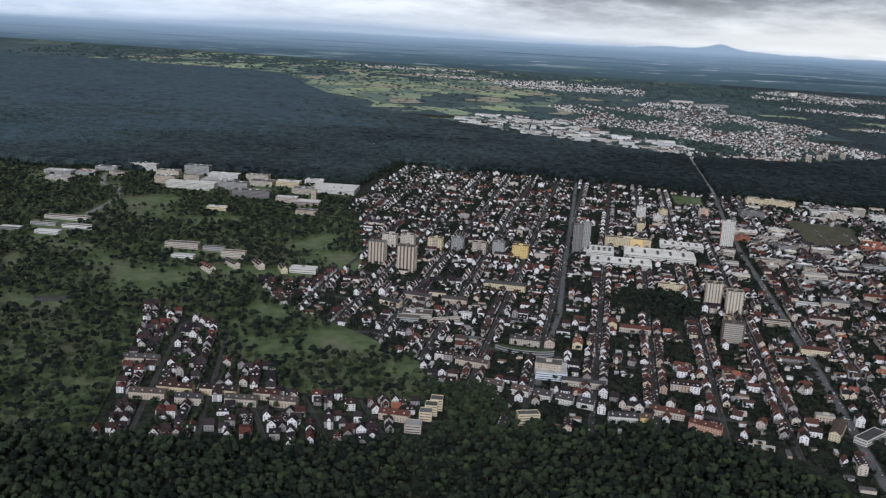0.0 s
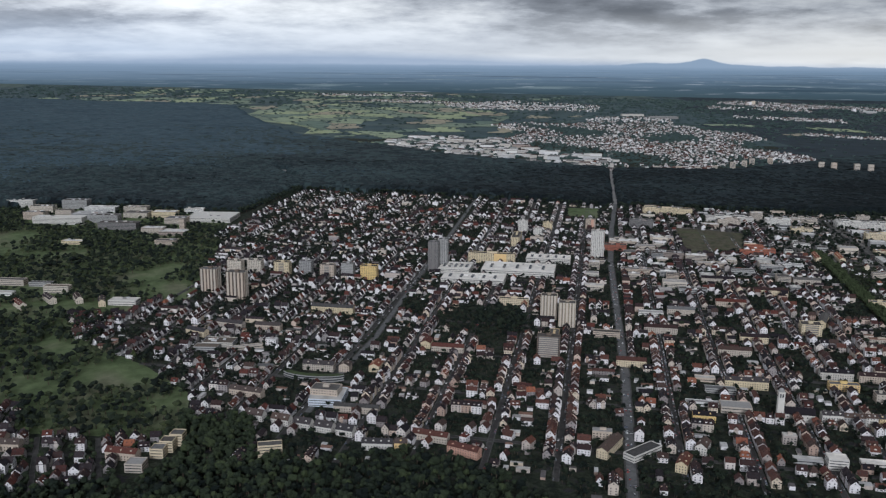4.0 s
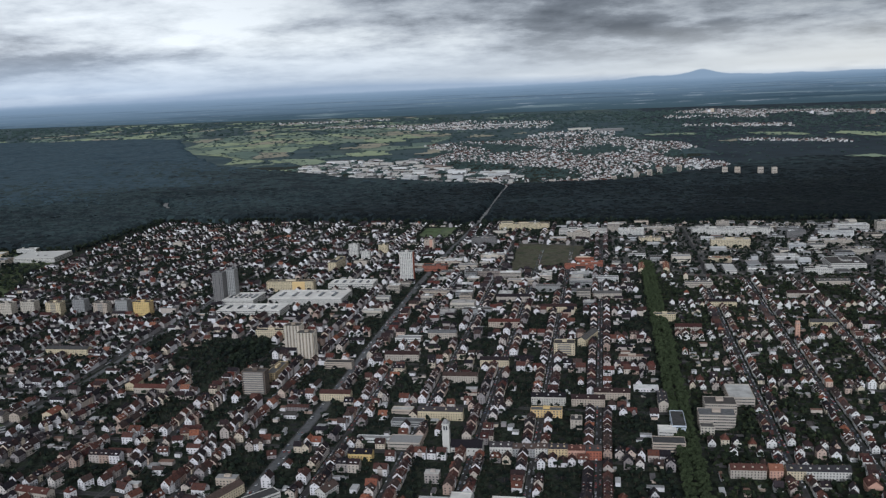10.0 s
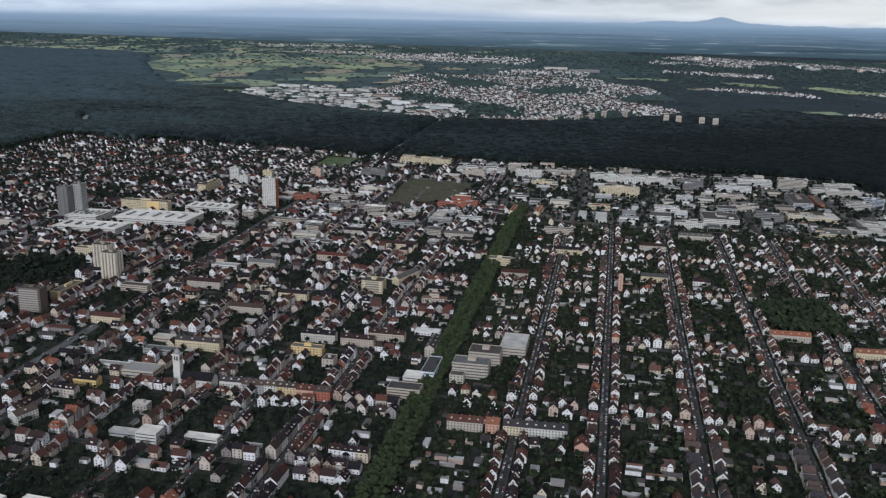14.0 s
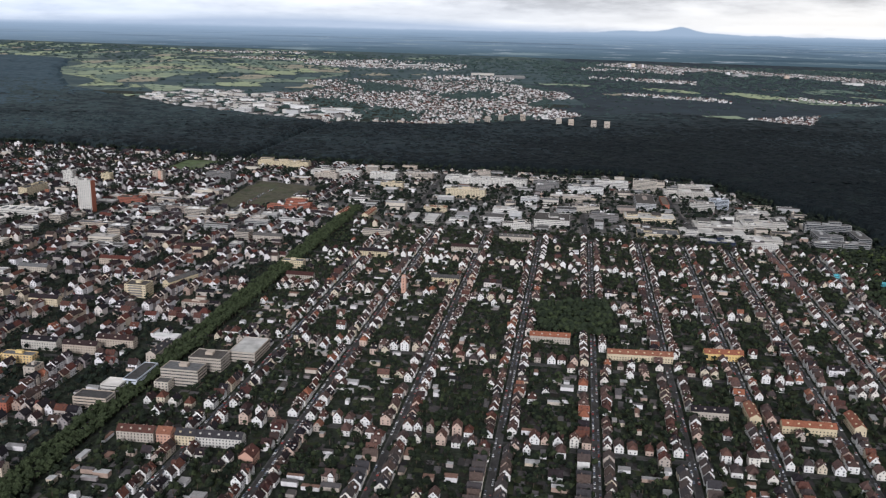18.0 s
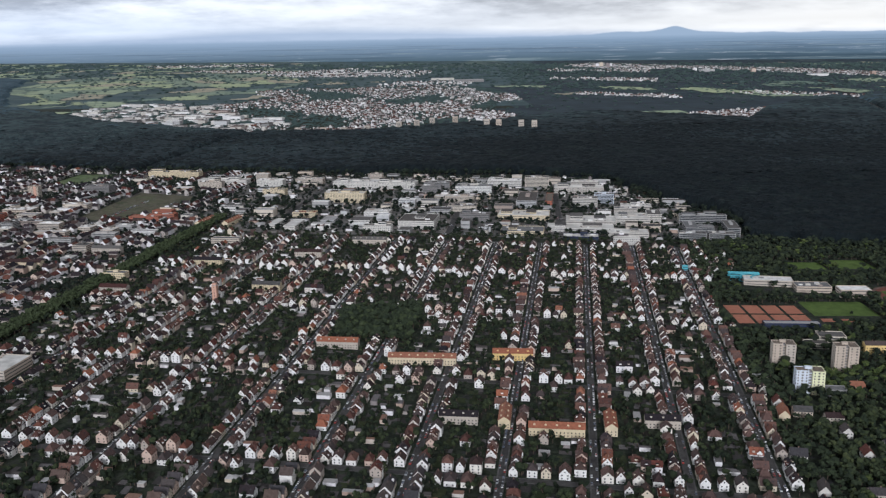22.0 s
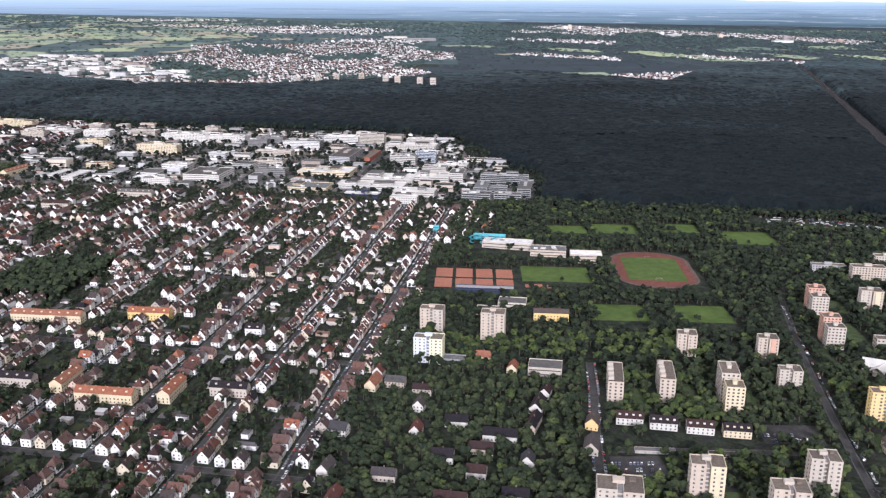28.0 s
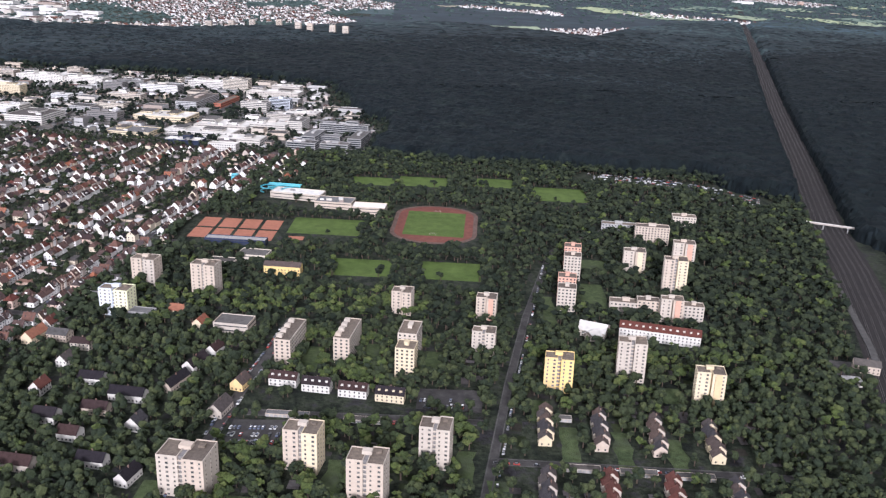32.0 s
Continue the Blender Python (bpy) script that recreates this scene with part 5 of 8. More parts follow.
def disc_mesh(name, pts, lift, mat, ob):
    s = Soup([mat])
    n = len(pts)
    vs = [(x, y, slope_z(ob, x, y) + lift) for x, y in pts] + [(x, y, slope_z(ob, x, y) - 0.5) for x, y in pts]
    s.add(vs, [tuple(range(n))] + [(i, i + n, (i + 1) % n + n, (i + 1) % n) for i in range(n)], mat)
    return s.mesh(name)


OV = -6
track.rotation_euler = (0, 0, radians(OV))
part("embankment", disc_mesh("embankment", oval(50, 38, 70), 0.16, M_TERRACE, track), track, "earth-brown spectator terrace round the track")
part("lanes", disc_mesh("lanes", oval(45, 33, 70), 0.22, M_TRACK, track), track, "red running lanes")
part("pitch", disc_mesh("pitch", [(-35, -46), (35, -46), (35, 46), (-35, 46)], 0.28, M_GRASS, track), track, "mown green football pitch")
for gy0 in (-45, 45):
    part("goal", solid("goal", M_WHITE, (-3.7, gy0 - 0.1, 0.2, -3.5, gy0 + 0.1, 2.6), (3.5, gy0 - 0.1, 0.2, 3.7, gy0 + 0.1, 2.6), (-3.7, gy0 - 0.1, 2.5, 3.7, gy0 + 0.1, 2.7)), track)
claim(2168, 1302, 106, 165, -6)
claim(1945, 1225, 110, 40, -6)
claim(1955, 1272, 140, 84, -5)
claim(2010, 1360, 130, 36, -12)
for i, (x, y) in enumerate(((1908, 1296), (1932, 1294), (1956, 1292), (1980, 1290), (1905, 1258), (1929, 1256), (1953, 1254), (1977, 1252), (2035, 1243), (2010, 1246))):
    patch("tennis_court_%d" % (i + 1), rect(x, y, 20, 33 if i < 8 else 12, -4), 0.16, M_CLAY, "orange clay tennis court", "tennis court", wobble=0)

# old landmarks of the town
for x, y, w, d, h, wall, bal, acc, label in (
        (291, 1693, 20, 18, 58, M_DARKGREY, 0.2, M_DARKGREY, "tall dark grey concrete tower beside the shopping centre"), (310, 1710, 18, 18, 60, M_GREY, None, None, "tall grey concrete tower beside the shopping centre"),
        (635, 1821, 27, 15, 60, M_BRIGHT, None, None, "white tower with brick red sides by the main road"), (498, 1352, 25, 18, 38, M_TAN, None, None, "beige ribbed tower block in a park"), (474, 1386, 25, 18, 40, M_TAN, None, None, "beige ribbed tower block in a park"),
        (450, 1211, 32, 15, 30, M_UMBER, 0.42, M_WHITE, "dark tower block with white balcony bands"),
        (-101, 1524, 30, 20, 40, M_UMBER, None, None, "brown tower block with white upright ribs"), (-46, 1484, 32, 20, 45, M_UMBER, None, None, "brown tower block with white upright ribs"),
        (-85, 1655, 28, 16, 24, M_BEIGE, None, None, "beige apartment block behind twin towers"), (-50, 1668, 28, 16, 22, M_BEIGE, None, None, "beige apartment block behind twin towers"),
        (5, 1648, 29, 16, 24, M_CREAM, 0.2, None, "cream apartment block in a row"), (49, 1652, 24, 16, 26, M_GREY, None, None, "grey apartment block in a row"), (91, 1642, 27, 16, 22, M_WHITE, 0.2, None, "white apartment block in a row"),
        (129, 1642, 23, 16, 25, M_GREY, None, None, "grey apartment block in a row"), (170, 1625, 31, 16, 25, M_YELLOW, None, None, "yellow apartment block in a row"),
        (410, 1769, 95, 16, 20, M_CREAM, None, M_YELLOW, "long cream block with yellow bays above the shops"), (507, 2082, 22, 14, 30, M_BRIGHT, None, None, "white tower block near the wood"), (537, 2037, 20, 14, 22, M_BRIGHT, None, None, "white tower block near the wood"),
        (680, 2143, 24, 14, 24, M_WHITE, None, M_SALMON, "pink and white tower block near the wood"), (572, 2125, 22, 14, 18, M_CREAM, None, None, "cream tower block near the wood"), (474, 1933, 18, 70, 20, M_CREAM, None, None, "long cream slab block"),
        (426, 1464, 49, 12, 12, M_CREAM, None, None, "long cream apartment block by a park"), (816, 1096, 37, 12, 9, M_YELLOW, None, None, "yellow flat-roofed apartment block"), (873, 1325, 30, 22, 17, M_CREAM, 0.3, None, "cream stepped apartment block with balconies"), (1060, 1480, 34, 14, 11, M_CREAM, None, None, "cream flat-roofed apartment block"),
        (463, 1255, 14, 52, 12, M_SAND, None, None, "long brown-roofed wing behind the dark tower"), (156, 1040, 34, 22, 16, M_WHITE, None, None, "white stepped block beside trees"), (845, 1058, 13, 16, 11, M_WHITE, None, None, "white cube-shaped block among gardens")):
    block("apartment_block" if h < 33 else "high_rise", label, "apartment block" if h < 33 else "tower block", x, y, w, d, h, wall, balcony=bal, accent=acc, group="town blocks", single=(y < 1110))
for o in [q for q in bpy.data.objects if "ribbed tower" in q.get("label", "") or "upright ribs" in q.get("label", "")]:
    brown = "brown" in o.get("label")
    w, d, h = (31, 20, 42) if brown else (25, 18, 39)
    h = 45 if brown and o.location.x > -60 else 40 if brown or o.location.x < 490 else 38
    w = w if not brown else 32 if o.location.x > -60 else 30
    for face, run, at, tz in faces_of(w, d):
        n = 5 if run > 22 else 3
        for i in range(n):
            px, py = at((i + 0.5) * run / n - run / 2)
            part("rib", solid("rib", M_WHITE if brown else M_BEIGE, (-run / n * 0.27, -0.7, -0.5, run / n * 0.27, 0.05, h + 0.9)), o, at=pose(px, py, 0, 0, 0, tz))
red_tower = [o for o in bpy.data.objects if o.get("label", "").startswith("white tower with brick")][0]
part("red_side", solid("red_side", M_BRICK, (13.52, -7.4, 0, 13.7, 7.4, 60)), red_tower)
part("red_side", solid("red_side", M_BRICK, (-13.7, -7.4, 0, -13.52, 7.4, 60)), red_tower)
for x, y, w, d, h in ((362, 1602, 117, 50, 9), (452, 1664, 140, 70, 11), (526, 1776, 90, 40, 10), (330, 1668, 60, 60, 12)):
    t = block("shopping_centre", "sprawling white flat-roofed shopping centre with roof domes", "shopping centre", x, y, w, d, h, M_BRIGHT, roof=M_SHOPROOF, lift=False, strips=True)
    for k in range(5):
        part("roof_light", solid("roof_light", M_GLASS, (-w * 0.4 + k * w * 0.18, -d * 0.2, h, -w * 0.4 + k * w * 0.18 + 5, d * 0.2, h + 1.6)), t)
# church with a slender white tower
church = thing("church", "white church with slender belfry and dark nave roof", "church", 697, 1009, GRID)
claim(714, 1011, 46, 22, GRID, 2)
part("tower", solid("tower", M_BRIGHT, (-3.7, -3.7, -1, 3.7, 3.7, 33.5), (-4.1, -4.1, 33.5, 4.1, 4.1, 34.1), (-3.9, -3.9, 26.0, 3.9, 3.9, 26.5)), church)
for q in range(4):
    part("belfry_opening", solid("belfry_opening", M_GLASS, (-2.2, -3.8, 27.5, -0.5, -3.65, 32), (0.5, -3.8, 27.5, 2.2, -3.65, 32)), church, at=pose(0, 0, 0, 0, 0, 90 * q))
bm = bmesh.new()
bmesh.ops.create_uvsphere(bm, u_segments=16, v_segments=8, radius=3.4)
for v in bm.verts:
    v.co.z = max(v.co.z, -0.4) * 1.25 + 34.4
me = bpy.data.meshes.new("dome")
bm.to_mesh(me)
bm.free()
me.materials.append(M_PALEROOF)
part("dome", me, church)
nave = Soup([M_BRIGHT])
nave.add(*gable_walls(15, 34, 9, 6), M_BRIGHT)
part("nave", nave.mesh("nave"), church, at=pose(22, 2, 0, 0, 0, 90))
part("nave_roof", gable_roof_mesh(15, 34, 9, 6, M_ROOF), church, at=pose(22, 2, 0, 0, 0, 90))
for k in range(6):
    part("nave_window", WIN, church, at=pose(8 + k * 5.5, -5.5, 5.5, 0, 0, 0))
# slim brick water tower
wt = thing("brick_tower", "slim square pink brick tower among houses", "tower", 1229, 1370, GRID)
claim(1229, 1370, 10, 10, GRID, 2)
part("shaft", solid("shaft", M_SALMON, (-3.2, -3.2, -1, 3.2, 3.2, 23), (-2.6, -2.6, 23, 2.6, 2.6, 25.5)), wt)
part("cap", solid("cap", M_PALEROOF, (-3.5, -3.5, 22.6, 3.5, 3.5, 23.2)), wt)
for k in range(5):
    part("slit_window", solid("slit_window", M_GLASS, (-0.5, -3.26, 4 + k * 4, 0.5, -3.1, 5.6 + k * 4)), wt)
# office with slatted front beside the avenue
block("office_block", "grey-white office block with window grid and stair tower", "office", 1001, 1043, 40, 22, 17, M_WHITE, pitch=2.0)
block("office_block", "white low office wing with penthouse", "office", 1018, 1082, 36, 26, 14, M_WHITE, pitch=2.4)
block("office_block", "beige low annexe of the office", "office", 986, 1030, 15, 13, 9, M_BEIGE, lift=False)
for x, y, w, l, deg, wall, rm, label in ((1616, 955, 11, 50, 80, M_CREAM, M_REDROOF, "long cream apartment row with orange tile roof"), (1573, 985, 11, 34, -10, M_CREAM, M_REDROOF, "cream apartment row with orange tile roof"),
                                         (1667, 965, 11, 34, -10, M_CREAM, M_REDROOF, "cream apartment row with orange tile roof"), (1500, 1133, 11, 74, 82, M_CREAM, M_REDROOF, "long cream apartment row with red tile roof"),
                                         (1600, 1140, 11, 44, 82, M_YELLOW, M_REDROOF, "yellow apartment row with orange tile roof"), (1405, 1188, 11, 48, 80, M_WHITE, M_REDROOF, "white apartment row with red tile roof"),
                                         (1530, 985, 10, 36, 80, M_WHITE, M_ROOF, "white apartment row with dark roof"), (1715, 965, 10, 32, 80, M_WHITE, M_ROOF, "white apartment row with dark roof"),
                                         (1425, 1680, 11, 58, 80, M_WHITE, M_FLATROOF, "white balconied apartment row"), (1112, 1850, 12, 60, -14, M_CREAM, M_REDROOF, "long apartment row with orange roof"), (1162, 1850, 12, 62, -14, M_CREAM, M_REDROOF, "long apartment row with orange roof"),
                                         (-378, 1415, 11, 40, 40, M_BEIGE, M_ROOF, "beige slab block in meadows"), (-345, 1450, 11, 40, 40, M_BEIGE, M_ROOF, "beige slab block in meadows"), (-300, 1455, 11, 36, 30, M_BEIGE, M_ROOF, "beige slab block in meadows"), (-255, 1440, 11, 34, 20, M_CREAM, M_ROOF, "cream slab block in meadows"),
                                         (-285, 925, 11, 42, 84, M_CREAM, M_ROOF, "cream terraced row with dormered roof"), (-235, 925, 11, 44, 84, M_CREAM, M_ROOF, "cream terraced row with dormered roof"), (-180, 922, 11, 30, 84, M_WHITE, M_ROOF, "white terraced row with dark roof"), (-350, 1003, 11, 44, 88, M_WHITE, M_FLATROOF, "long flat-roofed estate block"), (-32, 888, 11, 34, 78, M_WHITE, M_RUST, "white row with red-brown roof"), (-310, 905, 10, 40, 88, M_WHITE, M_SLATE, "white terraced row with dark roof"), (-262, 898, 10, 30, 88, M_WHITE, M_SLATE, "white terraced row with dark roof"), (-205, 903, 10, 36, 86, M_WHITE, M_SLATE, "white terraced row with dark roof"), (-158, 905, 10, 30, 86, M_WHITE, M_SLATE, "white terraced row with dark roof")):
    long_house("apartment_row", label, "apartment block", x, y, w, l, 8.5, 3.8, wall, rm, deg, dormers=int(l / 9), group="apartment rows")

for x, y, w, d in ((-395, 1395, 60, 40), (-350, 1420, 70, 40), (-300, 1415, 90, 60), (-250, 1410, 60, 50), (-560, 1195, 70, 40), (-720, 1700, 30, 330), (-800, 2080, 60, 60), (-840, 2170, 40, 60)):
    claim(x, y, w, d, -4)
# blocks and rows standing out among the old town's houses
for x, y, w, l, h, deg, wall, rm, label in (
        (137, 1152, 12, 42, 9, 79, M_WHITE, M_SLATE, "white apartment row with dark dormered roof"), (172, 1150, 14, 16, 9, -11, M_WHITE, M_SLATE, "white house with steep double gable"),
        (127, 1414, 12, 70, 10, 79, M_CREAM, M_FLATROOF, "cream and white balconied apartment row"), (212, 1155, 14, 22, 8, -11, M_CREAM, M_REDROOF, "school wing with bright red tile roof"),
        (280, 1254, 14, 24, 8, -11, M_CREAM, M_RUST, "old house with broad red roof"), (310, 1232, 11, 46, 8, 79, M_WHITE, M_RUST, "long white row with red-brown roof"),
        (692, 1106, 11, 54, 11, 79, M_CREAM, M_SLATE, "cream tenement row with dark roof"), 
        (825, 1140, 11, 42, 11, 79, M_HALL, M_ROOF, "pale tenement row with dark roof"), (872, 1131, 11, 40, 10, 79, M_WHITE, M_ROOF, "white tenement row with dark roof"), 
        (605, 1002, 11, 26, 8, 79, M_YELLOW, M_ROOF, "yellow apartment row among trees"), (918, 1385, 12, 56, 11, -30, M_CREAM, M_FLATROOF, "cream angled apartment wing"),
        (960, 1120, 11, 40, 11, -11, M_WHITE, M_SLATE, "white apartment row by the avenue"), (905, 1150, 11, 44, 10, 79, M_WHITE, M_ROOF, "white tenement row with dark roof"),
        (560, 1180, 11, 40, 10, 79, M_CREAM, M_OLDROOF, "cream tenement row with brown roof"), (720, 1230, 11, 46, 10, 79, M_WHITE, M_OLDROOF, "white tenement row with brown roof"),
        (770, 1290, 11, 40, 10, 79, M_CREAM, M_ROOF, "cream tenement row with dark roof"), (640, 1330, 11, 50, 10, 79, M_WHITE, M_ROOF, "white tenement row with dark roof"),
        (700, 1430, 11, 44, 10, 79, M_WHITE, M_FLATROOF, "white flat-topped tenement row"), (800, 1480, 11, 50, 10, 79, M_WHITE, M_ROOF, "white tenement row with dark roof"),
        (900, 1560, 11, 60, 10, 79, M_CREAM, M_ROOF, "cream tenement row with dark roof"), (830, 1640, 11, 60, 10, 79, M_WHITE, M_ROOF, "white tenement row with dark roof"),
        (1000, 1640, 11, 50, 10, 79, M_WHITE, M_FLATROOF, "white flat-topped tenement row"), (1080, 1420, 11, 40, 9, 79, M_WHITE, M_ROOF, "white tenement row with dark roof"),
        (1180, 1560, 11, 46, 9, 79, M_CREAM, M_ROOF, "cream tenement row with dark roof"), (1330, 1600, 11, 44, 9, 79, M_WHITE, M_ROOF, "white tenement row with dark roof"),
        (1290, 1420, 11, 40, 9, 79, M_CREAM, M_FLATROOF, "cream flat-topped tenement row"), (-20, 1330, 11, 46, 8, 70, M_WHITE, M_SLATE, "white terraced row with dark roof"),
        (40, 1320, 11, 40, 8, 79, M_WHITE, M_SLATE, "white terraced row with dark roof"), (-60, 1290, 11, 36, 8, 60, M_CREAM, M_SLATE, "cream terraced row with dark roof"),
        (60, 1060, 11, 44, 8, 70, M_WHITE, M_SLATE, "white terraced row with dark roof"), 
        
        (320, 905, 11, 36, 9, 60, M_SALMON, M_RUST, "salmon tenement row with red-brown roof"), (285, 940, 11, 40, 8, 70, M_WHITE, M_RUST, "white row with red-brown roof")):
    long_house("apartment_row", label, "apartment block", x, y, w, l, h, 3.6, wall, rm, deg, dormers=int(l / 12) if y < 1160 else 0, group="apartment rows", pitch=3.0)
for x, y, w, d, h, deg, wall, rm, label in (
        (-18, 1236, 44, 26, 6, -4, M_HALL, M_BROWNROOF, "low grey flat-roofed school hall"), (-30, 1216, 34, 18, 6, -4, M_HALL, M_BROWNROOF, "low grey flat-roofed school wing"), (24, 1226, 50, 7, 5, 20, M_WHITE, M_PALEROOF, "long white flat-roofed shed"),
        (652, 1084, 38, 12, 6, GRID, M_GREY, M_FLATROOF, "grey flat-roofed workshop in a yard"), (650, 1020, 36, 22, 8, GRID, M_WHITE, M_SHED, "white parish hall with grey roof"), (617, 1042, 42, 9, 5, GRID, M_HALL, M_SHED, "long low hall in a yard"),
        (645, 1124, 26, 12, 5, GRID, M_WHITE, M_PALEROOF, "small white flat-roofed hall"), (550, 1300, 40, 14, 9, GRID, M_WHITE, M_FLATROOF, "white flat-roofed shop block"), (646, 1412, 40, 16, 7, GRID, M_HALL, M_PALEROOF, "pale flat-roofed store with yard"),
        (760, 1560, 50, 18, 8, GRID, M_HALL, M_FLATROOF, "flat-roofed commercial block beside shops"), (690, 1700, 60, 18, 9, GRID, M_WHITE, M_FLATROOF, "flat-roofed commercial block beside shops"), (860, 1760, 60, 20, 9, GRID, M_WHITE, M_PALEROOF, "pale flat-roofed store with yard"),
        (900, 1700, 44, 14, 11, GRID, M_GREY, M_FLATROOF, "grey flat-roofed apartment block"), (1180, 1690, 50, 14, 10, GRID, M_WHITE, M_FLATROOF, "white flat-roofed apartment block"), (1020, 1760, 50, 16, 9, GRID, M_HALL, M_PALEROOF, "pale flat-roofed store with yard")):
    block("low_block", label, "building", x, y, w, d, h, wall, deg=deg, roof=rm, lift=False, strips=True)
# tenements, terraces and low halls that stand out near the walk
for x, y, w, l, h, rise, deg, wall, rm, dorm, label in (
        (755, 1000, 12, 24, 11, 3.2, 81, M_BRIGHT, M_SLATE, 3, "white four-storey tenement with dark dormered roof"), (779, 996, 12, 24, 10, 3.2, 81, M_GREY, M_SLATE, 3, "grey four-storey tenement with dark dormered roof"),
        (797, 992, 12, 13, 11.5, 3.0, 81, M_BRIGHT, M_SLATE, 2, "white four-storey tenement with dark dormered roof"), (814, 988, 12, 20, 12, 3.0, 81, M_SAND, M_SLATE, 3, "ochre four-storey tenement with dark dormered roof"),
        (833, 985, 12, 18, 11, 3.2, 81, M_SALMON, M_OLDROOF, 2, "pinkish tenement with brown roof"), (851, 983, 12, 16, 10.5, 3.4, 81, M_BRICK, M_SLATE, 2, "brown brick tenement with white window rows"),
        (993, 928, 12, 34, 9.5, 4.0, 81, M_WHITE, M_OLDROOF, 4, "white gabled tenement row with brown roof"), (1019, 924, 12, 13, 10, 4.2, 81, M_SALMON, M_REDROOF, 1, "orange-fronted house with red tile roof"),
        (1038, 922, 12, 18, 9.5, 4.0, 81, M_CREAM, M_SLATE, 2, "cream tenement with dark dormered roof"), (1068, 918, 12, 42, 9.5, 4.0, 81, M_BRIGHT, M_SLATE, 5, "white gabled tenement row with dark roof"), (1098, 888, 13, 16, 8.5, 5.0, -11, M_SALMON, M_RUST, 1, "pink house with steep brown gable"),
        (84, 990, 11, 23, 7.5, 5.0, 69, M_BRIGHT, M_SLATE, 2, "white gabled terrace with steep dark roof"), (116, 978, 11, 22, 7.5, 5.0, 69, M_BRIGHT, M_SLATE, 2, "white gabled terrace with steep dark roof"), (142, 968, 11, 21, 7.5, 5.0, 69, M_BRIGHT, M_SLATE, 2, "white gabled terrace with steep dark roof"),
        (167, 959, 11, 21, 7.5, 5.0, 69, M_BRIGHT, M_SLATE, 2, "white gabled terrace with steep dark roof"), (191, 951, 11, 20, 7.5, 5.0, 69, M_BRIGHT, M_SLATE, 2, "white gabled terrace with steep dark roof"),
        (198, 1014, 11, 54, 8, 2.0, 80, M_WHITE, M_FLATROOF, 0, "long white balconied terrace with shallow roof"), (228, 917, 11, 33, 8.5, 3.6, 86, M_BRIGHT, M_SLATE, 4, "white terraced row with dark roof"), (253, 913, 11, 13, 11, 3.2, 86, M_YELLOW, M_SLATE, 1, "narrow yellow house at a row's end"),
        (477, 918, 12, 46, 9.5, 3.0, -33, M_CREAM, M_SLATE, 0, "long cream apartment block beside the main road"), (546, 880, 12, 27, 9.5, 3.6, -28, M_CREAM, M_OLDROOF, 2, "cream tenement beside the main road"), (578, 919, 12, 22, 9.5, 4.0, -30, M_BRIGHT, M_SLATE, 1, "white gable-fronted tenement with dark roof")):
    long_house("tenement" if h > 9 else "terrace_block", label, "apartment block" if h > 9 else "terraced house", x, y, w, l, h, rise, wall, rm, deg, dormers=dorm, group="rows near the walk", pitch=2.9)
for x, y, w, d, h, deg, wall, rm, label in (
        (955, 1031, 15, 46, 11, GRID, M_BLUE, M_FLATROOF, "long glazed greenish block beside the avenue"), (939, 1020, 20, 18, 10, GRID, M_BRIGHT, M_SHOPROOF, "white flat-roofed cube beside the avenue"), (931, 985, 34, 18, 12, GRID, M_WHITE, M_FLATROOF, "white balconied flat-roofed apartment block"),
        (1052, 1108, 30, 48, 11, GRID, M_WHITE, M_DECK, "low pale rear wing of the office"), (118, 893, 25, 12, 13, 10, M_CREAM, M_FLATROOF, "cream four-storey block at the wood's edge"), (159, 1026, 40, 42, 9, -6, M_BLUE, M_DECK, "pale blue-grey school hall with glazed front"),
        (515, 903, 46, 15, 7, 38, M_BRIGHT, M_FLATROOF, "white flat-roofed hall with dark roof"), (604, 771, 48, 14, 8, -20, M_BRIGHT, M_SHOPROOF, "long white flat-roofed block behind trees"), (653, 766, 22, 12, 8, -14, M_BRIGHT, M_SHOPROOF, "small white flat-roofed block behind trees"),
        (706, 877, 20, 16, 12, GRID, M_BRIGHT, M_SHOPROOF, "white stepped cube among gardens"), (752, 887, 32, 9, 4, GRID, M_BRIGHT, M_SHOPROOF, "long low white shed roof in a yard"), (681, 891, 30, 9, 5, GRID, M_HALL, M_DECK, "long low pale hall in a yard")):
    block("low_block", label, "building", x, y, w, d, h, wall, deg=deg, roof=rm, lift=False, strips=True)
# flat-roofed shops and offices of the centre
cr = random.Random(8)
shops = 0
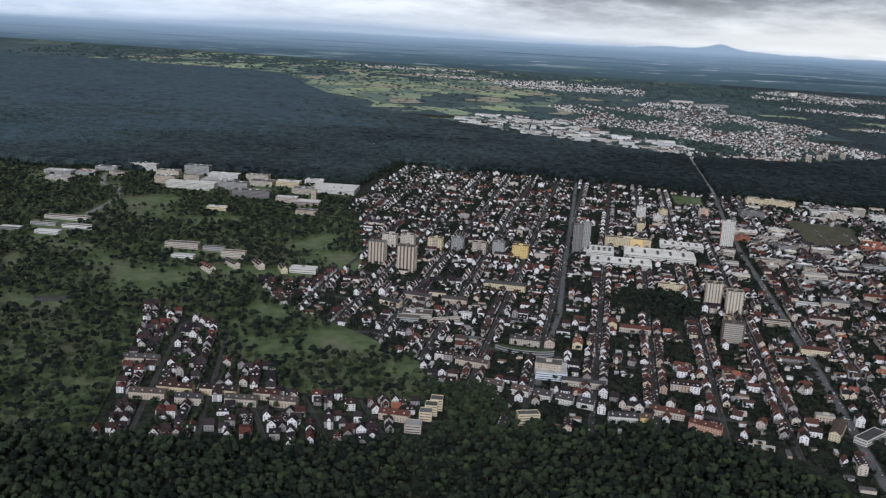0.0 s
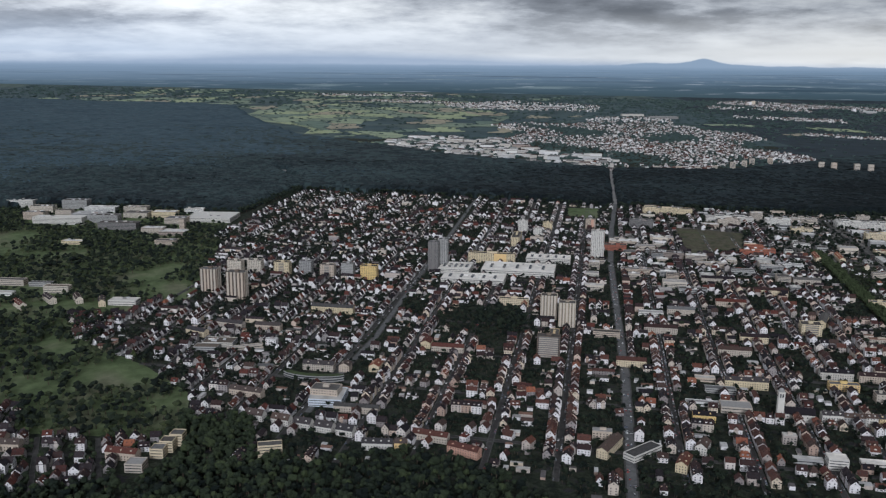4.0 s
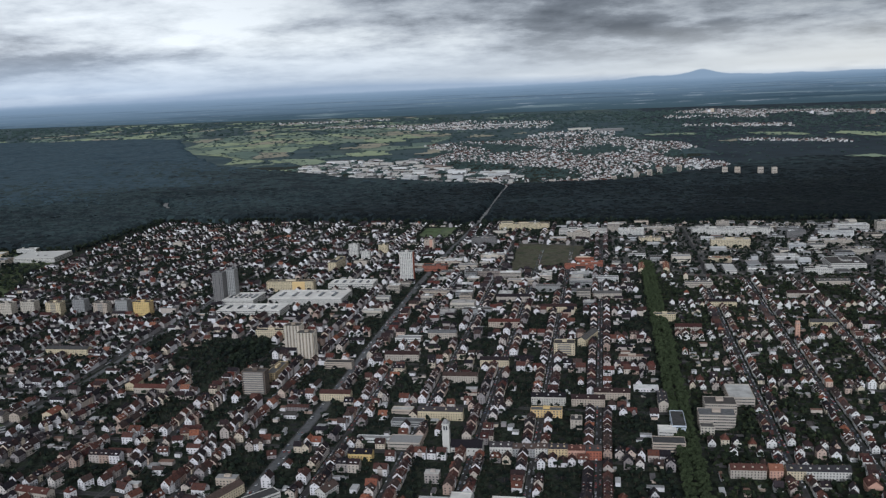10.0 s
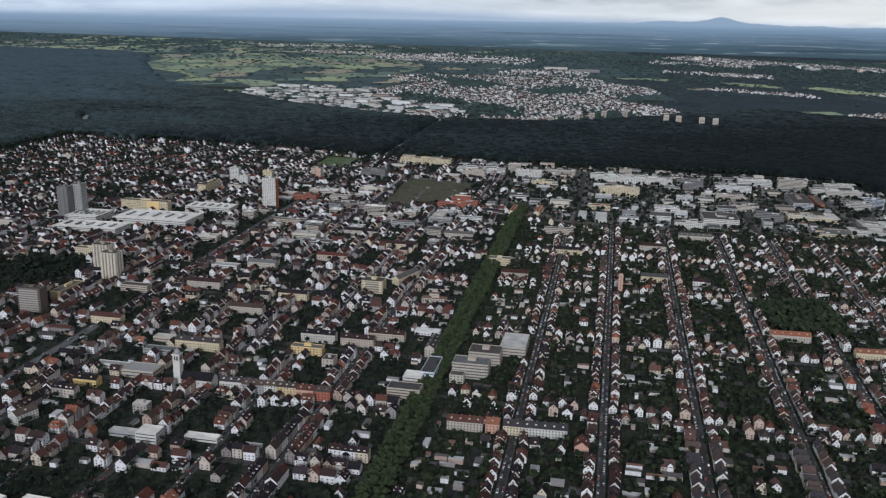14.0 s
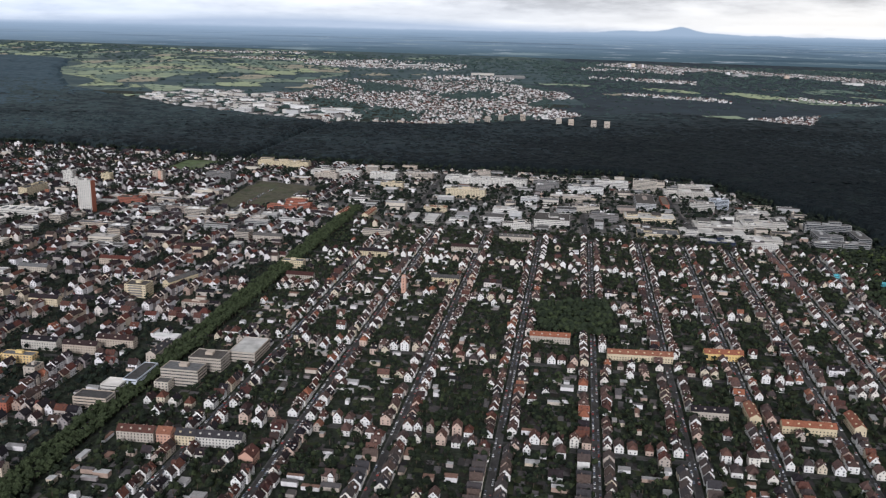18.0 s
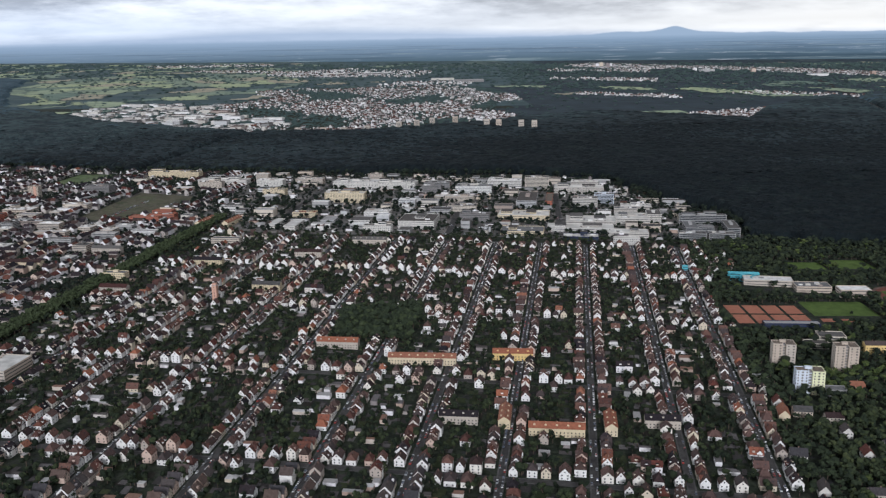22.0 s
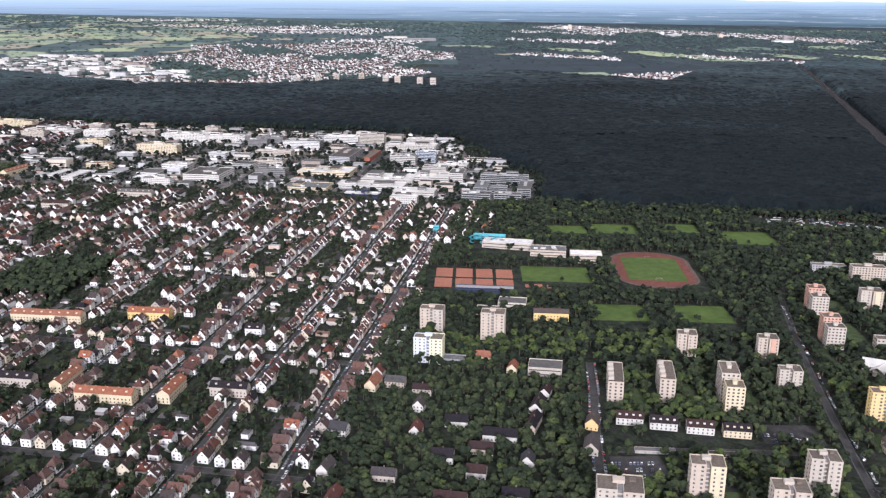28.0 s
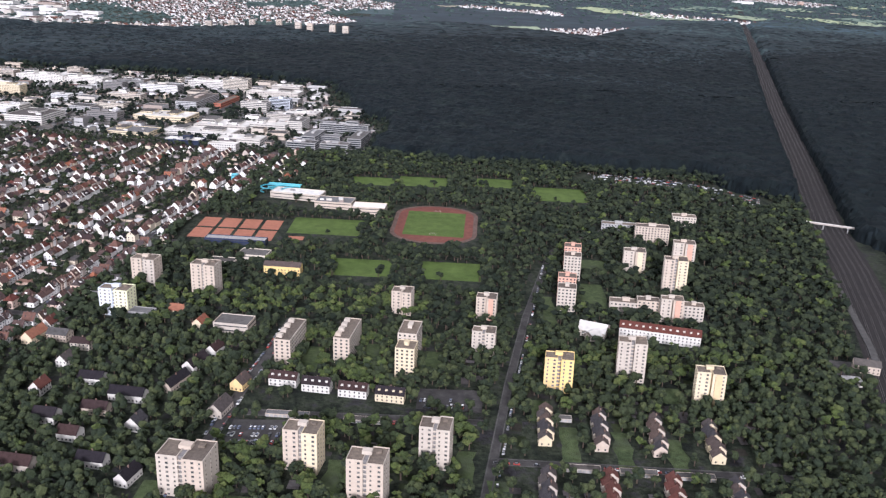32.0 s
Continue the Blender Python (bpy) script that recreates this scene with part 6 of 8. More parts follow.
for _ in range(900):
    u, q = cr.uniform(-60, 330), cr.uniform(720, 1230)
    x, y = P(u, q)
    w, d, h = cr.uniform(18, 46), cr.uniform(14, 26), cr.choice((5, 7, 9, 11, 14))
    if shops < 34 and is_free(x, y, w + 3, d + 3, GRID) and not (846 < x < 1050 and 1890 < y < 2190) and abs(u) > 24:
        shops += 1
        claim(x, y, w, d, GRID, 1)
        t = thing("shop_block", "flat-roofed shop and office block with window bands", "building", x, y, GRID, "shop blocks of the centre")
        part("wall", shell(w, d, h, cr.choice((M_WHITE, M_GREY, M_HALL, M_BEIGE, M_DARKGREY))), t)
        part("roof", solid("roof", cr.choice((M_FLATROOF, M_DECK, M_PALEROOF)), (-w / 2 + 0.4, -d / 2 + 0.4, -0.5, w / 2 - 0.4, d / 2 - 0.4, h), (-w * 0.2, -d * 0.1, h, w * 0.1, d * 0.25, h + 2.2)), t)
        bands = [(-w / 2 + 0.6, -d / 2 - 0.05, 2.8 * k + 1.0, w / 2 - 0.6, -d / 2 + 0.06, 2.8 * k + 2.2) for k in range(int(h / 2.8))]
        bands += [(w / 2 - 0.06, -d / 2 + 0.6, 2.8 * k + 1.0, w / 2 + 0.05, d / 2 - 0.6, 2.8 * k + 2.2) for k in range(int(h / 2.8))]
        part("glazing", solid("glazing", M_GLASS, *bands), t)
claim_poly([(515, 795), (780, 798), (775, 826), (610, 836), (520, 856)], 2)
# curved grey block open towards the town
arc = thing("curved_block", "curved grey office block with window bands and green roof", "office", 135, 1128, GRID)
claim(135, 1118, 92, 26, GRID, 2)
ring = {m: Soup([m]) for m in (M_GREY, M_GLASS, M_LAWN)}
for lo, hi, m, q in ((-1, 1, M_GREY, 0.0), (1, 2.6, M_GLASS, 0.25), (2.6, 4.2, M_GREY, 0.0), (4.2, 5.8, M_GLASS, 0.25), (5.8, 7, M_GREY, 0.0), (7, 7.3, M_LAWN, 0.4)):
    vs, fs = [], []
    for k in range(25):
        a = math.pi * (1.12 + 0.76 * k / 24)
        for rx, ry in ((44 - q, 20 - q), (33 + q, 10 + q)):
            for zz in (lo, hi):
                vs.append((math.cos(a) * rx, math.sin(a) * ry, zz))
        if k:
            b = 4 * k
            fs += [(b - 4, b, b + 1, b - 3), (b - 2, b - 1, b + 3, b + 2), (b - 3, b + 1, b + 3, b - 1), (b - 4, b - 2, b + 2, b)]
    fs += [(0, 1, 3, 2), (96, 98, 99, 97)]
    ring[m].add(vs, fs, m)
part("wall", ring[M_GREY].mesh("wall"), arc)
part("window_band", ring[M_GLASS].mesh("window_band"), arc)
part("roof", ring[M_LAWN].mesh("roof"), arc)

# works and offices along the wood
for x, y, w, d, h, wall, roof, strips in (
        (1973, 1656, 46, 22, 14, M_GREY, M_FLATROOF, 1.15), (2024, 1655, 44, 22, 13, M_GREY, M_FLATROOF, 1.15), (2032, 1778, 84, 15, 19, M_GREY, M_FLATROOF, 1.15), (1982, 1686, 22, 60, 17, M_GREY, M_FLATROOF, 1.15), (2054, 1682, 22, 70, 16, M_GREY, M_FLATROOF, 1.15), (2010, 1715, 40, 18, 12, M_GREY, M_FLATROOF, 1.15),
        (1797, 1738, 118, 42, 7, M_WORKS, M_WORKSROOF, True), (1826, 1783, 92, 56, 9, M_WORKS, M_WORKSROOF, True), (1904, 1786, 62, 54, 13, M_WORKS, M_WORKSROOF, True), (1948, 1800, 26, 46, 17, M_WORKS, M_FLATROOF, True), (1856, 1642, 44, 16, 11, M_WORKS, M_WORKSROOF, False), (1872, 1694, 70, 34, 8, M_WORKS, M_WORKSROOF, True),
        (1786, 1680, 60, 26, 6, M_SOLAR, M_WORKSROOF, True), (1710, 1849, 98, 54, 8, M_CREAM, M_WORKSROOF, True), (1690, 1722, 76, 46, 7, M_CREAM, M_FLATROOF, True), (1731, 1955, 40, 108, 15, M_HALL, M_FLATROOF, 0.7), (1782, 1985, 14, 96, 8, M_BRICK, M_BROWNROOF, True), (1785, 2165, 54, 24, 27, M_BEIGE, M_FLATROOF, 0.7),
        (1853, 1966, 50, 24, 17, M_WORKS, M_FLATROOF, 0.7), (1898, 1992, 40, 18, 20, M_BLUE, M_FLATROOF, 1.0), (1868, 2105, 108, 40, 13, M_WORKS, M_WORKSROOF, False), (1890, 2150, 60, 26, 19, M_WORKS, M_WORKSROOF, True), (1945, 1915, 60, 34, 9, M_WORKS, M_WORKSROOF, True), (1716, 2205, 78, 30, 14, M_WORKS, M_PALEROOF, True), (1650, 2170, 70, 20, 9, M_WORKS, M_WORKSROOF, True), (1912, 1868, 44, 22, 15, M_WORKS, M_FLATROOF, True),
        (1375, 2198, 105, 40, 16, M_BRIGHT, M_DECK, False), (1466, 2184, 91, 40, 15, M_BRIGHT, M_DECK, False), (1360, 2040, 85, 24, 20, M_CREAM, M_DECK, False), (1275, 1790, 22, 60, 7, M_BRIGHT, M_DECK, True), (1240, 1800, 16, 60, 7, M_BRIGHT, M_DECK, True),
        (1505, 1785, 66, 70, 14, M_BRIGHT, M_FLATROOF, True), (1435, 1757, 52, 16, 13, M_BRIGHT, M_FLATROOF, False),                 (1638, 2125, 80, 34, 16, M_HALL, M_FLATROOF, True),
        (1546, 2128, 42, 22, 18, M_DARKGREY, M_FLATROOF, True), (1178, 2225, 62, 24, 18, M_BRIGHT, M_PALEROOF, False), (1263, 2268, 66, 24, 12, M_WHITE, M_PALEROOF, True), (1064, 2256, 118, 30, 14, M_BRIGHT, M_PALEROOF, True), (1046, 2210, 55, 20, 18, M_WHITE, M_FLATROOF, False),
        (810, 2160, 58, 30, 20, M_DARKGREY, M_FLATROOF, True), (819, 2000, 52, 24, 11, M_WHITE, M_PALEROOF, True), (787, 1840, 70, 22, 12, M_HALL, M_FLATROOF, True), (928, 2356, 130, 24, 18, M_CREAM, M_FLATROOF, False), (1599, 1930, 56, 30, 12, M_BEIGE, M_FLATROOF, True),
        (1490, 1990, 34, 20, 14, M_HALL, M_PALEROOF, True), (1616, 1838, 56, 24, 14, M_DARKGREY, M_FLATROOF, True), (1290, 1900, 46, 20, 9, M_CREAM, M_REDROOF, True), (1555, 1905, 40, 30, 10, M_HALL, M_FLATROOF, True), (1430, 1900, 50, 34, 8, M_HALL, M_PALEROOF, True),
        (1400, 1830, 40, 40, 7, M_HALL, M_FLATROOF, True), (1340, 1840, 26, 44, 6, M_HALL, M_PALEROOF, True), (1330, 2110, 30, 20, 12, M_HALL, M_PALEROOF, True), (1600, 2030, 60, 24, 12, M_WHITE, M_PALEROOF, True),                 (1150, 2300, 30, 20, 20, M_WHITE, M_PALEROOF, True), (1420, 2270, 30, 16, 22, M_WHITE, M_FLATROOF, True), (990, 2180, 40, 24, 10, M_WHITE, M_PALEROOF, True), (1200, 2130, 50, 22, 13, M_CREAM, M_FLATROOF, False), (1560, 2200, 60, 30, 12, M_HALL, M_FLATROOF, True),
        (720, 1960, 60, 30, 10, M_WHITE, M_PALEROOF, True), (690, 1905, 50, 24, 12, M_BRICK, M_FLATROOF, True), (760, 1910, 40, 22, 10, M_WHITE, M_PALEROOF, True)):
    dark = wall in (M_GREY, M_DARKGREY)
    t = block("office_block" if h > 15 else "works_hall", ("dark grey banded office block at the wood's edge" if dark else "pale office block with flat roof") if h > 15 else "low pale works hall with flat roof", "office" if h > 15 else "hall", x, y, w, d, h, wall, roof=roof, strips=strips, lift=h > 12, group="works district")
    if w > 44:
        rr = random.Random(int(x * 3 + y))
        for k in range(2 if w > 80 else 1):
            uw, ud, uh = w * rr.uniform(0.16, 0.3), d * rr.uniform(0.4, 0.7), rr.choice((3.2, 4.0, 6.4))
            ux = (rr.uniform(-0.3, 0.3) if w <= 80 else (-0.28, 0.22)[k] + rr.uniform(-0.08, 0.08)) * w
            up_storey = part("upper_storey", solid("upper_storey", wall, (ux - uw / 2, -ud * 0.3, h - 0.1, ux + uw / 2, ud * 0.7 - 1, h + uh)), t)
            part("window_band", solid("window_band", M_GLASS, (ux - uw / 2 + 0.6, -ud * 0.3 - 0.06, h + uh * 0.4, ux + uw / 2 - 0.6, -ud * 0.3 + 0.05, h + uh * 0.72)), up_storey)
            part("roof_edge", solid("roof_edge", M_FLATROOF, (ux - uw / 2 - 0.3, -ud * 0.3 - 0.3, h + uh, ux + uw / 2 + 0.3, ud * 0.7 - 0.7, h + uh + 0.35)), up_storey)
        for k in range(4):
            px, py, pw = rr.uniform(-0.44, 0.44) * w, rr.uniform(-0.38, 0.4) * d, rr.uniform(0.8, 2.2)
            part("roof_vent", solid("roof_vent", M_STEEL, (px - pw, py - 0.8, h - 0.1, px + pw, py + 0.8, h + rr.uniform(1.0, 1.9))), t)
for k, (x, y) in enumerate(((990, 1880), (1018, 1902), (1010, 1935))):
    block("school", "red-roofed low school wing on an open site", "school", x, y, 60 - 10 * k, 18, 9, M_BRICK, roof=M_REDROOF, lift=False, strips=True)

# western works district and farm sheds
for x, y, w, d, h, wall, roof in ((-923, 2095, 60, 30, 9, M_WHITE, M_PALEROOF), (-893, 2190, 50, 30, 10, M_HALL, M_REDROOF), (-790, 2310, 80, 30, 18, M_BRIGHT, M_BRIGHT), (-600, 2095, 120, 30, 16, M_BRIGHT, M_BRIGHT), (-553, 2160, 80, 40, 14, M_HALL, M_PALEROOF), (-447, 2190, 60, 40, 12, M_BEIGE, M_FLATROOF),
                                  (-258, 2150, 110, 90, 10, M_BRIGHT, M_BRIGHT), (-440, 2040, 90, 30, 16, M_DARKGREY, M_FLATROOF), (-330, 2120, 50, 40, 13, M_WHITE, M_FLATROOF), (-678, 2145, 50, 30, 18, M_WHITE, M_FLATROOF), (-300, 1990, 60, 36, 8, M_HALL, M_PALEROOF), (-285, 1890, 46, 24, 9, M_WHITE, M_FLATROOF), (-290, 2040, 12, 14, 28, M_WHITE, M_FLATROOF),
                                  (-738, 1705, 90, 16, 7, M_HALL, M_BROWNROOF), (-725, 1585, 46, 16, 6, M_HALL, M_PALEROOF), (-690, 1640, 60, 14, 6, M_HALL, M_BROWNROOF), (-460, 1545, 62, 16, 10, M_WHITE, M_FLATROOF), (-440, 1480, 40, 14, 5, M_HALL, M_PALEROOF), (-400, 1540, 40, 12, 7, M_GREY, M_FLATROOF), (-220, 1432, 46, 22, 8, M_BRIGHT, M_BRIGHT), (-800, 1600, 40, 14, 6, M_HALL, M_PALEROOF), (-480, 1880, 46, 20, 7, M_CREAM, M_PALEROOF),
                                  (-11, 856, 18, 16, 9, M_WHITE, M_SHED), (2, 888, 14, 14, 10, M_CREAM, M_FLATROOF), (8, 902, 14, 14, 12, M_CREAM, M_FLATROOF), (14, 917, 14, 14, 13, M_CREAM, M_FLATROOF), (-640, 2300, 66, 30, 22, M_GREY, M_FLATROOF), (-700, 2240, 60, 24, 16, M_BEIGE, M_FLATROOF), (-500, 2120, 70, 26, 18, M_GREY, M_FLATROOF), (-380, 2200, 60, 30, 14, M_CREAM, M_PALEROOF), (-560, 2260, 80, 30, 12, M_HALL, M_PALEROOF), (-870, 2270, 60, 26, 10, M_HALL, M_FLATROOF), (-960, 2180, 70, 30, 9, M_HALL, M_PALEROOF), (-820, 2210, 40, 20, 9, M_WHITE, M_FLATROOF), (-350, 2010, 50, 24, 12, M_WHITE, M_PALEROOF), (-620, 2180, 40, 20, 18, M_WHITE, M_FLATROOF), (-470, 2260, 60, 24, 15, M_BEIGE, M_FLATROOF), (-320, 2260, 50, 24, 12, M_HALL, M_PALEROOF), (-760, 1650, 50, 14, 6, M_HALL, M_BROWNROOF), (-355, 1500, 44, 14, 12, M_BEIGE, M_BROWNROOF)):
    claim(x, y - 20, w + 6, 34, -4)
    block("works_hall" if h < 15 else "office_block", "pale flat-roofed hall among meadows" if h < 15 else "white office block at the edge of the forest", "hall" if h < 15 else "office", x, y, w, d, h, wall, roof=roof, strips=True, lift=False, deg=-4, group="western works")

# railway station and footbridge
fb = thing("footbridge", "white steel footbridge over the railway", "bridge", 2664, 1328, -27)
part("deck", solid("deck", M_HALL, (-42, -1.6, 6.4, 42, 1.6, 6.9)), fb)
part("parapet", solid("parapet", M_HALL, (-42, -1.6, 6.9, 42, -1.45, 8.1)), fb)
part("parapet", solid("parapet", M_HALL, (-42, 1.45, 6.9, 42, 1.6, 8.1)), fb)
for q in (-40, -14, 14, 40):
    part("pier", solid("pier", M_GREY, (q - 0.6, -1.3, -2.5, q + 0.6, 1.3, 6.4)), fb)
long_house("station_building", "white station building with pitched roof by the tracks", "station", 2506, 952, 10, 20, 7, 3.5, M_WHITE, M_FLATROOF, 70)
block("station_shed", "pale low station annexe", "shed", 2482, 925, 14, 10, 4, M_HALL, roof=M_PALEROOF, lift=False, deg=-10)
patch("station_yard", [(2474, 944), (2494, 944), (2502, 968), (2483, 972)], 0.14, M_PAVING, "pale gravel station forecourt", "yard", wobble=0)
ribbon("platform", [(2520, 958), (2534, 996), (2588, 1186)], 6, 0.75, M_PAVING, "pale concrete station platform", "platform")
patch("car_park", [(2137, 880), (2184, 876), (2188, 908), (2140, 910)], 0.12, M_ASPHALT, "asphalt car park between tower blocks", "car park", wobble=0)
patch("car_park_2", [(2010, 825), (2050, 830), (2050, 862), (2012, 862)], 0.12, M_ASPHALT, "asphalt car park with sheds", "car park", wobble=0)
# belt of trees between the house rows and the works, and tree-lined yards
for s in (1047, 1055, 1063):
    for u in range(490, 1290, 8):
        i, j = [int((a - b) / CELL) for a, b in zip(P(u, s), (X0, Y0))]
        if not TAKEN[i, j]:
            claim(*P(u, s), 5, 5, GRID, 0, 2)
for x, y, w, d in ((1320, 1960, 130, 34), (1500, 2060, 150, 30), (1090, 2150, 110, 50), (1660, 1990, 70, 40), (1830, 1880, 40, 60), (1230, 2040, 60, 60), (940, 2260, 160, 40), (1060, 1960, 90, 80), (1750, 2060, 60, 60), (1430, 2110, 90, 24)):
    if is_free(x, y, w * 0.5, d * 0.5, GRID):
        claim(x, y, w, d, GRID, 0, 2)
# smaller halls filling the works yards
wr = random.Random(4)
made = 0
for _ in range(3000):
    x, y = wr.uniform(800, 2080), wr.uniform(1680, 2440)
    w, d = wr.uniform(14, 46), wr.uniform(12, 30)
    if made < 64 and inside(x, y, INDUSTRY) and is_free(x, y, w + 5, d + 5, GRID) and not (836 < x < 985 and y < 2180):
        made += 1
        claim(x, y, w, d, GRID, 2)
        h = wr.choice((5, 6, 7, 8, 10, 13))
        wall = wr.choice((M_HALL, M_WHITE, M_HALL, M_BEIGE, M_GREY))
        t = thing("workshop", "small pale flat-roofed workshop in a paved yard", "workshop", x, y, GRID, "workshops")
        part("wall", shell(w, d, h, wall), t)
        part("roof", solid("roof", wr.choice((M_PALEROOF, M_FLATROOF, M_SHED, M_FLATROOF)), (-w / 2 + 0.4, -d / 2 + 0.4, -0.5, w / 2 - 0.4, d / 2 - 0.4, h)), t)
        part("window_band", solid("window_band", M_GLASS, (-w / 2 + 1, -d / 2 - 0.06, h * 0.45, w / 2 - 1, -d / 2 + 0.06, h * 0.45 + 1.4)), t)
claim_poly([(290, 1395), (385, 1472), (457, 1400), (430, 1300), (360, 1280)], 2)
claim_poly([(1403, 1318), (1504, 1332), (1486, 1200), (1400, 1215)], 2)

# ---- houses ----
rng = random.Random(11)
for s in range(-140, 1170, 8):
    claim(*P(430, s), 27, 8, GRID)
HOUSE_MATS = [M_VILLA, M_DULLWALL, M_FARWALL, M_TILE, M_WALL, M_ROOF, M_GLASS, M_CHIMNEY, M_FLATROOF, M_SHED, M_REDROOF, M_OLDROOF, M_WHITE, M_PALEROOF, M_HALL, M_SLATE, M_WORKS, M_WORKSROOF]


def house_into(s, x, y, deg, w, l, h, rise, roofm=None, windows=2, chimney=True, hip=0.0, wall=None, dormer=False, cross=0):
    """One house, ridge along its length l, into a joined mesh; hip: how far the ridge ends draw in."""
    z = G(x, y)
    roofm, wall = roofm or M_ROOF, wall or M_WALL
    k, o, th = rise / (w / 2), 0.45, 0.3
    a, e = w / 2 + o, h - o * k
    b = l / 2 + o
    if hip:
        s.add(turn(boxv(-w / 2, -l / 2, -1.2, w / 2, l / 2, h), x, y, z, deg), BOXF[2:], wall)
        r = max(0.3, b - hip)
        v = [(-a, -b, e), (a, -b, e), (a, b, e), (-a, b, e), (0, -r, h + rise), (0, r, h + rise)]
        s.add(turn(v, x, y, z, deg), [(0, 1, 4), (1, 2, 5, 4), (2, 3, 5), (3, 0, 4, 5), (0, 3, 2, 1)], roofm)
    else:
        v, f = gable_walls(w, l, h, rise)
        s.add(turn(v, x, y, z, deg), f, wall)
        v = [(-a, -b, e), (0, -b, h + rise), (a, -b, e), (a, -b, e + th), (0, -b, h + rise + th), (-a, -b, e + th)]
        v += [(p, -q, r) for p, q, r in v]
        s.add(turn(v, x, y, z, deg), [(0, 1, 4, 5), (1, 2, 3, 4), (7, 6, 11, 10), (8, 7, 10, 9), (5, 4, 10, 11), (4, 3, 9, 10), (2, 8, 9, 3), (6, 0, 5, 11)], roofm)
    if chimney:
        cy = rng.uniform(-l * 0.3, l * 0.3)
        s.add(turn(boxv(0.3, cy - 0.35, h + rise * 0.5, 1.0, cy + 0.35, h + rise + 0.9), x, y, z, deg), BOXF[1:], M_CHIMNEY)
    if cross and not hip:
        # a gabled bay rising through the eaves on one side
        cw, top, lowz = min(5.0, l * 0.42), h + rise * 0.82, h + rise * 0.22
        fx, bx = cross * (w / 2 + 0.25), cross * w * 0.06
        cy = rng.choice((0, 0, -0.2, 0.2)) * l
        front = [(fx, cy - cw / 2, -1), (fx, cy + cw / 2, -1), (fx, cy + cw / 2, lowz), (fx, cy, top), (fx, cy - cw / 2, lowz), (bx, cy + cw / 2, lowz), (bx, cy - cw / 2, lowz)]
        order = (lambda f: f) if cross > 0 else (lambda f: f[::-1])
        s.add(turn(front, x, y, z, deg), [order((0, 1, 2, 3, 4)), order((1, 5, 2)), order((0, 4, 6))], wall)
        fo = fx + cross * 0.3
        lid = [(fo, cy - cw / 2 - 0.3, lowz), (fo, cy, top + 0.25), (fo, cy + cw / 2 + 0.3, lowz), (bx, cy - cw / 2 - 0.3, lowz), (bx, cy, top + 0.25), (bx, cy + cw / 2 + 0.3, lowz)]
        s.add(turn(lid, x, y, z, deg), [order((0, 1, 4, 3)), order((1, 2, 5, 4))], roofm)
    if windows and not hip and not dormer:
        # roof lights lying in the slope
        for sx in (-1, 1):
            for q in (-0.28, 0.24):
                f0, f1, cy = 0.42, 0.56, q * l
                rl = [(sx * w / 2 * (1 - f), cy + e, h + rise * f + 0.42) for f, e in ((f0, -0.5), (f0, 0.5), (f1, 0.5), (f1, -0.5))]
                s.add(turn(rl, x, y, z, deg), [(0, 1, 2, 3) if sx > 0 else (3, 2, 1, 0)], M_GLASS)
    if dormer:
        for sx in (-1, 1):
            for q in ((-0.22, 0.22) if l > 11 else (0.0,)):
                s.add(turn(boxv(min(sx * w * 0.1, sx * w * 0.4), q * l - 1.1, h + rise * 0.12, max(sx * w * 0.1, sx * w * 0.4), q * l + 1.1, h + rise * 0.66), x, y, z, deg), BOXF[1:], wall)
                s.add(turn(boxv(min(sx * w * 0.06, sx * w * 0.43), q * l - 1.3, h + rise * 0.66, max(sx * w * 0.06, sx * w * 0.43), q * l + 1.3, h + rise * 0.72), x, y, z, deg), BOXF[1:], roofm)
    if windows:
        for fl in range(max(1, int(h / 2.7))):
            zz = 1.5 + 2.7 * fl
            for side, run, at, tz in faces_of(w, l):
                if windows < 2 and abs((deg + tz + 180) % 360 - 180) > 60:
                    continue
                n = max(1, int(run / 3.4))
                for i in range(n):
                    px, py = at((i + 0.5) * run / n - run / 2)
                    q = turn([(-0.6, -0.05, zz - 0.65), (0.6, -0.05, zz - 0.65), (0.6, -0.05, zz + 0.65), (-0.6, -0.05, zz + 0.65)], px, py, 0, tz)
                    s.add(turn(q, x, y, z, deg), [(0, 1, 2, 3)], M_GLASS)
        if not hip:
            sy = -1
            q = [(0.5 * sy, sy * (l / 2 + 0.05), h + rise * 0.2), (-0.5 * sy, sy * (l / 2 + 0.05), h + rise * 0.2), (-0.5 * sy, sy * (l / 2 + 0.05), h + rise * 0.2 + 1.2), (0.5 * sy, sy * (l / 2 + 0.05), h + rise * 0.2 + 1.2)]
            s.add(turn(q, x, y, z, deg), [(0, 1, 2, 3)], M_GLASS)


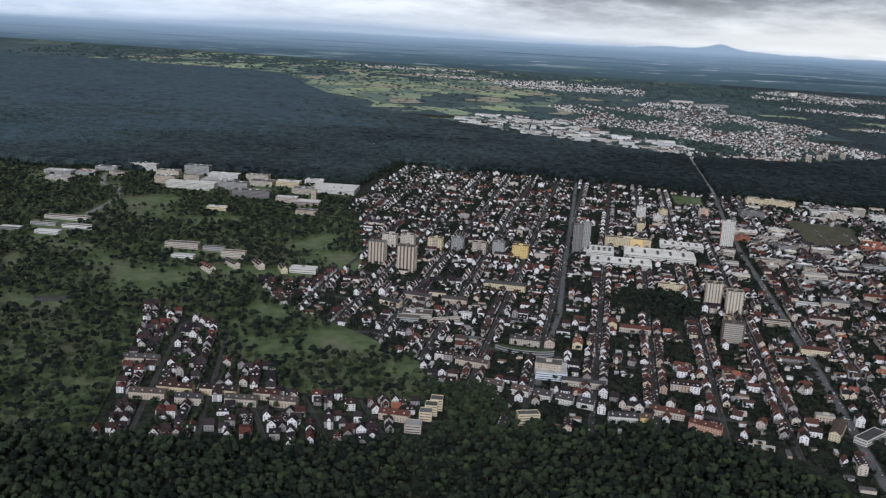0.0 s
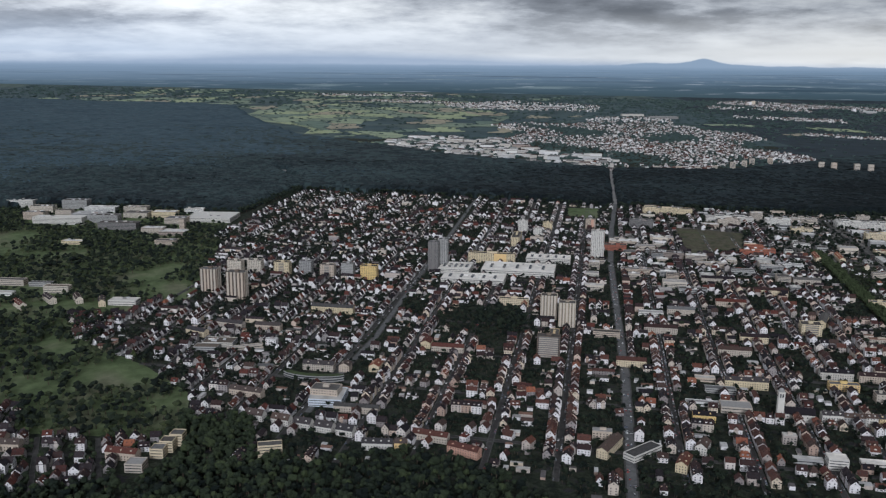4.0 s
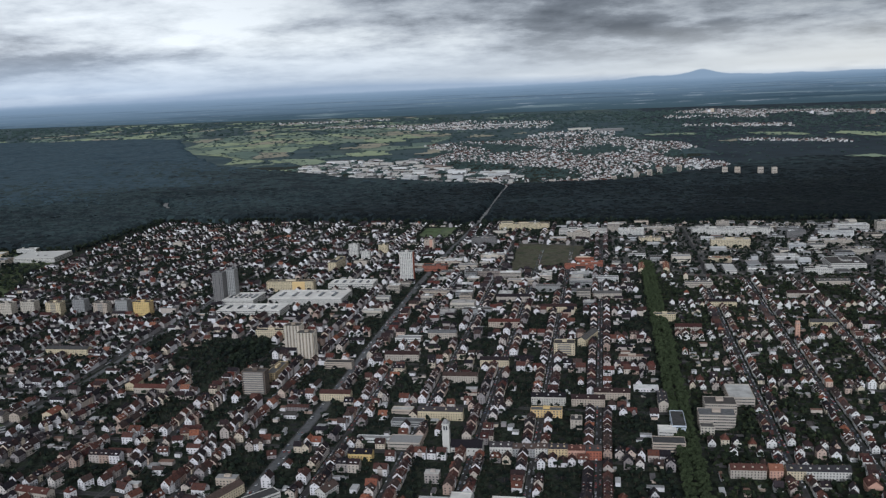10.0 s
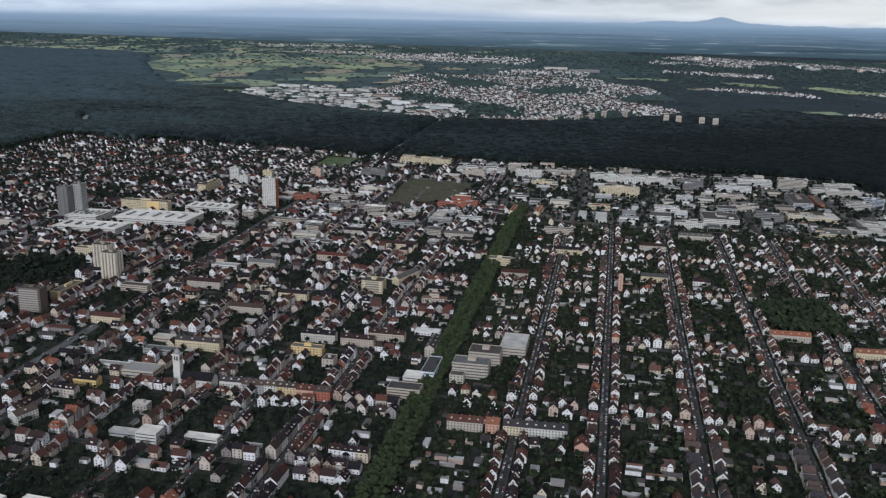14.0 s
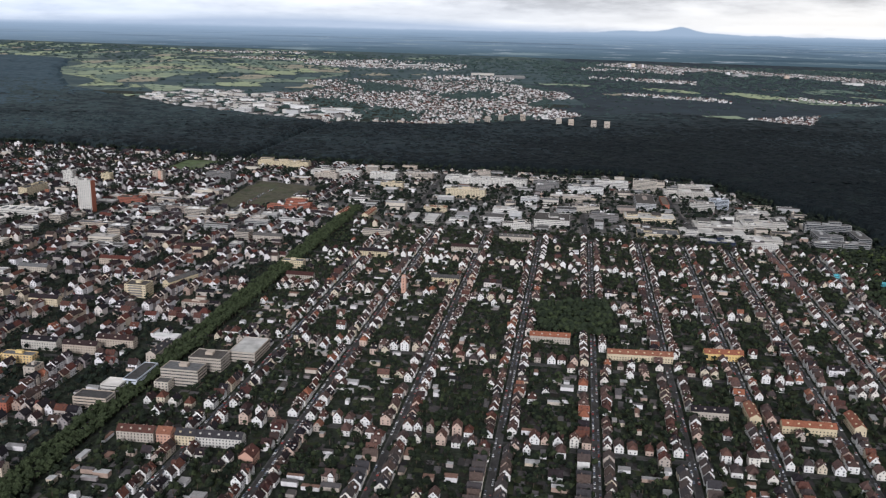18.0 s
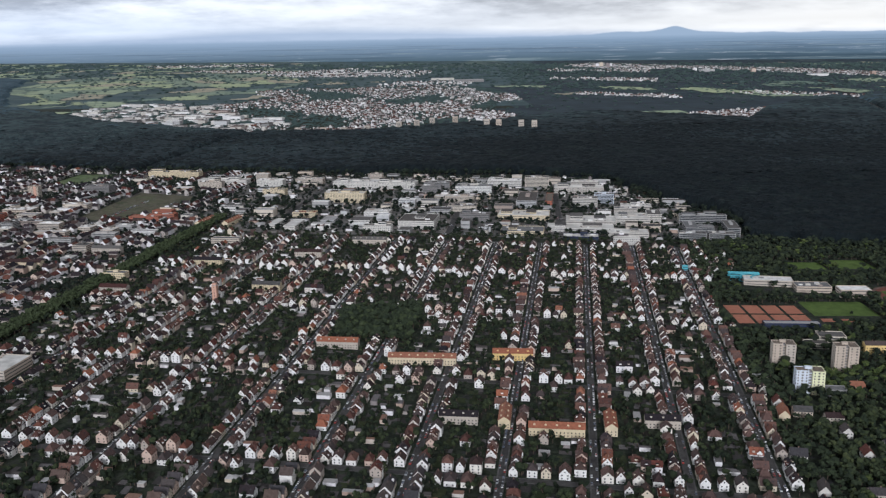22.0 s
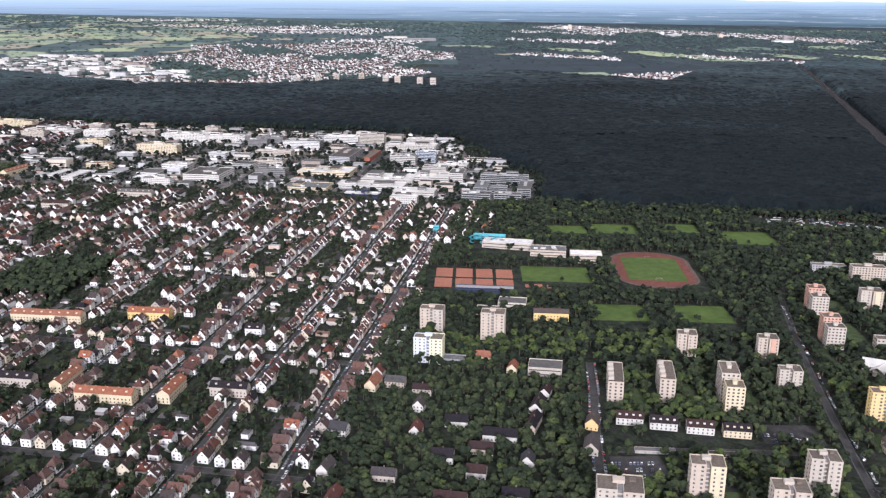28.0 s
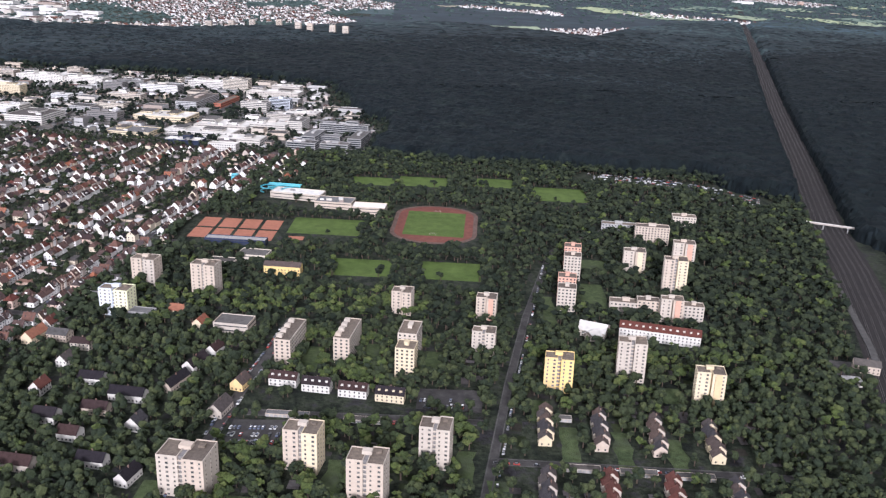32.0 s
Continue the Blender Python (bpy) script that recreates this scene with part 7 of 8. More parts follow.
def flat_into(s, x, y, deg, w, l, h, roofm=None, windows=False, wall=None):
    z = G(x, y)
    s.add(turn(boxv(-w / 2, -l / 2, -1, w / 2, l / 2, h), x, y, z, deg), BOXF[2:], wall or M_WALL)
    s.add(turn(boxv(-w / 2 - 0.15, -l / 2 - 0.15, h, w / 2 + 0.15, l / 2 + 0.15, h + 0.3), x, y, z, deg), BOXF, roofm or M_SHED)
    if h > 7:
        s.add(turn(boxv(-w * 0.12, -l * 0.2, h + 0.3, w * 0.2, l * 0.2, h + 2.4), x, y, z, deg), BOXF[1:], wall or M_WALL)
    if windows:
        for fl in range(max(1, int(h / 2.8))):
            for side, run, at, tz in faces_of(w, l):
                if abs((deg + tz + 180) % 360 - 180) > 100:
                    continue
                for i in range(max(1, int(run / 3.5))):
                    px, py = at((i + 0.5) * run / max(1, int(run / 3.5)) - run / 2)
                    zz = 1.5 + 2.8 * fl
                    s.add(turn(turn([(-0.8, -0.05, zz - 0.65), (0.8, -0.05, zz - 0.65), (0.8, -0.05, zz + 0.65), (-0.8, -0.05, zz + 0.65)], px, py, 0, tz), x, y, z, deg), [(0, 1, 2, 3)], M_GLASS)


HOUSE_KINDS = [(9.2, 11.0, 5.8, 4.6), (8.6, 9.6, 5.6, 4.8), (10.0, 12.5, 6.0, 4.6), (9.5, 10.5, 8.4, 4.4), (10.5, 14.0, 8.6, 4.2), (8.2, 12.0, 5.4, 4.4)]
HOUSE_LABELS = ["pale rendered house with steep tiled gable roof", "small pale rendered gabled house in a garden", "broad rendered two-storey house with tiled roof",
                "three-storey rendered town house with tiled roof", "large three-storey rendered house with tiled roof", "narrow rendered house with tiled gable roof"]


def near_house(kind):
    w, l, h, rise = HOUSE_KINDS[kind]
    t = thing("house", HOUSE_LABELS[kind], "house", 0, 0, 0, "houses along the streets", z=-400)
    s = Soup([M_VILLA])
    s.add(*gable_walls(w, l, h, rise), M_VILLA)
    part("wall", s.mesh("wall"), t)
    part("roof", gable_roof_mesh(w, l, h, rise, M_OLDROOF if kind == 4 else M_SLATE), t)
    part("chimney", solid("chimney", M_CHIMNEY, (0.4, l * 0.15, h + rise * 0.5, 1.1, l * 0.15 + 0.8, h + rise + 0.9)), t)
    part("door", solid("door", M_BARK, (w / 2 - 0.06, -0.5, 0, w / 2 + 0.06, 0.5, 2.1)), t)
    for fl in range(max(1, int(h / 2.7))):
        z = 1.5 + 2.7 * fl
        for q in (-0.25, 0.25):
            part("window", WIN_SMALL, t, at=pose(w * q, -l / 2, z))
        part("window", WIN_SMALL, t, at=pose(w / 2, l * 0.25, z, 0, 0, 90))
    part("gable_window", WIN_SMALL, t, at=pose(0, -l / 2, h + rise * 0.3))
    if kind in (0, 2, 4):
        part("dormer", solid("dormer", M_WALL, (w * 0.12, -1.2, h + 0.6, w * 0.42, 1.2, h + rise * 0.62)), t)
    return t


MODELS = [near_house(k) for k in range(6)]
near_count = [0] * 6
towns = [Soup(HOUSE_MATS) for _ in range(4)]
house_total = 0


def zone_of(x):
    return 0 if x < 400 else 1 if x < 950 else 2 if x < 1450 else 3


def old_part(x, y):
    """How far the brown and red roofs of the old centre reach."""
    return max(0.0, 1.0 - math.hypot((x - 560) / 560, (y - 1080) / 460))


def put_house(x, y, deg, kind, jw=None, jl=None, low=False, row=None):
    global house_total
    w, l, h, rise = HOUSE_KINDS[kind]
    u, s = US(x, y)
    if -330 < u < -10 and s < 330:
        # crooked lanes of the old centre
        deg += 14 * math.sin(x / 57 + y / 83) + 8 * math.sin(y / 31)
    jw = jw or rng.uniform(0.82, 1.08)
    jl = jl or rng.uniform(0.82, 1.1)
    w, l = w * jw, l * jl
    if not (is_free(x, y, w - 5.6, l - 5.6, deg) if row else is_free(x, y, w - 2.4, l - 2.4, deg)):
        return False
    claim(x, y, w - 0.8, l - 0.8, deg)
    house_total += 1
    if ((y < 905 and x > 1150) or (y < 1010 and x > 1700)) and sum(near_count) < 112:
        near_count[kind] += 1
        if near_count[kind] == 1:
            MODELS[kind].matrix_basis = pose(x, y, G(x, y), 0, 0, deg)
        else:
            copy_thing(MODELS[kind], pose(x, y, G(x, y), 0, 0, deg))
        return True
    if row:
        h, rise = max(3.6, row[0] + rng.choice((0, 0, 0.4, -1.3, 1.3, -2.4))), row[1] * rng.choice((1, 1, 0.85, 1.12))
    else:
        h *= rng.uniform(0.78, 1.12) * (0.72 if low else 1.0)
    red, old = (max(row[2], 0.06) if row and rng.random() < 0.6 else rng.random()), old_part(x, y)
    roof = M_REDROOF if red < (0.035 if x > 1100 else 0.02 + 0.05 * old) else M_OLDROOF if red < (0.14 if u > -330 and s < 900 else 0.04) + 0.6 * old or (900 < x < 1700 and red < 0.34) else M_TILE if x > 1150 and red < 0.85 else M_ROOF
    house_into(towns[zone_of(x)], x, y, deg, w, l, h, rise * (1 if row else rng.uniform(0.8, 1.1)) * (0.8 if low else 1), roof, windows=2 if y < 1150 else 1 if y < 1500 else 0, chimney=y < 1500,
               hip=rng.uniform(2.5, 4.2) if not row and rng.random() < (0.28 if u > 430 else 0.1) else 0.0, dormer=y < 1400 and rng.random() < 0.34, wall=M_VILLA if u > 440 else M_DULLWALL if u < -330 or s > 900 else M_WALL, cross=0 if y > 1650 or rng.random() > (0.45 if row else 0.3) else rng.choice((-1, 1)))
    return True


def fill_street(u, s0, s1, villa, zone_poly):
    """House rows along both sides of a street."""
    for sd in (-1, 1):
        s = s0 + rng.uniform(0, 8)
        fresh = True
        while s < s1:
            if fresh or rng.random() < 0.13:
                run, gapped, setback, same = rng.random(), rng.random(), rng.random(), rng.random()
                eaves, pitch, deep = (rng.uniform(5.2, 6.4) if villa else rng.uniform(6.2, 9.6)) * (0.86 if u < -300 else 1), rng.uniform(3.4, 4.8), rng.uniform(9.0, 10.6)
                fresh = False
            joined = gapped < ((0.14 if u > 0 else 0.3) if villa else 0.82)
            if villa:
                kind = rng.choice((0, 0, 1, 1, 2, 5, 3))
                along = run < (0.9 if joined else 0.76)
            else:
                kind = rng.choice((3, 4, 3, 0, 5, 2, 4))
                along = run < (0.92 if joined else 0.7)
            w, l, h, rise = HOUSE_KINDS[kind]
            jw, jl = rng.uniform(0.82, 1.05) * (0.85 if u < -300 else 1), rng.uniform(0.8, 1.12) * (0.9 if villa else 1)
            row = (eaves, pitch, same) if joined and along else None
            if row:
                jw = deep / w * (0.9 if villa else 1)
            w, l = w * jw, l * jl
            length, depth = (l, w) if along else (w, l)
            off = (5.6 if villa else 4.9) + (3 if u == 430 else 0) + depth / 2 + (setback if row else rng.random()) * (1.6 if villa else 0.8)
            x, y = P(u + sd * off, s + length / 2)
            if inside(x, y, zone_poly) and rng.random() > (0.04 if u > 480 else 0.38 if s > 850 and u < 0 else 0.07):
                put_house(x, y, GRID + (0 if along else 90) + (0 if row else rng.uniform(-1.5, 1.5)), kind, jw, jl, row=row)
            s += length + (rng.choice((0.04, 0.04, 0.04, 0.04, 3.2)) if row else rng.uniform(1.4, 5.0 if u > 0 else 10) if villa else rng.uniform(1.5, 5))


for u in [0] + RIGHT_STREETS:
    fill_street(u, -110, 1640 if u < 480 else 1030, u > 480, MAIN)
for u in LEFT_STREETS:
    fill_street(u, 20, 1900, u < -380, MAIN)
for cs, ua, ub in [(c, 440, 1290) for c in CROSS_RIGHT] + [(c, -590, 425) for c in CROSS_LEFT]:
    for sd in (-1, 1):
        u = ua
        while u < ub:
            kind = rng.choice((0, 1, 2, 3, 5) if ua > 0 else (3, 4, 0, 2))
            jw = rng.uniform(0.8, 1.05)
            w, l, h, rise = HOUSE_KINDS[kind]
            side = ua < 0 and rng.random() < 0.6
            run = (l if side else w) * jw
            x, y = P(u + run / 2, cs + sd * (5.2 + (w if side else l) / 2))
            if inside(x, y, MAIN):
                put_house(x, y, GRID + (90 if side else 0) + rng.uniform(-2, 2), kind, jw, jw)
            u += run + (rng.uniform(0.3, 3) if ua < 0 else rng.uniform(1.5, 8))
# rows, wings, houses and sheds in the yards behind the street fronts
for _ in range(52000):
    u, s = rng.uniform(-920, 1295), rng.uniform(-120, 1900)
    x, y = P(u, s)
    if not inside(x, y, MAIN) or (u > 440 and s > 1032):
        continue
    r = rng.random()
    thick = grove(x, y)
    if thick and u > -380 and r > 0.02:
        continue
    soup = towns[zone_of(x)]
    dense = 0.28 if u < 0 and s > 850 else 0.5 if u < -300 else 0.5 if u < 60 else 0.34 if u < 430 else 0.32
    if r < (0.05 if u < 430 else 0.10) * dense:
        put_house(x, y, GRID + rng.choice((0, 90)) + rng.uniform(-5, 5), rng.choice((0, 1, 1, 5, 1)), low=rng.random() < 0.3)
    elif r < 0.24 * dense and u < 430:
        # a low wing or back row across the yard
        w, l = rng.uniform(6, 9), rng.uniform(12, 30)
        deg = GRID + (90 if rng.random() < 0.75 else 0)
        if is_free(x, y, w, l, deg):
            claim(x, y, w, l, deg)
            house_into(soup, x, y, deg, w, l, rng.uniform(3.2, 7.5), rng.uniform(1.6, 3.4), M_OLDROOF if rng.random() < 0.15 + 0.6 * old_part(x, y) else None, windows=1 if y < 1300 else 0, chimney=False)
    elif r < 0.46 * dense + 0.06:
        w, l = rng.uniform(3, 8), rng.uniform(5, 17)
        deg = GRID + rng.choice((0, 90, 90))
        if is_free(x, y, w, l, deg):
            claim(x, y, w, l, deg)
            flat_into(soup, x, y, deg, w, l, rng.uniform(2.5, 4.4), M_PALEROOF if rng.random() < 0.05 else None)
    elif r > 0.975 and u < 430:
        w, l = rng.uniform(14, 34), rng.uniform(9, 13)
        if is_free(x, y, w + 2, l + 2, GRID):
            claim(x, y, w, l, GRID)
            flat_into(soup, x, y, GRID, w, l, rng.choice((4.2, 5, 9, 10.5, 12)), rng.choice((M_FLATROOF, M_FLATROOF, M_SHED, M_PALEROOF)), y < 1500, rng.choice((M_WALL, M_WHITE)))
    elif r > (0.955 if u < 430 else 0.988):
        # tenement row: adjoining three- and four-storey houses under one roof line
        n, q = rng.randint(2, 4), 12.0 if u < 430 else 8.5
        deg = GRID + (90 if rng.random() < 0.7 else 0)
        if is_free(x, y, 10, n * q, deg):
            claim(x, y, 10.5, n * q, deg)
            hh, rr = rng.uniform(7.8, 10.5) if u < 430 else rng.uniform(5.6, 8.4), rng.uniform(3, 4)
            c, sn = math.cos(radians(deg + 90)), math.sin(radians(deg + 90))
            for i in range(n):
                d = (i - (n - 1) / 2) * q
                house_into(soup, x + c * d, y + sn * d, deg, 10.0, q - 0.1, hh + rng.uniform(-0.3, 0.3), rr, None, windows=2 if y < 1300 else 1, chimney=y < 1500, dormer=y < 1400)
# lawns, beds and paved corners of the gardens
plots = Soup([M_GARDEN])
for _ in range(11000):
    u, s = rng.uniform(440, 1295), rng.uniform(-120, 1030)
    x, y = P(u, s)
    w, l = rng.uniform(4, 11), rng.uniform(5, 15)
    if inside(x, y, MAIN) and is_free(x, y, w, l, GRID):
        e = 0.05 + 0.02 * (len(plots.f) % 7)
        plots.add([(a, b, G(a, b) + e) for a, b in rect(x, y, w, l, GRID + rng.uniform(-3, 3))], [(0, 1, 2, 3)], M_GARDEN)
for _ in range(900):
    x, y = rng.uniform(1990, 2400), rng.uniform(735, 990)
    w, l = rng.uniform(4, 9), rng.uniform(4, 12)
    if is_free(x, y, w, l, 0):
        e = 0.05 + 0.02 * (len(plots.f) % 7)
        plots.add([(a, b, G(a, b) + e) for a, b in rect(x, y, w, l, rng.uniform(-8, 0))], [(0, 1, 2, 3)], M_GARDEN)
tagged(new("garden_plots", plots.mesh("garden_plots")), "small lawns, beds and paved corners behind houses", "gardens", kind="stuff")
# sheds and annexes crowding the works yards
sheds = Soup(HOUSE_MATS)
for _ in range(2500):
    x, y = rng.uniform(780, 2100), rng.uniform(1640, 2480)
    w, l = rng.uniform(6, 26), rng.uniform(6, 18)
    deg = GRID + rng.choice((0, 90))
    if inside(x, y, INDUSTRY) and is_free(x, y, w + 1, l + 1, deg):
        claim(x, y, w, l, deg)
        flat_into(sheds, x, y, deg, w, l, rng.choice((3, 3.5, 4, 5, 6, 9)), rng.choice((M_PALEROOF, M_SHED, M_FLATROOF, M_FLATROOF, M_OLDROOF)), wall=rng.choice((M_WALL, M_HALL)))
tagged(new("works_sheds", sheds.mesh("works_sheds")), "small sheds and annexes between works halls", "sheds", kind="stuff")
# houses between the western blocks and the town
for _ in range(700):
    x, y = rng.uniform(-300, -195), rng.uniform(1255, 1400)
    if x > -300 + (1400 - y) * 0.55:
        put_house(x, y, 30 + rng.choice((0, 90)) + rng.uniform(-8, 8), rng.choice((0, 1, 2, 5)))
# the separate estate and the villas among the trees
for x0 in (-310, -242, -172, -105, -40):
    for sd in (-1, 1):
        yq = 822.0
        while yq < 1150:
            kind = rng.choice((0, 1, 2, 3))
            x, y = x0 - (yq - 815) * 0.33 * (0.42 if x0 > -200 else 0.4) + sd * 10.0, yq
            if inside(x, y, ESTATE):
                put_house(x, y, 6 + rng.choice((0, 0, 90)), kind)
            yq += HOUSE_KINDS[kind][1] + rng.uniform(0.3, 2.5)
for _ in range(1600):
    x, y = rng.uniform(-420, 30), rng.uniform(805, 1215)
    if inside(x, y, ESTATE):
        put_house(x, y, 6 + rng.choice((0, 90)) + rng.uniform(-5, 5), rng.choice((0, 1, 2, 3)))
VILLAS = [(1800, 735), (1850, 1020), (1990, 1010), (2030, 880), (1990, 850), (1975, 735)]
for _ in range(260):
    x, y = rng.uniform(1895, 1990), rng.uniform(1420, 1640)
    if rng.random() < 0.3 and is_free(x, y, 16, 16, 0):
        put_house(x, y, GRID + rng.uniform(-8, 8), rng.choice((0, 1, 5)))
for i, (lab, s) in enumerate(zip(("dense pale town houses with dark and red roofs", "closely built old town houses with tiled roofs", "rows of pale gabled houses along straight streets", "rows of small white gabled houses with gardens"), towns)):
    tagged(new("town_houses", s.mesh("town_houses")), lab, "houses", kind="stuff")
for m, n in zip(MODELS, near_count):
    if n == 0:
        for o in (*m.children_recursive, m):
            bpy.data.objects.remove(o)

# ---- the town beyond the wood ----
T2_WORKS = [(53, 3971), (149, 4474), (608, 4527), (758, 3919), (1052, 3723), (957, 3287), (430, 3569)]
T2_HOMES = [(666, 4533), (869, 5605), (1387, 5682), (1962, 5768), (2090, 5126), (1787, 3682), (1394, 3254), (987, 3340), (783, 3921)]
far_town = Soup(HOUSE_MATS)
taken2 = {}


def spot(x, y, q):
    k = (int(x / q), int(y / q))
    if k in taken2:
        return False
    taken2[k] = 1
    return True


def far_house(x, y, big=1.0):
    if rng.random() < 0.12:
        flat_into(far_town, x, y, rng.choice((GRID, GRID + 90)), rng.uniform(12, 22) * big, rng.uniform(10, 14) * big, rng.uniform(7, 13) * big, M_FLATROOF, wall=M_FARWALL)
    else:
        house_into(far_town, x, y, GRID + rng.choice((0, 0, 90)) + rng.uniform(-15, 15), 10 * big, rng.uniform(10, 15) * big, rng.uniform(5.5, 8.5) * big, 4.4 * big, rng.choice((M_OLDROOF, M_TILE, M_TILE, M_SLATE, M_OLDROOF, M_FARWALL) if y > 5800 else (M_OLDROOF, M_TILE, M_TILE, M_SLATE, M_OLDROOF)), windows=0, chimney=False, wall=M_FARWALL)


for _ in range(13000):
    x, y = rng.uniform(660, 2100), rng.uniform(3250, 5770)
    patchy = math.sin(x / 90 + 1.6 * math.sin(y / 210)) + math.sin(y / 190 + x / 300) + rng.uniform(-0.9, 0.9)
    if inside(x + 120 * math.sin(y / 160), y + 160 * math.sin(x / 140), T2_HOMES) and spot(x, y, 16) and patchy > -0.35:
        far_house(x, y, rng.choice((0.62, 0.7, 0.7, 0.8, 1.1)))
for poly, n, q in (([(351, 7418), (1027, 8219), (1785, 7722), (1581, 6818), (621, 6922)], 700, 30), ([(2400, 5050), (2511, 5122), (2945, 4862), (2930, 4700)], 160, 24), ([(2693, 3885), (3103, 4074), (2980, 3800), (2837, 3596)], 170, 24),
                   ([(3050, 8600), (3380, 7800), (3950, 7950), (4400, 7500), (4800, 6950), (5060, 6560), (5400, 6900), (5200, 7400), (4850, 7900), (4100, 8450), (3450, 9200)], 3600, 24), ([(1300, 5700), (1900, 5800), (2000, 6300), (1400, 6200)], 260, 26), ([(-900, 8600), (300, 8900), (200, 9300), (-900, 9000)], 160, 44), ([(-300, 7700), (500, 7600), (480, 7850), (-200, 7950)], 150, 36), ([(3300, 5000), (3500, 5150), (4000, 4800), (3800, 4650)], 90, 28), ([(2500, 6400), (3200, 6100), (3300, 6400), (2600, 6700)], 300, 28), ([(2700, 7600), (3500, 7300), (3600, 7700), (2800, 8000)], 400, 32)):
    xs, ys = [p[0] for p in poly], [p[1] for p in poly]
    for _ in range(n * 3):
        x, y = rng.uniform(min(xs), max(xs)), rng.uniform(min(ys), max(ys))
        if inside(x, y, poly) and spot(x, y, q * 0.8):
            far_house(x, y, 0.95)
tagged(new("far_town", far_town.mesh("far_town", far=True)), "distant pale town of small houses beyond the forest", "town", kind="stuff")
far_works = Soup(HOUSE_MATS)
for _ in range(1900):
    x, y = rng.uniform(50, 1060), rng.uniform(3280, 4530)
    if inside(x + 40 * math.sin(y / 60), y + 60 * math.sin(x / 70), T2_WORKS) and spot(x, y, 46) and rng.random() < 0.66:
        w, l, h = rng.choice((rng.uniform(14, 34), rng.uniform(30, 78))), rng.uniform(14, 46), rng.choice((4, 6, 7, 9, 14))
        z = G(x, y)
        far_works.add(turn(boxv(-w / 2, -l / 2, -1, w / 2, l / 2, h), x, y, z, GRID), BOXF[2:], rng.choice((M_HALL, M_FARWALL, M_WORKS)))
        far_works.add(turn(boxv(-w / 2, -l / 2, h, w / 2, l / 2, h + 0.5), x, y, z, GRID), BOXF, rng.choice((M_PALEROOF, M_FARWALL, M_WORKSROOF, M_FLATROOF, M_TILE)))
for x, y, w, l, h in ((1779, 6460, 160, 60, 14), (1949, 6248, 200, 80, 14), (1300, 7300, 240, 90, 14), (950, 7250, 160, 60, 12), (4000, 7400, 120, 60, 16), (4600, 6700, 140, 60, 16)):
    z = G(x, y)
    far_works.add(turn(boxv(-w / 2, -l / 2, -1, w / 2, l / 2, h), x, y, z, 0), BOXF[2:], M_HALL)
    far_works.add(turn(boxv(-w / 2, -l / 2, h, w / 2, l / 2, h + 1), x, y, z, 0), BOXF, M_PALEROOF)
tagged(new("far_works", far_works.mesh("far_works", far=True)), "distant pale works halls beyond the forest", "works", kind="stuff")
FAR_BLOCKS = [(1787, 3343), (1828, 3326), (1905, 3301), (1949, 3283), (1127, 3256), (1214, 3257), (1284, 3255), (1363, 3302), (1474, 3423), (1540, 3480), (1600, 3560), (1690, 3600)]
for i, (x, y) in enumerate(FAR_BLOCKS):
    t = thing("far_block", "distant pale apartment block at the forest edge", "apartment block", x, y, GRID, "distant blocks")
    h = 40 if i < 4 else 24
    part("wall", shell(19, 13, h, M_WHITE), t)
    part("roof", solid("roof", M_FLATROOF, (-9.1, -6.1, 0, 9.1, 6.1, h)), t)
    for k in range(6):
        part("window_band", solid("window_band", M_GLASS, (-7.6, -6.58, 2 + k * h / 7, 7.6, -6.4, 3.4 + k * h / 7)), t)
far_high = Soup(HOUSE_MATS)
for x, y, w, h in ((3300, 8300, 36, 34), (3350, 8350, 30, 42), (3400, 8300, 34, 36), (3440, 8380, 30, 30), (4350, 7300, 34, 28), (4700, 6900, 26, 44), (5050, 6750, 34, 30), (3950, 7550, 30, 26), (3260, 8250, 30, 28)):
    flat_into(far_high, x, y, 0, w, 30, h, M_FLATROOF)
tagged(new("far_high_rises", far_high.mesh("far_high_rises", far=True)), "hazy cluster of distant high-rises on the plain", "tower blocks", kind="stuff")
FARMLAND = [(-2900, 7000), (-1150, 6750), (-760, 5500), (-330, 4450), (40, 4050), (640, 4600), (840, 5600), (600, 9600), (-2600, 9700)]
EASTLAND = [(2150, 5200), (2700, 4760), (3600, 4760), (5600, 5200), (6800, 9000), (1000, 9600), (900, 5900), (2000, 5900)]
MEADOW_GAP = [(2369, 4141), (2726, 4007), (2637, 3776), (2352, 3904)]


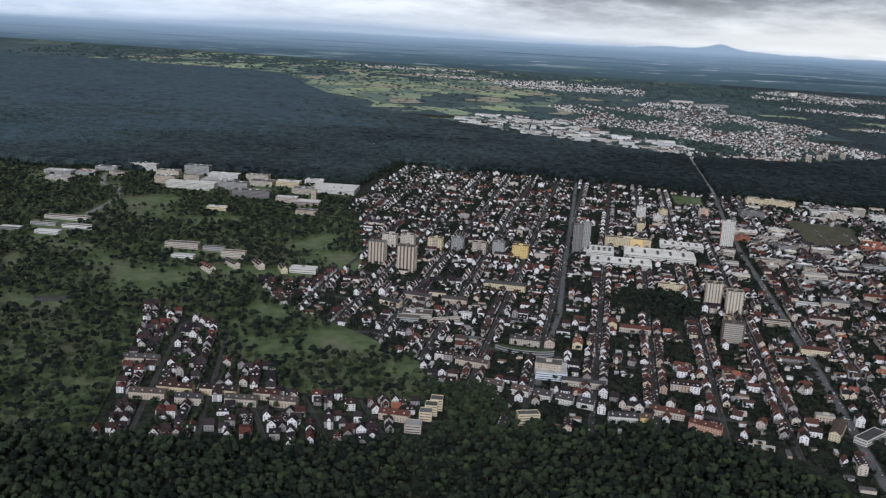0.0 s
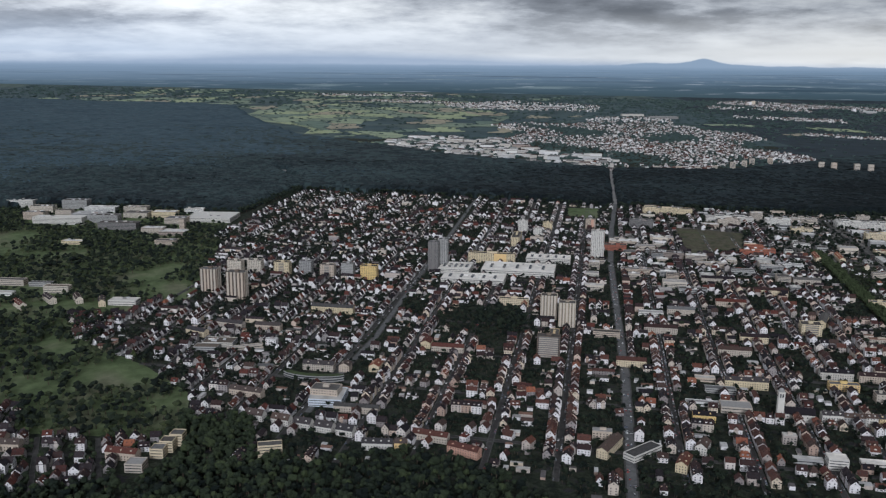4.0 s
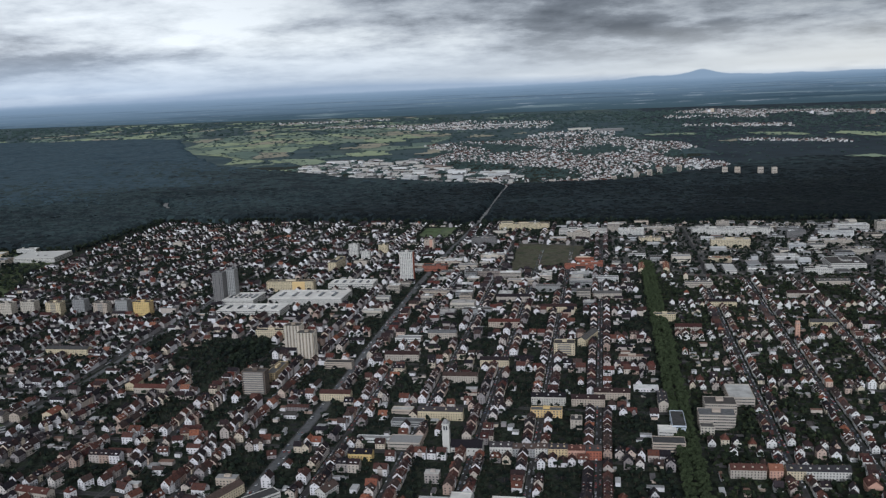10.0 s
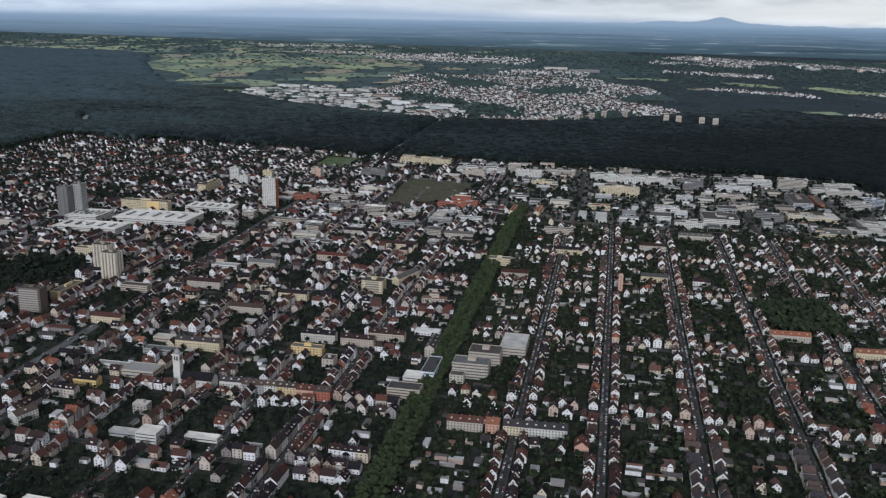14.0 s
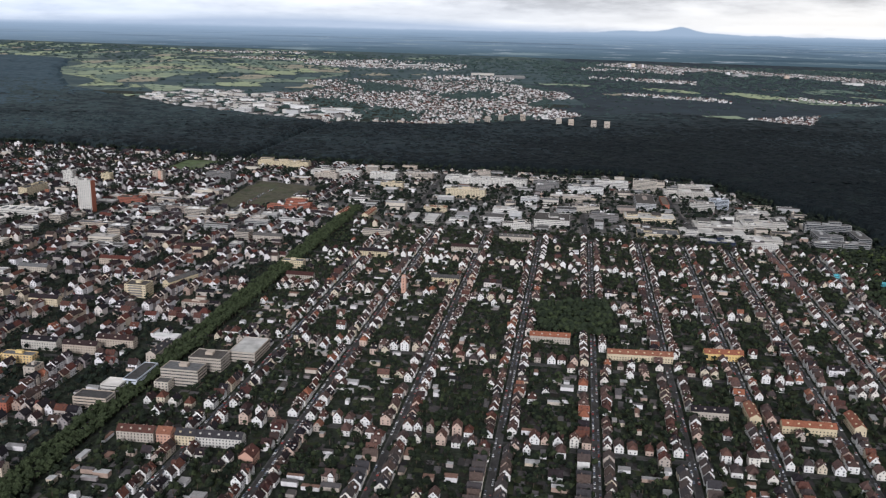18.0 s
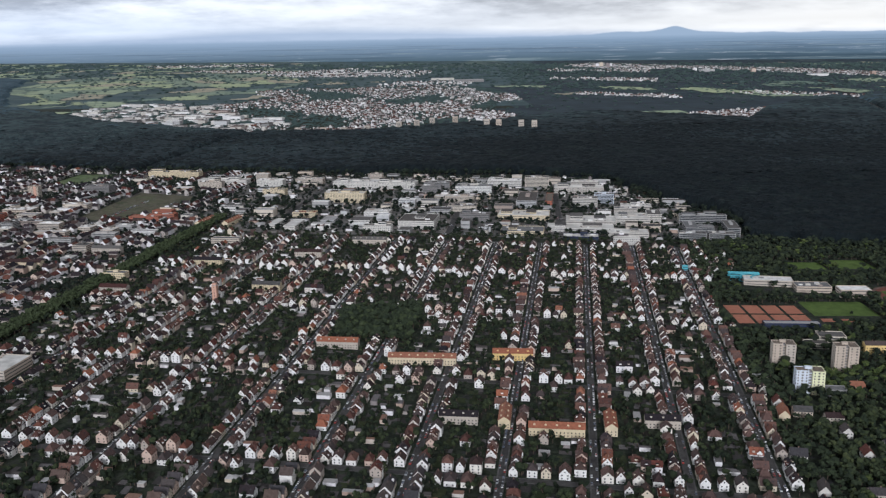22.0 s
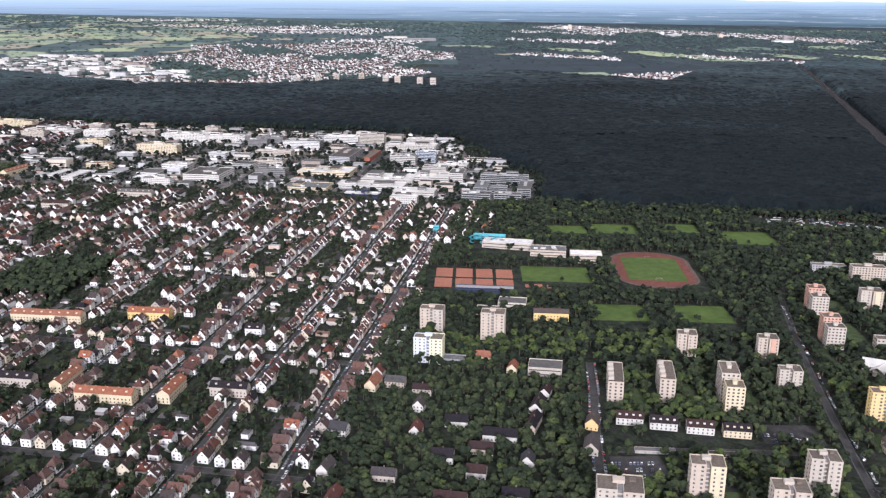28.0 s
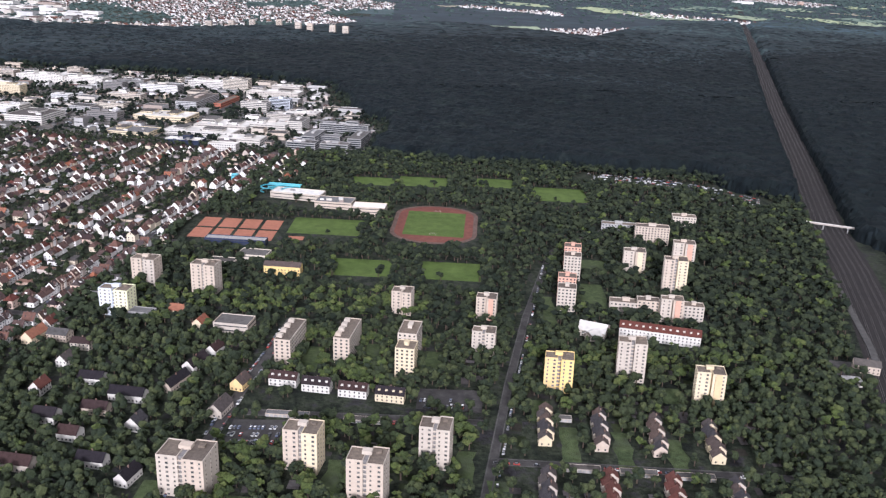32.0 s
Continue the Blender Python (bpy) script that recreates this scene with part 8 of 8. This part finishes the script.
def field_net(name, poly, step, size, share, label, lift=2.5):
    """Fields cut by hedges and copses: cells round scattered points, pulled long and crooked."""
    xs, ys = [p[0] for p in poly], [p[1] for p in poly]
    x, y = np.meshgrid(np.arange(min(xs), max(xs) + step, step), np.arange(min(ys), max(ys) + step, step), indexing="ij")
    cx, cy = x[:-1, :-1] + step / 2, y[:-1, :-1] + step / 2
    wx = cx + size * (0.5 * np.sin(cy / (size * 1.9) + 1.3 * np.sin(cx / (size * 2.7))) + 0.12 * np.sin(cy / (size * 0.31) + cx / (size * 0.23)))
    wy = cy + size * (0.6 * np.sin(cx / (size * 2.3) + 1.1 * np.sin(cy / (size * 3.1))) + 0.12 * np.sin(cx / (size * 0.29) - cy / (size * 0.37)))
    gx0, gy0 = wx / size, wy / (size * 1.7)
    ci, cj = np.floor(gx0).astype(int), np.floor(gy0).astype(int)
    best, second, chance = np.full(cx.shape, 9.0), np.full(cx.shape, 9.0), np.zeros(cx.shape)
    for i in (-1, 0, 1):
        for j in (-1, 0, 1):
            h = [np.modf(np.abs(np.sin((ci + i) * p + (cj + j) * q) * 43758.5453))[0] for p, q in ((127.1, 311.7), (269.5, 183.3), (71.3, 57.9))]
            d = np.hypot(gx0 - ci - i - h[0], gy0 - cj - j - h[1])
            second = np.where(d < best, best, np.minimum(second, d))
            chance = np.where(d < best, h[2], chance)
            best = np.minimum(best, d)
    tracts = 0.30 * np.sin(cx / (size * 5.1) + 1.7 * np.sin(cy / (size * 8.3))) + 0.22 * np.sin(cy / (size * 5.7) + cx / (size * 9.0))
    keep = inside_np(cx + 90 * np.sin(cy / 210), cy + 120 * np.sin(cx / 170), poly) & (chance + tracts < share) & (second - best > 0.05)
    ids = np.arange(x.size).reshape(x.shape)
    q = np.stack([ids[:-1, :-1], ids[1:, :-1], ids[1:, 1:], ids[:-1, 1:]], -1)[keep]
    tone = (chance[keep] * 977 % 1.0 * len(M_FIELDS)).astype(int)
    used, back = np.unique(q, return_inverse=True)
    v = np.stack([x, y, G(x, y) + lift], -1).reshape(-1, 3)[used]
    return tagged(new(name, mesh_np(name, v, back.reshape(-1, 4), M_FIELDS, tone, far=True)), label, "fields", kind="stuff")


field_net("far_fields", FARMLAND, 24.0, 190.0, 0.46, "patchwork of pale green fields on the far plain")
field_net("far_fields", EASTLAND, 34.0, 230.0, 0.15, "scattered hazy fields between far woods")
field_net("far_meadow", MEADOW_GAP, 14.0, 120.0, 1.4, "pale clearing in the forest before a village")

# ---- trees ----
def ico():
    bm = bmesh.new()
    bmesh.ops.create_icosphere(bm, subdivisions=1, radius=1)
    v = np.array([x.co[:] for x in bm.verts])
    f = np.array([[q.index for q in x.verts] for x in bm.faces])
    bm.free()
    return v, f


ICO_V, ICO_F = ico()
trng = np.random.default_rng(21)


OCT_V = np.array([[1, 0, -0.25], [-0.5, 0.87, -0.25], [-0.5, -0.87, -0.25], [0.5, 0.87, 0.45], [-1, 0, 0.45], [0.5, -0.87, 0.45], [0, 0, 1.0]]) * 1.08
OCT_F = np.array([[0, 3, 5], [1, 4, 3], [2, 5, 4], [0, 1, 3], [1, 2, 4], [2, 0, 5], [3, 4, 6], [4, 5, 6], [5, 3, 6], [0, 2, 1]])


def clumps(centres, radii, flat=0.85, rough=0.4, coarse=False):
    """Many small uneven leaf clumps as one array of triangles."""
    n = len(centres)
    cv, cf = (OCT_V, OCT_F) if coarse else (ICO_V, ICO_F)
    r = 1 + trng.uniform(-rough, rough, (n, len(cv), 1))
    v = cv[None] * r * np.asarray(radii)[:, None, None] * np.array([1, 1, flat])[None, None]
    if coarse:
        a = trng.uniform(0, 2.1, n)
        c, s = np.cos(a)[:, None], np.sin(a)[:, None]
        v = np.stack([v[:, :, 0] * c - v[:, :, 1] * s, v[:, :, 0] * s + v[:, :, 1] * c, v[:, :, 2]], -1)
    v += np.asarray(centres)[:, None, :]
    f = cf[None] + (np.arange(n) * len(cv))[:, None, None]
    return v.reshape(-1, 3), f.reshape(-1, 3)


def crowns(pts, name, label, blobs=3, lo=3.2, hi=6.0, tall=1.0, small=1.0, leaf=None):
    """A wood of trees: short stems under crowns of several clumps each."""
    pts = np.asarray(pts)
    n = len(pts)
    size = trng.uniform(lo, hi, n)
    base = np.stack([pts[:, 0], pts[:, 1], G(pts[:, 0], pts[:, 1])], -1)
    cs, rs = [], []
    for k in range(blobs):
        a = trng.uniform(0, 2 * np.pi, n)
        q = trng.uniform(0.1, 0.68, n) * size
        h = size * tall * (trng.uniform(0.9, 1.9, n))
        cs.append(base + np.stack([np.cos(a) * q, np.sin(a) * q, h], -1))
        rs.append(size * trng.uniform(0.42, 0.8, n) * small)
    v, f = clumps(np.concatenate(cs), np.concatenate(rs), coarse=pts[:, 1].mean() > 1030)
    nv = len(v)
    tri = np.array([[-1, -0.6, 0], [1, -0.6, 0], [0, 1.1, 0]])
    w = size * 0.06
    low = base[:, None] + tri[None] * w[:, None, None] * 1.6 - [0, 0, 0.5]
    top = base[:, None] + tri[None] * w[:, None, None] + np.stack([0 * w, 0 * w, size * tall * 1.1], -1)[:, None]
    tv = np.concatenate([low, top], 1).reshape(-1, 3)
    q = np.array([[0, 1, 4], [0, 4, 3], [1, 2, 5], [1, 5, 4], [2, 0, 3], [2, 3, 5]])
    tf = (q[None] + (np.arange(n) * 6)[:, None, None]).reshape(-1, 3) + nv
    me = mesh_np(name, np.concatenate([v, tv]), np.concatenate([f, tf]), [leaf or M_LEAF, M_BARK], np.concatenate([np.zeros(len(f), int), np.ones(len(tf), int)]))
    return tagged(new(name, me), label, "trees", kind="stuff")


def tree_model(kind):
    size = (5.2, 4.4, 6.2, 3.8, 5.6)[kind]
    t = thing("tree", ("broad deciduous tree with dense dark crown", "round-crowned green garden tree beside houses", "large old deciduous tree", "small bright green tree", "tall deciduous tree with uneven crown")[kind], "tree", 0, 0, 0, "trees near the houses", z=-400)
    n = 46
    a, b = trng.uniform(0, 2 * np.pi, n), trng.uniform(-0.75, 1, n)
    rr = size * (0.55 + 0.4 * trng.random(n))
    c = np.stack([np.cos(a) * np.sqrt(1 - b * b) * rr, np.sin(a) * np.sqrt(1 - b * b) * rr, size * 1.5 + b * rr * 0.95], -1)
    v, f = clumps(c, trng.uniform(0.2, 0.36, n) * size, 0.8, 0.35)
    part("crown", mesh_np("crown", v, f, [M_PARKLEAF]), t)
    s = Soup([M_BARK])

    def limb(p, q, r0, r1):
        d = (Vector(q) - Vector(p)).normalized()
        e = d.orthogonal().normalized()
        g = d.cross(e)
        vs = [tuple(Vector(c0) + (e * math.cos(k * 1.0472) + g * math.sin(k * 1.0472)) * r) for c0, r in ((p, r0), (q, r1)) for k in range(6)]
        s.add(vs, [(k, (k + 1) % 6, (k + 1) % 6 + 6, k + 6) for k in range(6)], M_BARK)

    limb((0, 0, -0.6), (0, 0, size * 1.1), size * 0.075, size * 0.05)
    for k in range(5):
        an = k * 1.257 + 0.4
        limb((0, 0, size * (0.75 + 0.07 * k)), (math.cos(an) * size * 0.55, math.sin(an) * size * 0.55, size * 1.5), size * 0.035, size * 0.012)
    part("trunk", s.mesh("trunk"), t)
    return t


TREES = [tree_model(k) for k in range(5)]
tree_n = [0] * 5


def near_tree(x, y):
    k = rng.choice((0, 0, 1, 2, 3, 4))
    m = pose(x, y, G(x, y), 0, 0, rng.uniform(0, 360))
    tree_n[k] += 1
    if tree_n[k] == 1:
        TREES[k].matrix_basis = m
    else:
        copy_thing(TREES[k], m)


def cell_free(x, y):
    i, j = int((x - X0) / CELL), int((y - Y0) / CELL)
    return not (0 <= i < 1500 and 0 <= j < 760) or TAKEN[i, j] in (0, 2)


def scatter(poly, count, gap, keep=1.0):
    xs, ys = [p[0] for p in poly], [p[1] for p in poly]
    out, used = [], set()
    for _ in range(count):
        x, y = rng.uniform(min(xs), max(xs)), rng.uniform(min(ys), max(ys))
        k = (int(x / gap), int(y / gap))
        if k in used or not inside(x, y, poly) or not cell_free(x, y):
            continue
        used.add(k)
        if rng.random() < keep:
            out.append((x, y))
    return out


# park with the tower blocks: dense trees
PARK = [(1795, 690), (1985, 1640), (2070, 1660), (2330, 1620), (2560, 1580), (2680, 1470), (2600, 1190), (2500, 960), (2480, 820), (2420, 690)]
park = scatter(PARK, 60000, 7.6, 0.9)
TERRACES = [(2185, 745), (2350, 735), (2352, 860), (2190, 875)]
park = [p for p in park if not (inside(*p, TERRACES) and rng.random() < 0.62) and not (inside(*p, VILLAS) and rng.random() < 0.02)]
near = [p for p in park if p[1] < 800 and 1990 < p[0] < 2420]
rng.shuffle(near)
near = near[:90]
for p in near:
    near_tree(*p)
chosen = set(near)
LIGHT = ([(1880, 1036), (2150, 1030), (2150, 1085), (1880, 1090)], [(2040, 915), (2112, 905), (2118, 985), (2048, 990)], [(2225, 955), (2420, 905), (2430, 960), (2235, 985)], [(1995, 760), (2180, 760), (2180, 860), (1995, 850)])
sunny = {p for p in park if p not in chosen and rng.random() < (0.5 if any(inside(*p, q) for q in LIGHT) else 0.05)}
crowns(sorted(sunny), "park_trees", "lighter green deciduous trees between the tower blocks", 9, 3.2, 6.0, 1.0, 0.72, M_SUNLEAF)
chosen |= sunny
crowns([p for p in park if p not in chosen and p[1] < 1010], "park_trees", "dense green deciduous trees around the tower blocks", 9, 2.8, 5.8, 1.0, 0.72, M_PARKLEAF)
crowns([p for p in park if p not in chosen and p[1] >= 1010], "park_trees", "dense green deciduous trees around the sports fields", 4, 2.8, 5.8, 1.0, 0.92, M_GROVELEAF)
# gardens of the town
crowns(scatter([(1772, 735), (1812, 735), (1992, 1640), (1948, 1640)], 9000, 6.5, 0.8), "street_trees", "row of dark green trees between the street and the villas", 4, 2.6, 5.2, 1.0, 0.9, M_LEAF)
town = scatter(MAIN, 110000, 5.6, 0.85)
thick = [p for p in town if US(*p)[0] > 440]
thin = [p for p in town if US(*p)[0] <= 440 and (grove(*p) or rng.random() < (0.92 if US(*p)[0] < -250 or US(*p)[1] > 850 else 0.72))]
near = [p for p in thick if p[1] < 830 and p[0] > 1300]
rng.shuffle(near)
near = near[:60]
for p in near:
    near_tree(*p)
chosen = set(near)
thick = [p for p in thick if p not in chosen and (grove(*p) or rng.random() < 0.78)]
crowns([p for p in thick if p[1] < 1020], "garden_trees", "dark green garden trees between house rows", 4, 1.6, 5.0, 1.0, 0.85, M_GARDENLEAF)
crowns([p for p in thick if p[1] >= 1020], "garden_trees", "dark green garden trees behind house rows", 3, 1.8, 4.4, 1.0, 1.0, M_GARDENLEAF)
crowns(thin, "garden_trees", "dark green trees in the yards of the old town", 2, 1.8, 4.0, 1.0, 1.15, M_DARKLEAF)
# avenue of trees
avenue = []
for k in range(190):
    for sd in (-9.5, -4, 4, 9.5):
        u, s = 430 + sd + rng.uniform(-1.5, 1.5), -130 + k * 6.8 + rng.uniform(-1.5, 1.5)
        avenue.append(P(u, s))
crowns(avenue, "avenue_trees", "lines of dense green avenue trees", 6, 3.8, 5.2, 1.0, 0.85, M_AVENUE)
crowns(scatter([(345, 1330), (372, 1440), (440, 1450), (436, 1330), (395, 1295)], 3000, 7.5, 0.3), "park_trees", "small town park with dense trees", 4, 4, 6, 1.0, 1.0, M_DARKLEAF)
crowns(scatter([(1403, 1318), (1504, 1332), (1486, 1200), (1400, 1215)], 3000, 7, 0.95), "park_trees", "small churchyard grove of dark trees", 4, 4, 6)
# uneven edge trees in front of the forest
edge = []
EDGE = [(-960, 2275), (-640, 2335), (-212, 2262), (-120, 2685), (390, 2605), (770, 2505), (1290, 2415), (1800, 2370), (1985, 2290), (2040, 1960), (2120, 1840), (2080, 1640), (2330, 1610), (2420, 1600), (2560, 1570), (2640, 1480)]
for (x1, y1), (x2, y2) in zip(EDGE, EDGE[1:]):
    for k in range(int(math.hypot(x2 - x1, y2 - y1) / 4)):
        q = rng.random()
        x, y = x1 + (x2 - x1) * q + rng.uniform(-16, 16), y1 + (y2 - y1) * q + rng.uniform(-16, 16)
        if cell_free(x, y):
            edge.append((x, y))
crowns(edge, "forest_edge", "uneven row of dark trees at the forest edge", 4, 4.2, 6.8, 1.0, 1.0, M_DARKLEAF)
# meadows and near wood in the west
NEARWOOD = [(-900, 560), (-700, 800), (-335, 798), (-108, 812), (62, 858), (255, 898), (342, 868), (400, 800), (460, 735), (460, 560)]
wood = scatter(NEARWOOD, 60000, 8.5, 0.97)
rng.shuffle(wood)
half = len(wood) // 2
crowns(wood[:half], "near_forest", "dense dark green wood below the town's edge", 4, 3.8, 6.8, 1.0, 0.9, M_LEAF)
crowns(wood[half:], "near_forest", "dense darker trees of the wood below the town", 4, 3.8, 6.8, 1.0, 0.9, M_DARKLEAF)
crowns(scatter([(20, 860), (74, 850), (140, 880), (100, 912), (78, 990), (2, 982), (-4, 930)], 6000, 7.5, 0.97), "near_forest", "dense trees between the estate and the town", 4, 3.8, 6.4, 1.0, 0.9, M_LEAF)
west = scatter(WEST, 60000, 11.5, 1.0)
west = [p for p in west if math.sin(p[0] / 73 + 1.9 * math.sin(p[1] / 118)) + math.sin(p[1] / 61 + 1.4 * math.sin(p[0] / 97)) + rng.uniform(-0.5, 0.5) > -1.45 and rng.random() < 0.95]
rng.shuffle(west)
half = int(len(west) * 0.62)
crowns(west[:half], "meadow_trees", "dark hedges and copses between meadows", 2, 3.8, 6.8, 0.95, 1.1, M_DARKLEAF)
crowns(west[half:], "meadow_trees", "lighter green trees between meadows", 2, 3.4, 6.2, 0.95, 1.1, M_PARKLEAF)
crowns(scatter(ESTATE, 4000, 7, 0.6), "estate_trees", "garden trees in the housing estate", 3, 2.4, 4.4)
crowns(scatter(INDUSTRY, 40000, 6.5, 0.38), "works_trees", "trees between works halls and car parks", 4, 2.6, 5.4, 1.0, 0.95, M_DARKLEAF)
crowns(scatter([(2480, 690), (2560, 900), (2665, 1190), (2760, 1200), (2760, 690)], 12000, 8.5, 0.95), "rail_side_trees", "dense trees beside the railway", 3, 4, 6.4, 1.0, 1.0, M_DARKLEAF)


def far_trees(n, poly, name, label):
    xs, ys = [p[0] for p in poly], [p[1] for p in poly]
    pts = []
    for _ in range(n):
        x, y = rng.uniform(min(xs), max(xs)), rng.uniform(min(ys), max(ys))
        if inside(x, y, poly) and not inside(x, y, FOREST):
            pts.append((x, y))
    pts = np.array(pts)
    size = trng.uniform(4, 8, len(pts)) * (pts[:, 1] / 5000)
    c = np.stack([pts[:, 0], pts[:, 1], G(pts[:, 0], pts[:, 1]) + size * 0.45], -1)
    v, f = clumps(c, size, 0.7)
    v[:, 0] += (v[:, 0] - np.repeat(c[:, 0], len(ICO_V))) * 0.7
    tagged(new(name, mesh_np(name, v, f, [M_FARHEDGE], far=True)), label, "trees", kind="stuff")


far_trees(7500, T2_HOMES, "far_trees", "trees between the houses of the distant town")
far_trees(2200, T2_WORKS, "far_trees", "trees between the distant works halls")
far_trees(6500, [(-3500, 7000), (-1000, 6500), (-300, 4500), (60, 4000), (700, 4560), (900, 5600), (2000, 5800), (2100, 5100), (1800, 3700), (2350, 3900), (3600, 4700), (5600, 5200), (6800, 9000), (-4000, 9500)], "far_trees", "hedges and woods of the distant plain")
far_trees(3600, [(2100, 4700), (3600, 4750), (5600, 5200), (6800, 9000), (2400, 8600)], "far_trees", "scattered woods of the distant plain")
for m, n in zip(TREES, tree_n):
    if n == 0:
        for o in (*m.children_recursive, m):
            bpy.data.objects.remove(o)

# ---- cars ----
CAR_MATS = [M_CAR, M_GLASS, M_TYRE]


def car_into(s, x, y, deg, van=False, wheels=False):
    z = G(x, y) + 0.22
    l, w, h = (4.9, 1.95, 1.1) if van else (4.2, 1.75, 0.75)
    body = [(-w / 2, -l / 2, 0.15), (w / 2, -l / 2, 0.15), (w / 2, l / 2, 0.15), (-w / 2, l / 2, 0.15), (-w / 2 * 0.94, -l / 2 * 0.97, h), (w / 2 * 0.94, -l / 2 * 0.97, h), (w / 2 * 0.94, l / 2 * 0.97, h), (-w / 2 * 0.94, l / 2 * 0.97, h)]
    s.add(turn(body, x, y, z, deg), BOXF, M_CAR)
    t = h + (0.95 if van else 0.55)
    glass = [(-w * 0.45, -l * 0.36, h), (w * 0.45, -l * 0.36, h), (w * 0.45, l * 0.28, h), (-w * 0.45, l * 0.28, h), (-w * 0.38, -l * 0.26, t), (w * 0.38, -l * 0.26, t), (w * 0.38, l * 0.14, t), (-w * 0.38, l * 0.14, t)]
    s.add(turn(glass, x, y, z, deg), BOXF[2:], M_GLASS)
    s.add(turn([(a, b, c + 0.02) for a, b, c in glass[4:]] + [(a, b, c - 0.05) for a, b, c in glass[4:]], x, y, z, deg), [(0, 1, 2, 3), (0, 4, 5, 1), (1, 5, 6, 2), (2, 6, 7, 3), (3, 7, 4, 0)], M_CAR)
    for sx in (-1, 1) if wheels else ():
        for sy in (-0.31, 0.31):
            s.add(turn(boxv(sx * w * 0.5 - 0.12, sy * l - 0.3, -0.12, sx * w * 0.5 + 0.05, sy * l + 0.3, 0.48), x, y, z, deg), BOXF, M_TYRE)


def car_model(van):
    t = thing("van" if van else "car", "parked delivery van at the kerb" if van else "parked family car at the kerb", "car", 0, 0, 0, "parked cars", z=-300)
    full = Soup(CAR_MATS)
    car_into(full, 0, 0, 0, van)
    for name, m in (("body", M_CAR), ("window_glass", M_GLASS), ("wheels", M_TYRE)):
        if m is M_TYRE:
            l, w = (4.9, 1.95) if van else (4.2, 1.75)
            tyre = solid("wheel", M_TYRE, (-0.12, -0.3, 0.1, 0.1, 0.3, 0.7))
            for sx in (-1, 1):
                for sy in (-0.31, 0.31):
                    part("wheel", tyre, t, at=pose(sx * w * 0.5, sy * l, 0))
            continue
        s = Soup([m])
        s.v, s.f = full.v, [f for f, q in zip(full.f, full.m) if CAR_MATS[q] is m]
        s.m = [0] * len(s.f)
        part(name, s.mesh(name), t)
    return t


CARS = [car_model(False), car_model(True)]
car_n = [0, 0]
car_rest = Soup(CAR_MATS)


def park_car(x, y, deg, own=False):
    k = 1 if rng.random() < 0.12 else 0
    if own and sum(car_n) < 38:
        car_n[k] += 1
        if car_n[k] == 1:
            CARS[k].matrix_basis = pose(x, y, G(x, y), 0, 0, deg)
        else:
            copy_thing(CARS[k], pose(x, y, G(x, y), 0, 0, deg))
    else:
        car_into(car_rest, x, y, deg, k == 1)


def along(pts, off, gap, share, own=False):
    for (x1, y1), (x2, y2) in zip(pts, pts[1:]):
        q = math.hypot(x2 - x1, y2 - y1)
        ang = math.degrees(math.atan2(y2 - y1, x2 - x1)) - 90
        d = 3.0
        while d < q:
            if rng.random() < share:
                x, y = x1 + (x2 - x1) * d / q + (y2 - y1) / q * off, y1 + (y2 - y1) * d / q - (x2 - x1) / q * off
                park_car(x, y, ang + (180 if off < 0 else 0) + rng.uniform(-2, 2), own)
            d += gap


along([(2177, 774), (2208, 917), (2239, 1045), (2278, 1213)], 5.6, 6.2, 0.6, True)
along(PARKING, 4.0, 6.0, 0.7, True)
along(PARKING, -4.0, 6.0, 0.5, True)
along([(2185, 815), (2330, 803), (2410, 796)], 2.2, 6.5, 0.5, True)
for u in LEFT_STREETS + RIGHT_STREETS:
    run = [s for s in range(-150, 1720, 10) if inside(*P(u, s), MAIN)]
    hi = min(run[-1], 1030 if u > 480 else 1300)
    for off in (-2.2, 2.2):
        along([P(u, run[0]), P(u, hi)], off * (2 if u == 430 else 1), 6.2, 0.5 if u > 0 else 0.22)
for off in (-3.6, -1.8, 1.8, 3.6):
    along([P(0, -130), P(0, 300), (660, 1804)], off, 16, 0.4)
for r in range(9):
    along([(2404 - r * 1.0, 1574 - r * 6.5), (2492 - r * 3, 1562 - r * 6.5), (2596 - r * 5, 1500 - r * 5.4), (2628 - r * 7, 1446 - r * 3)], 0, 3.6, 0.34)
for _ in range(9000):
    x, y = rng.uniform(800, 2080), rng.uniform(1680, 2440)
    if inside(x, y, INDUSTRY) and rng.random() < 0.07 and cell_free(x, y):
        for k in range(rng.randint(2, 5)):
            park_car(x + k * 2.6 * EU[0], y + k * 2.6 * EU[1], GRID + rng.choice((0, 180)))
for x0, y0, w, d in ((2162, 893, 42, 26), (2030, 845, 36, 30), (2095, 860, 60, 6)):
    for i in range(int(w / 2.7)):
        for j in range(max(1, int(d / 9))):
            if rng.random() < 0.6:
                park_car(x0 - w / 2 + i * 2.7, y0 - d / 2 + j * 9 + 3, GRID)
tagged(new("parked_cars", car_rest.mesh("parked_cars")), "many parked cars along streets and in yards", "cars", kind="stuff")
to_scale()
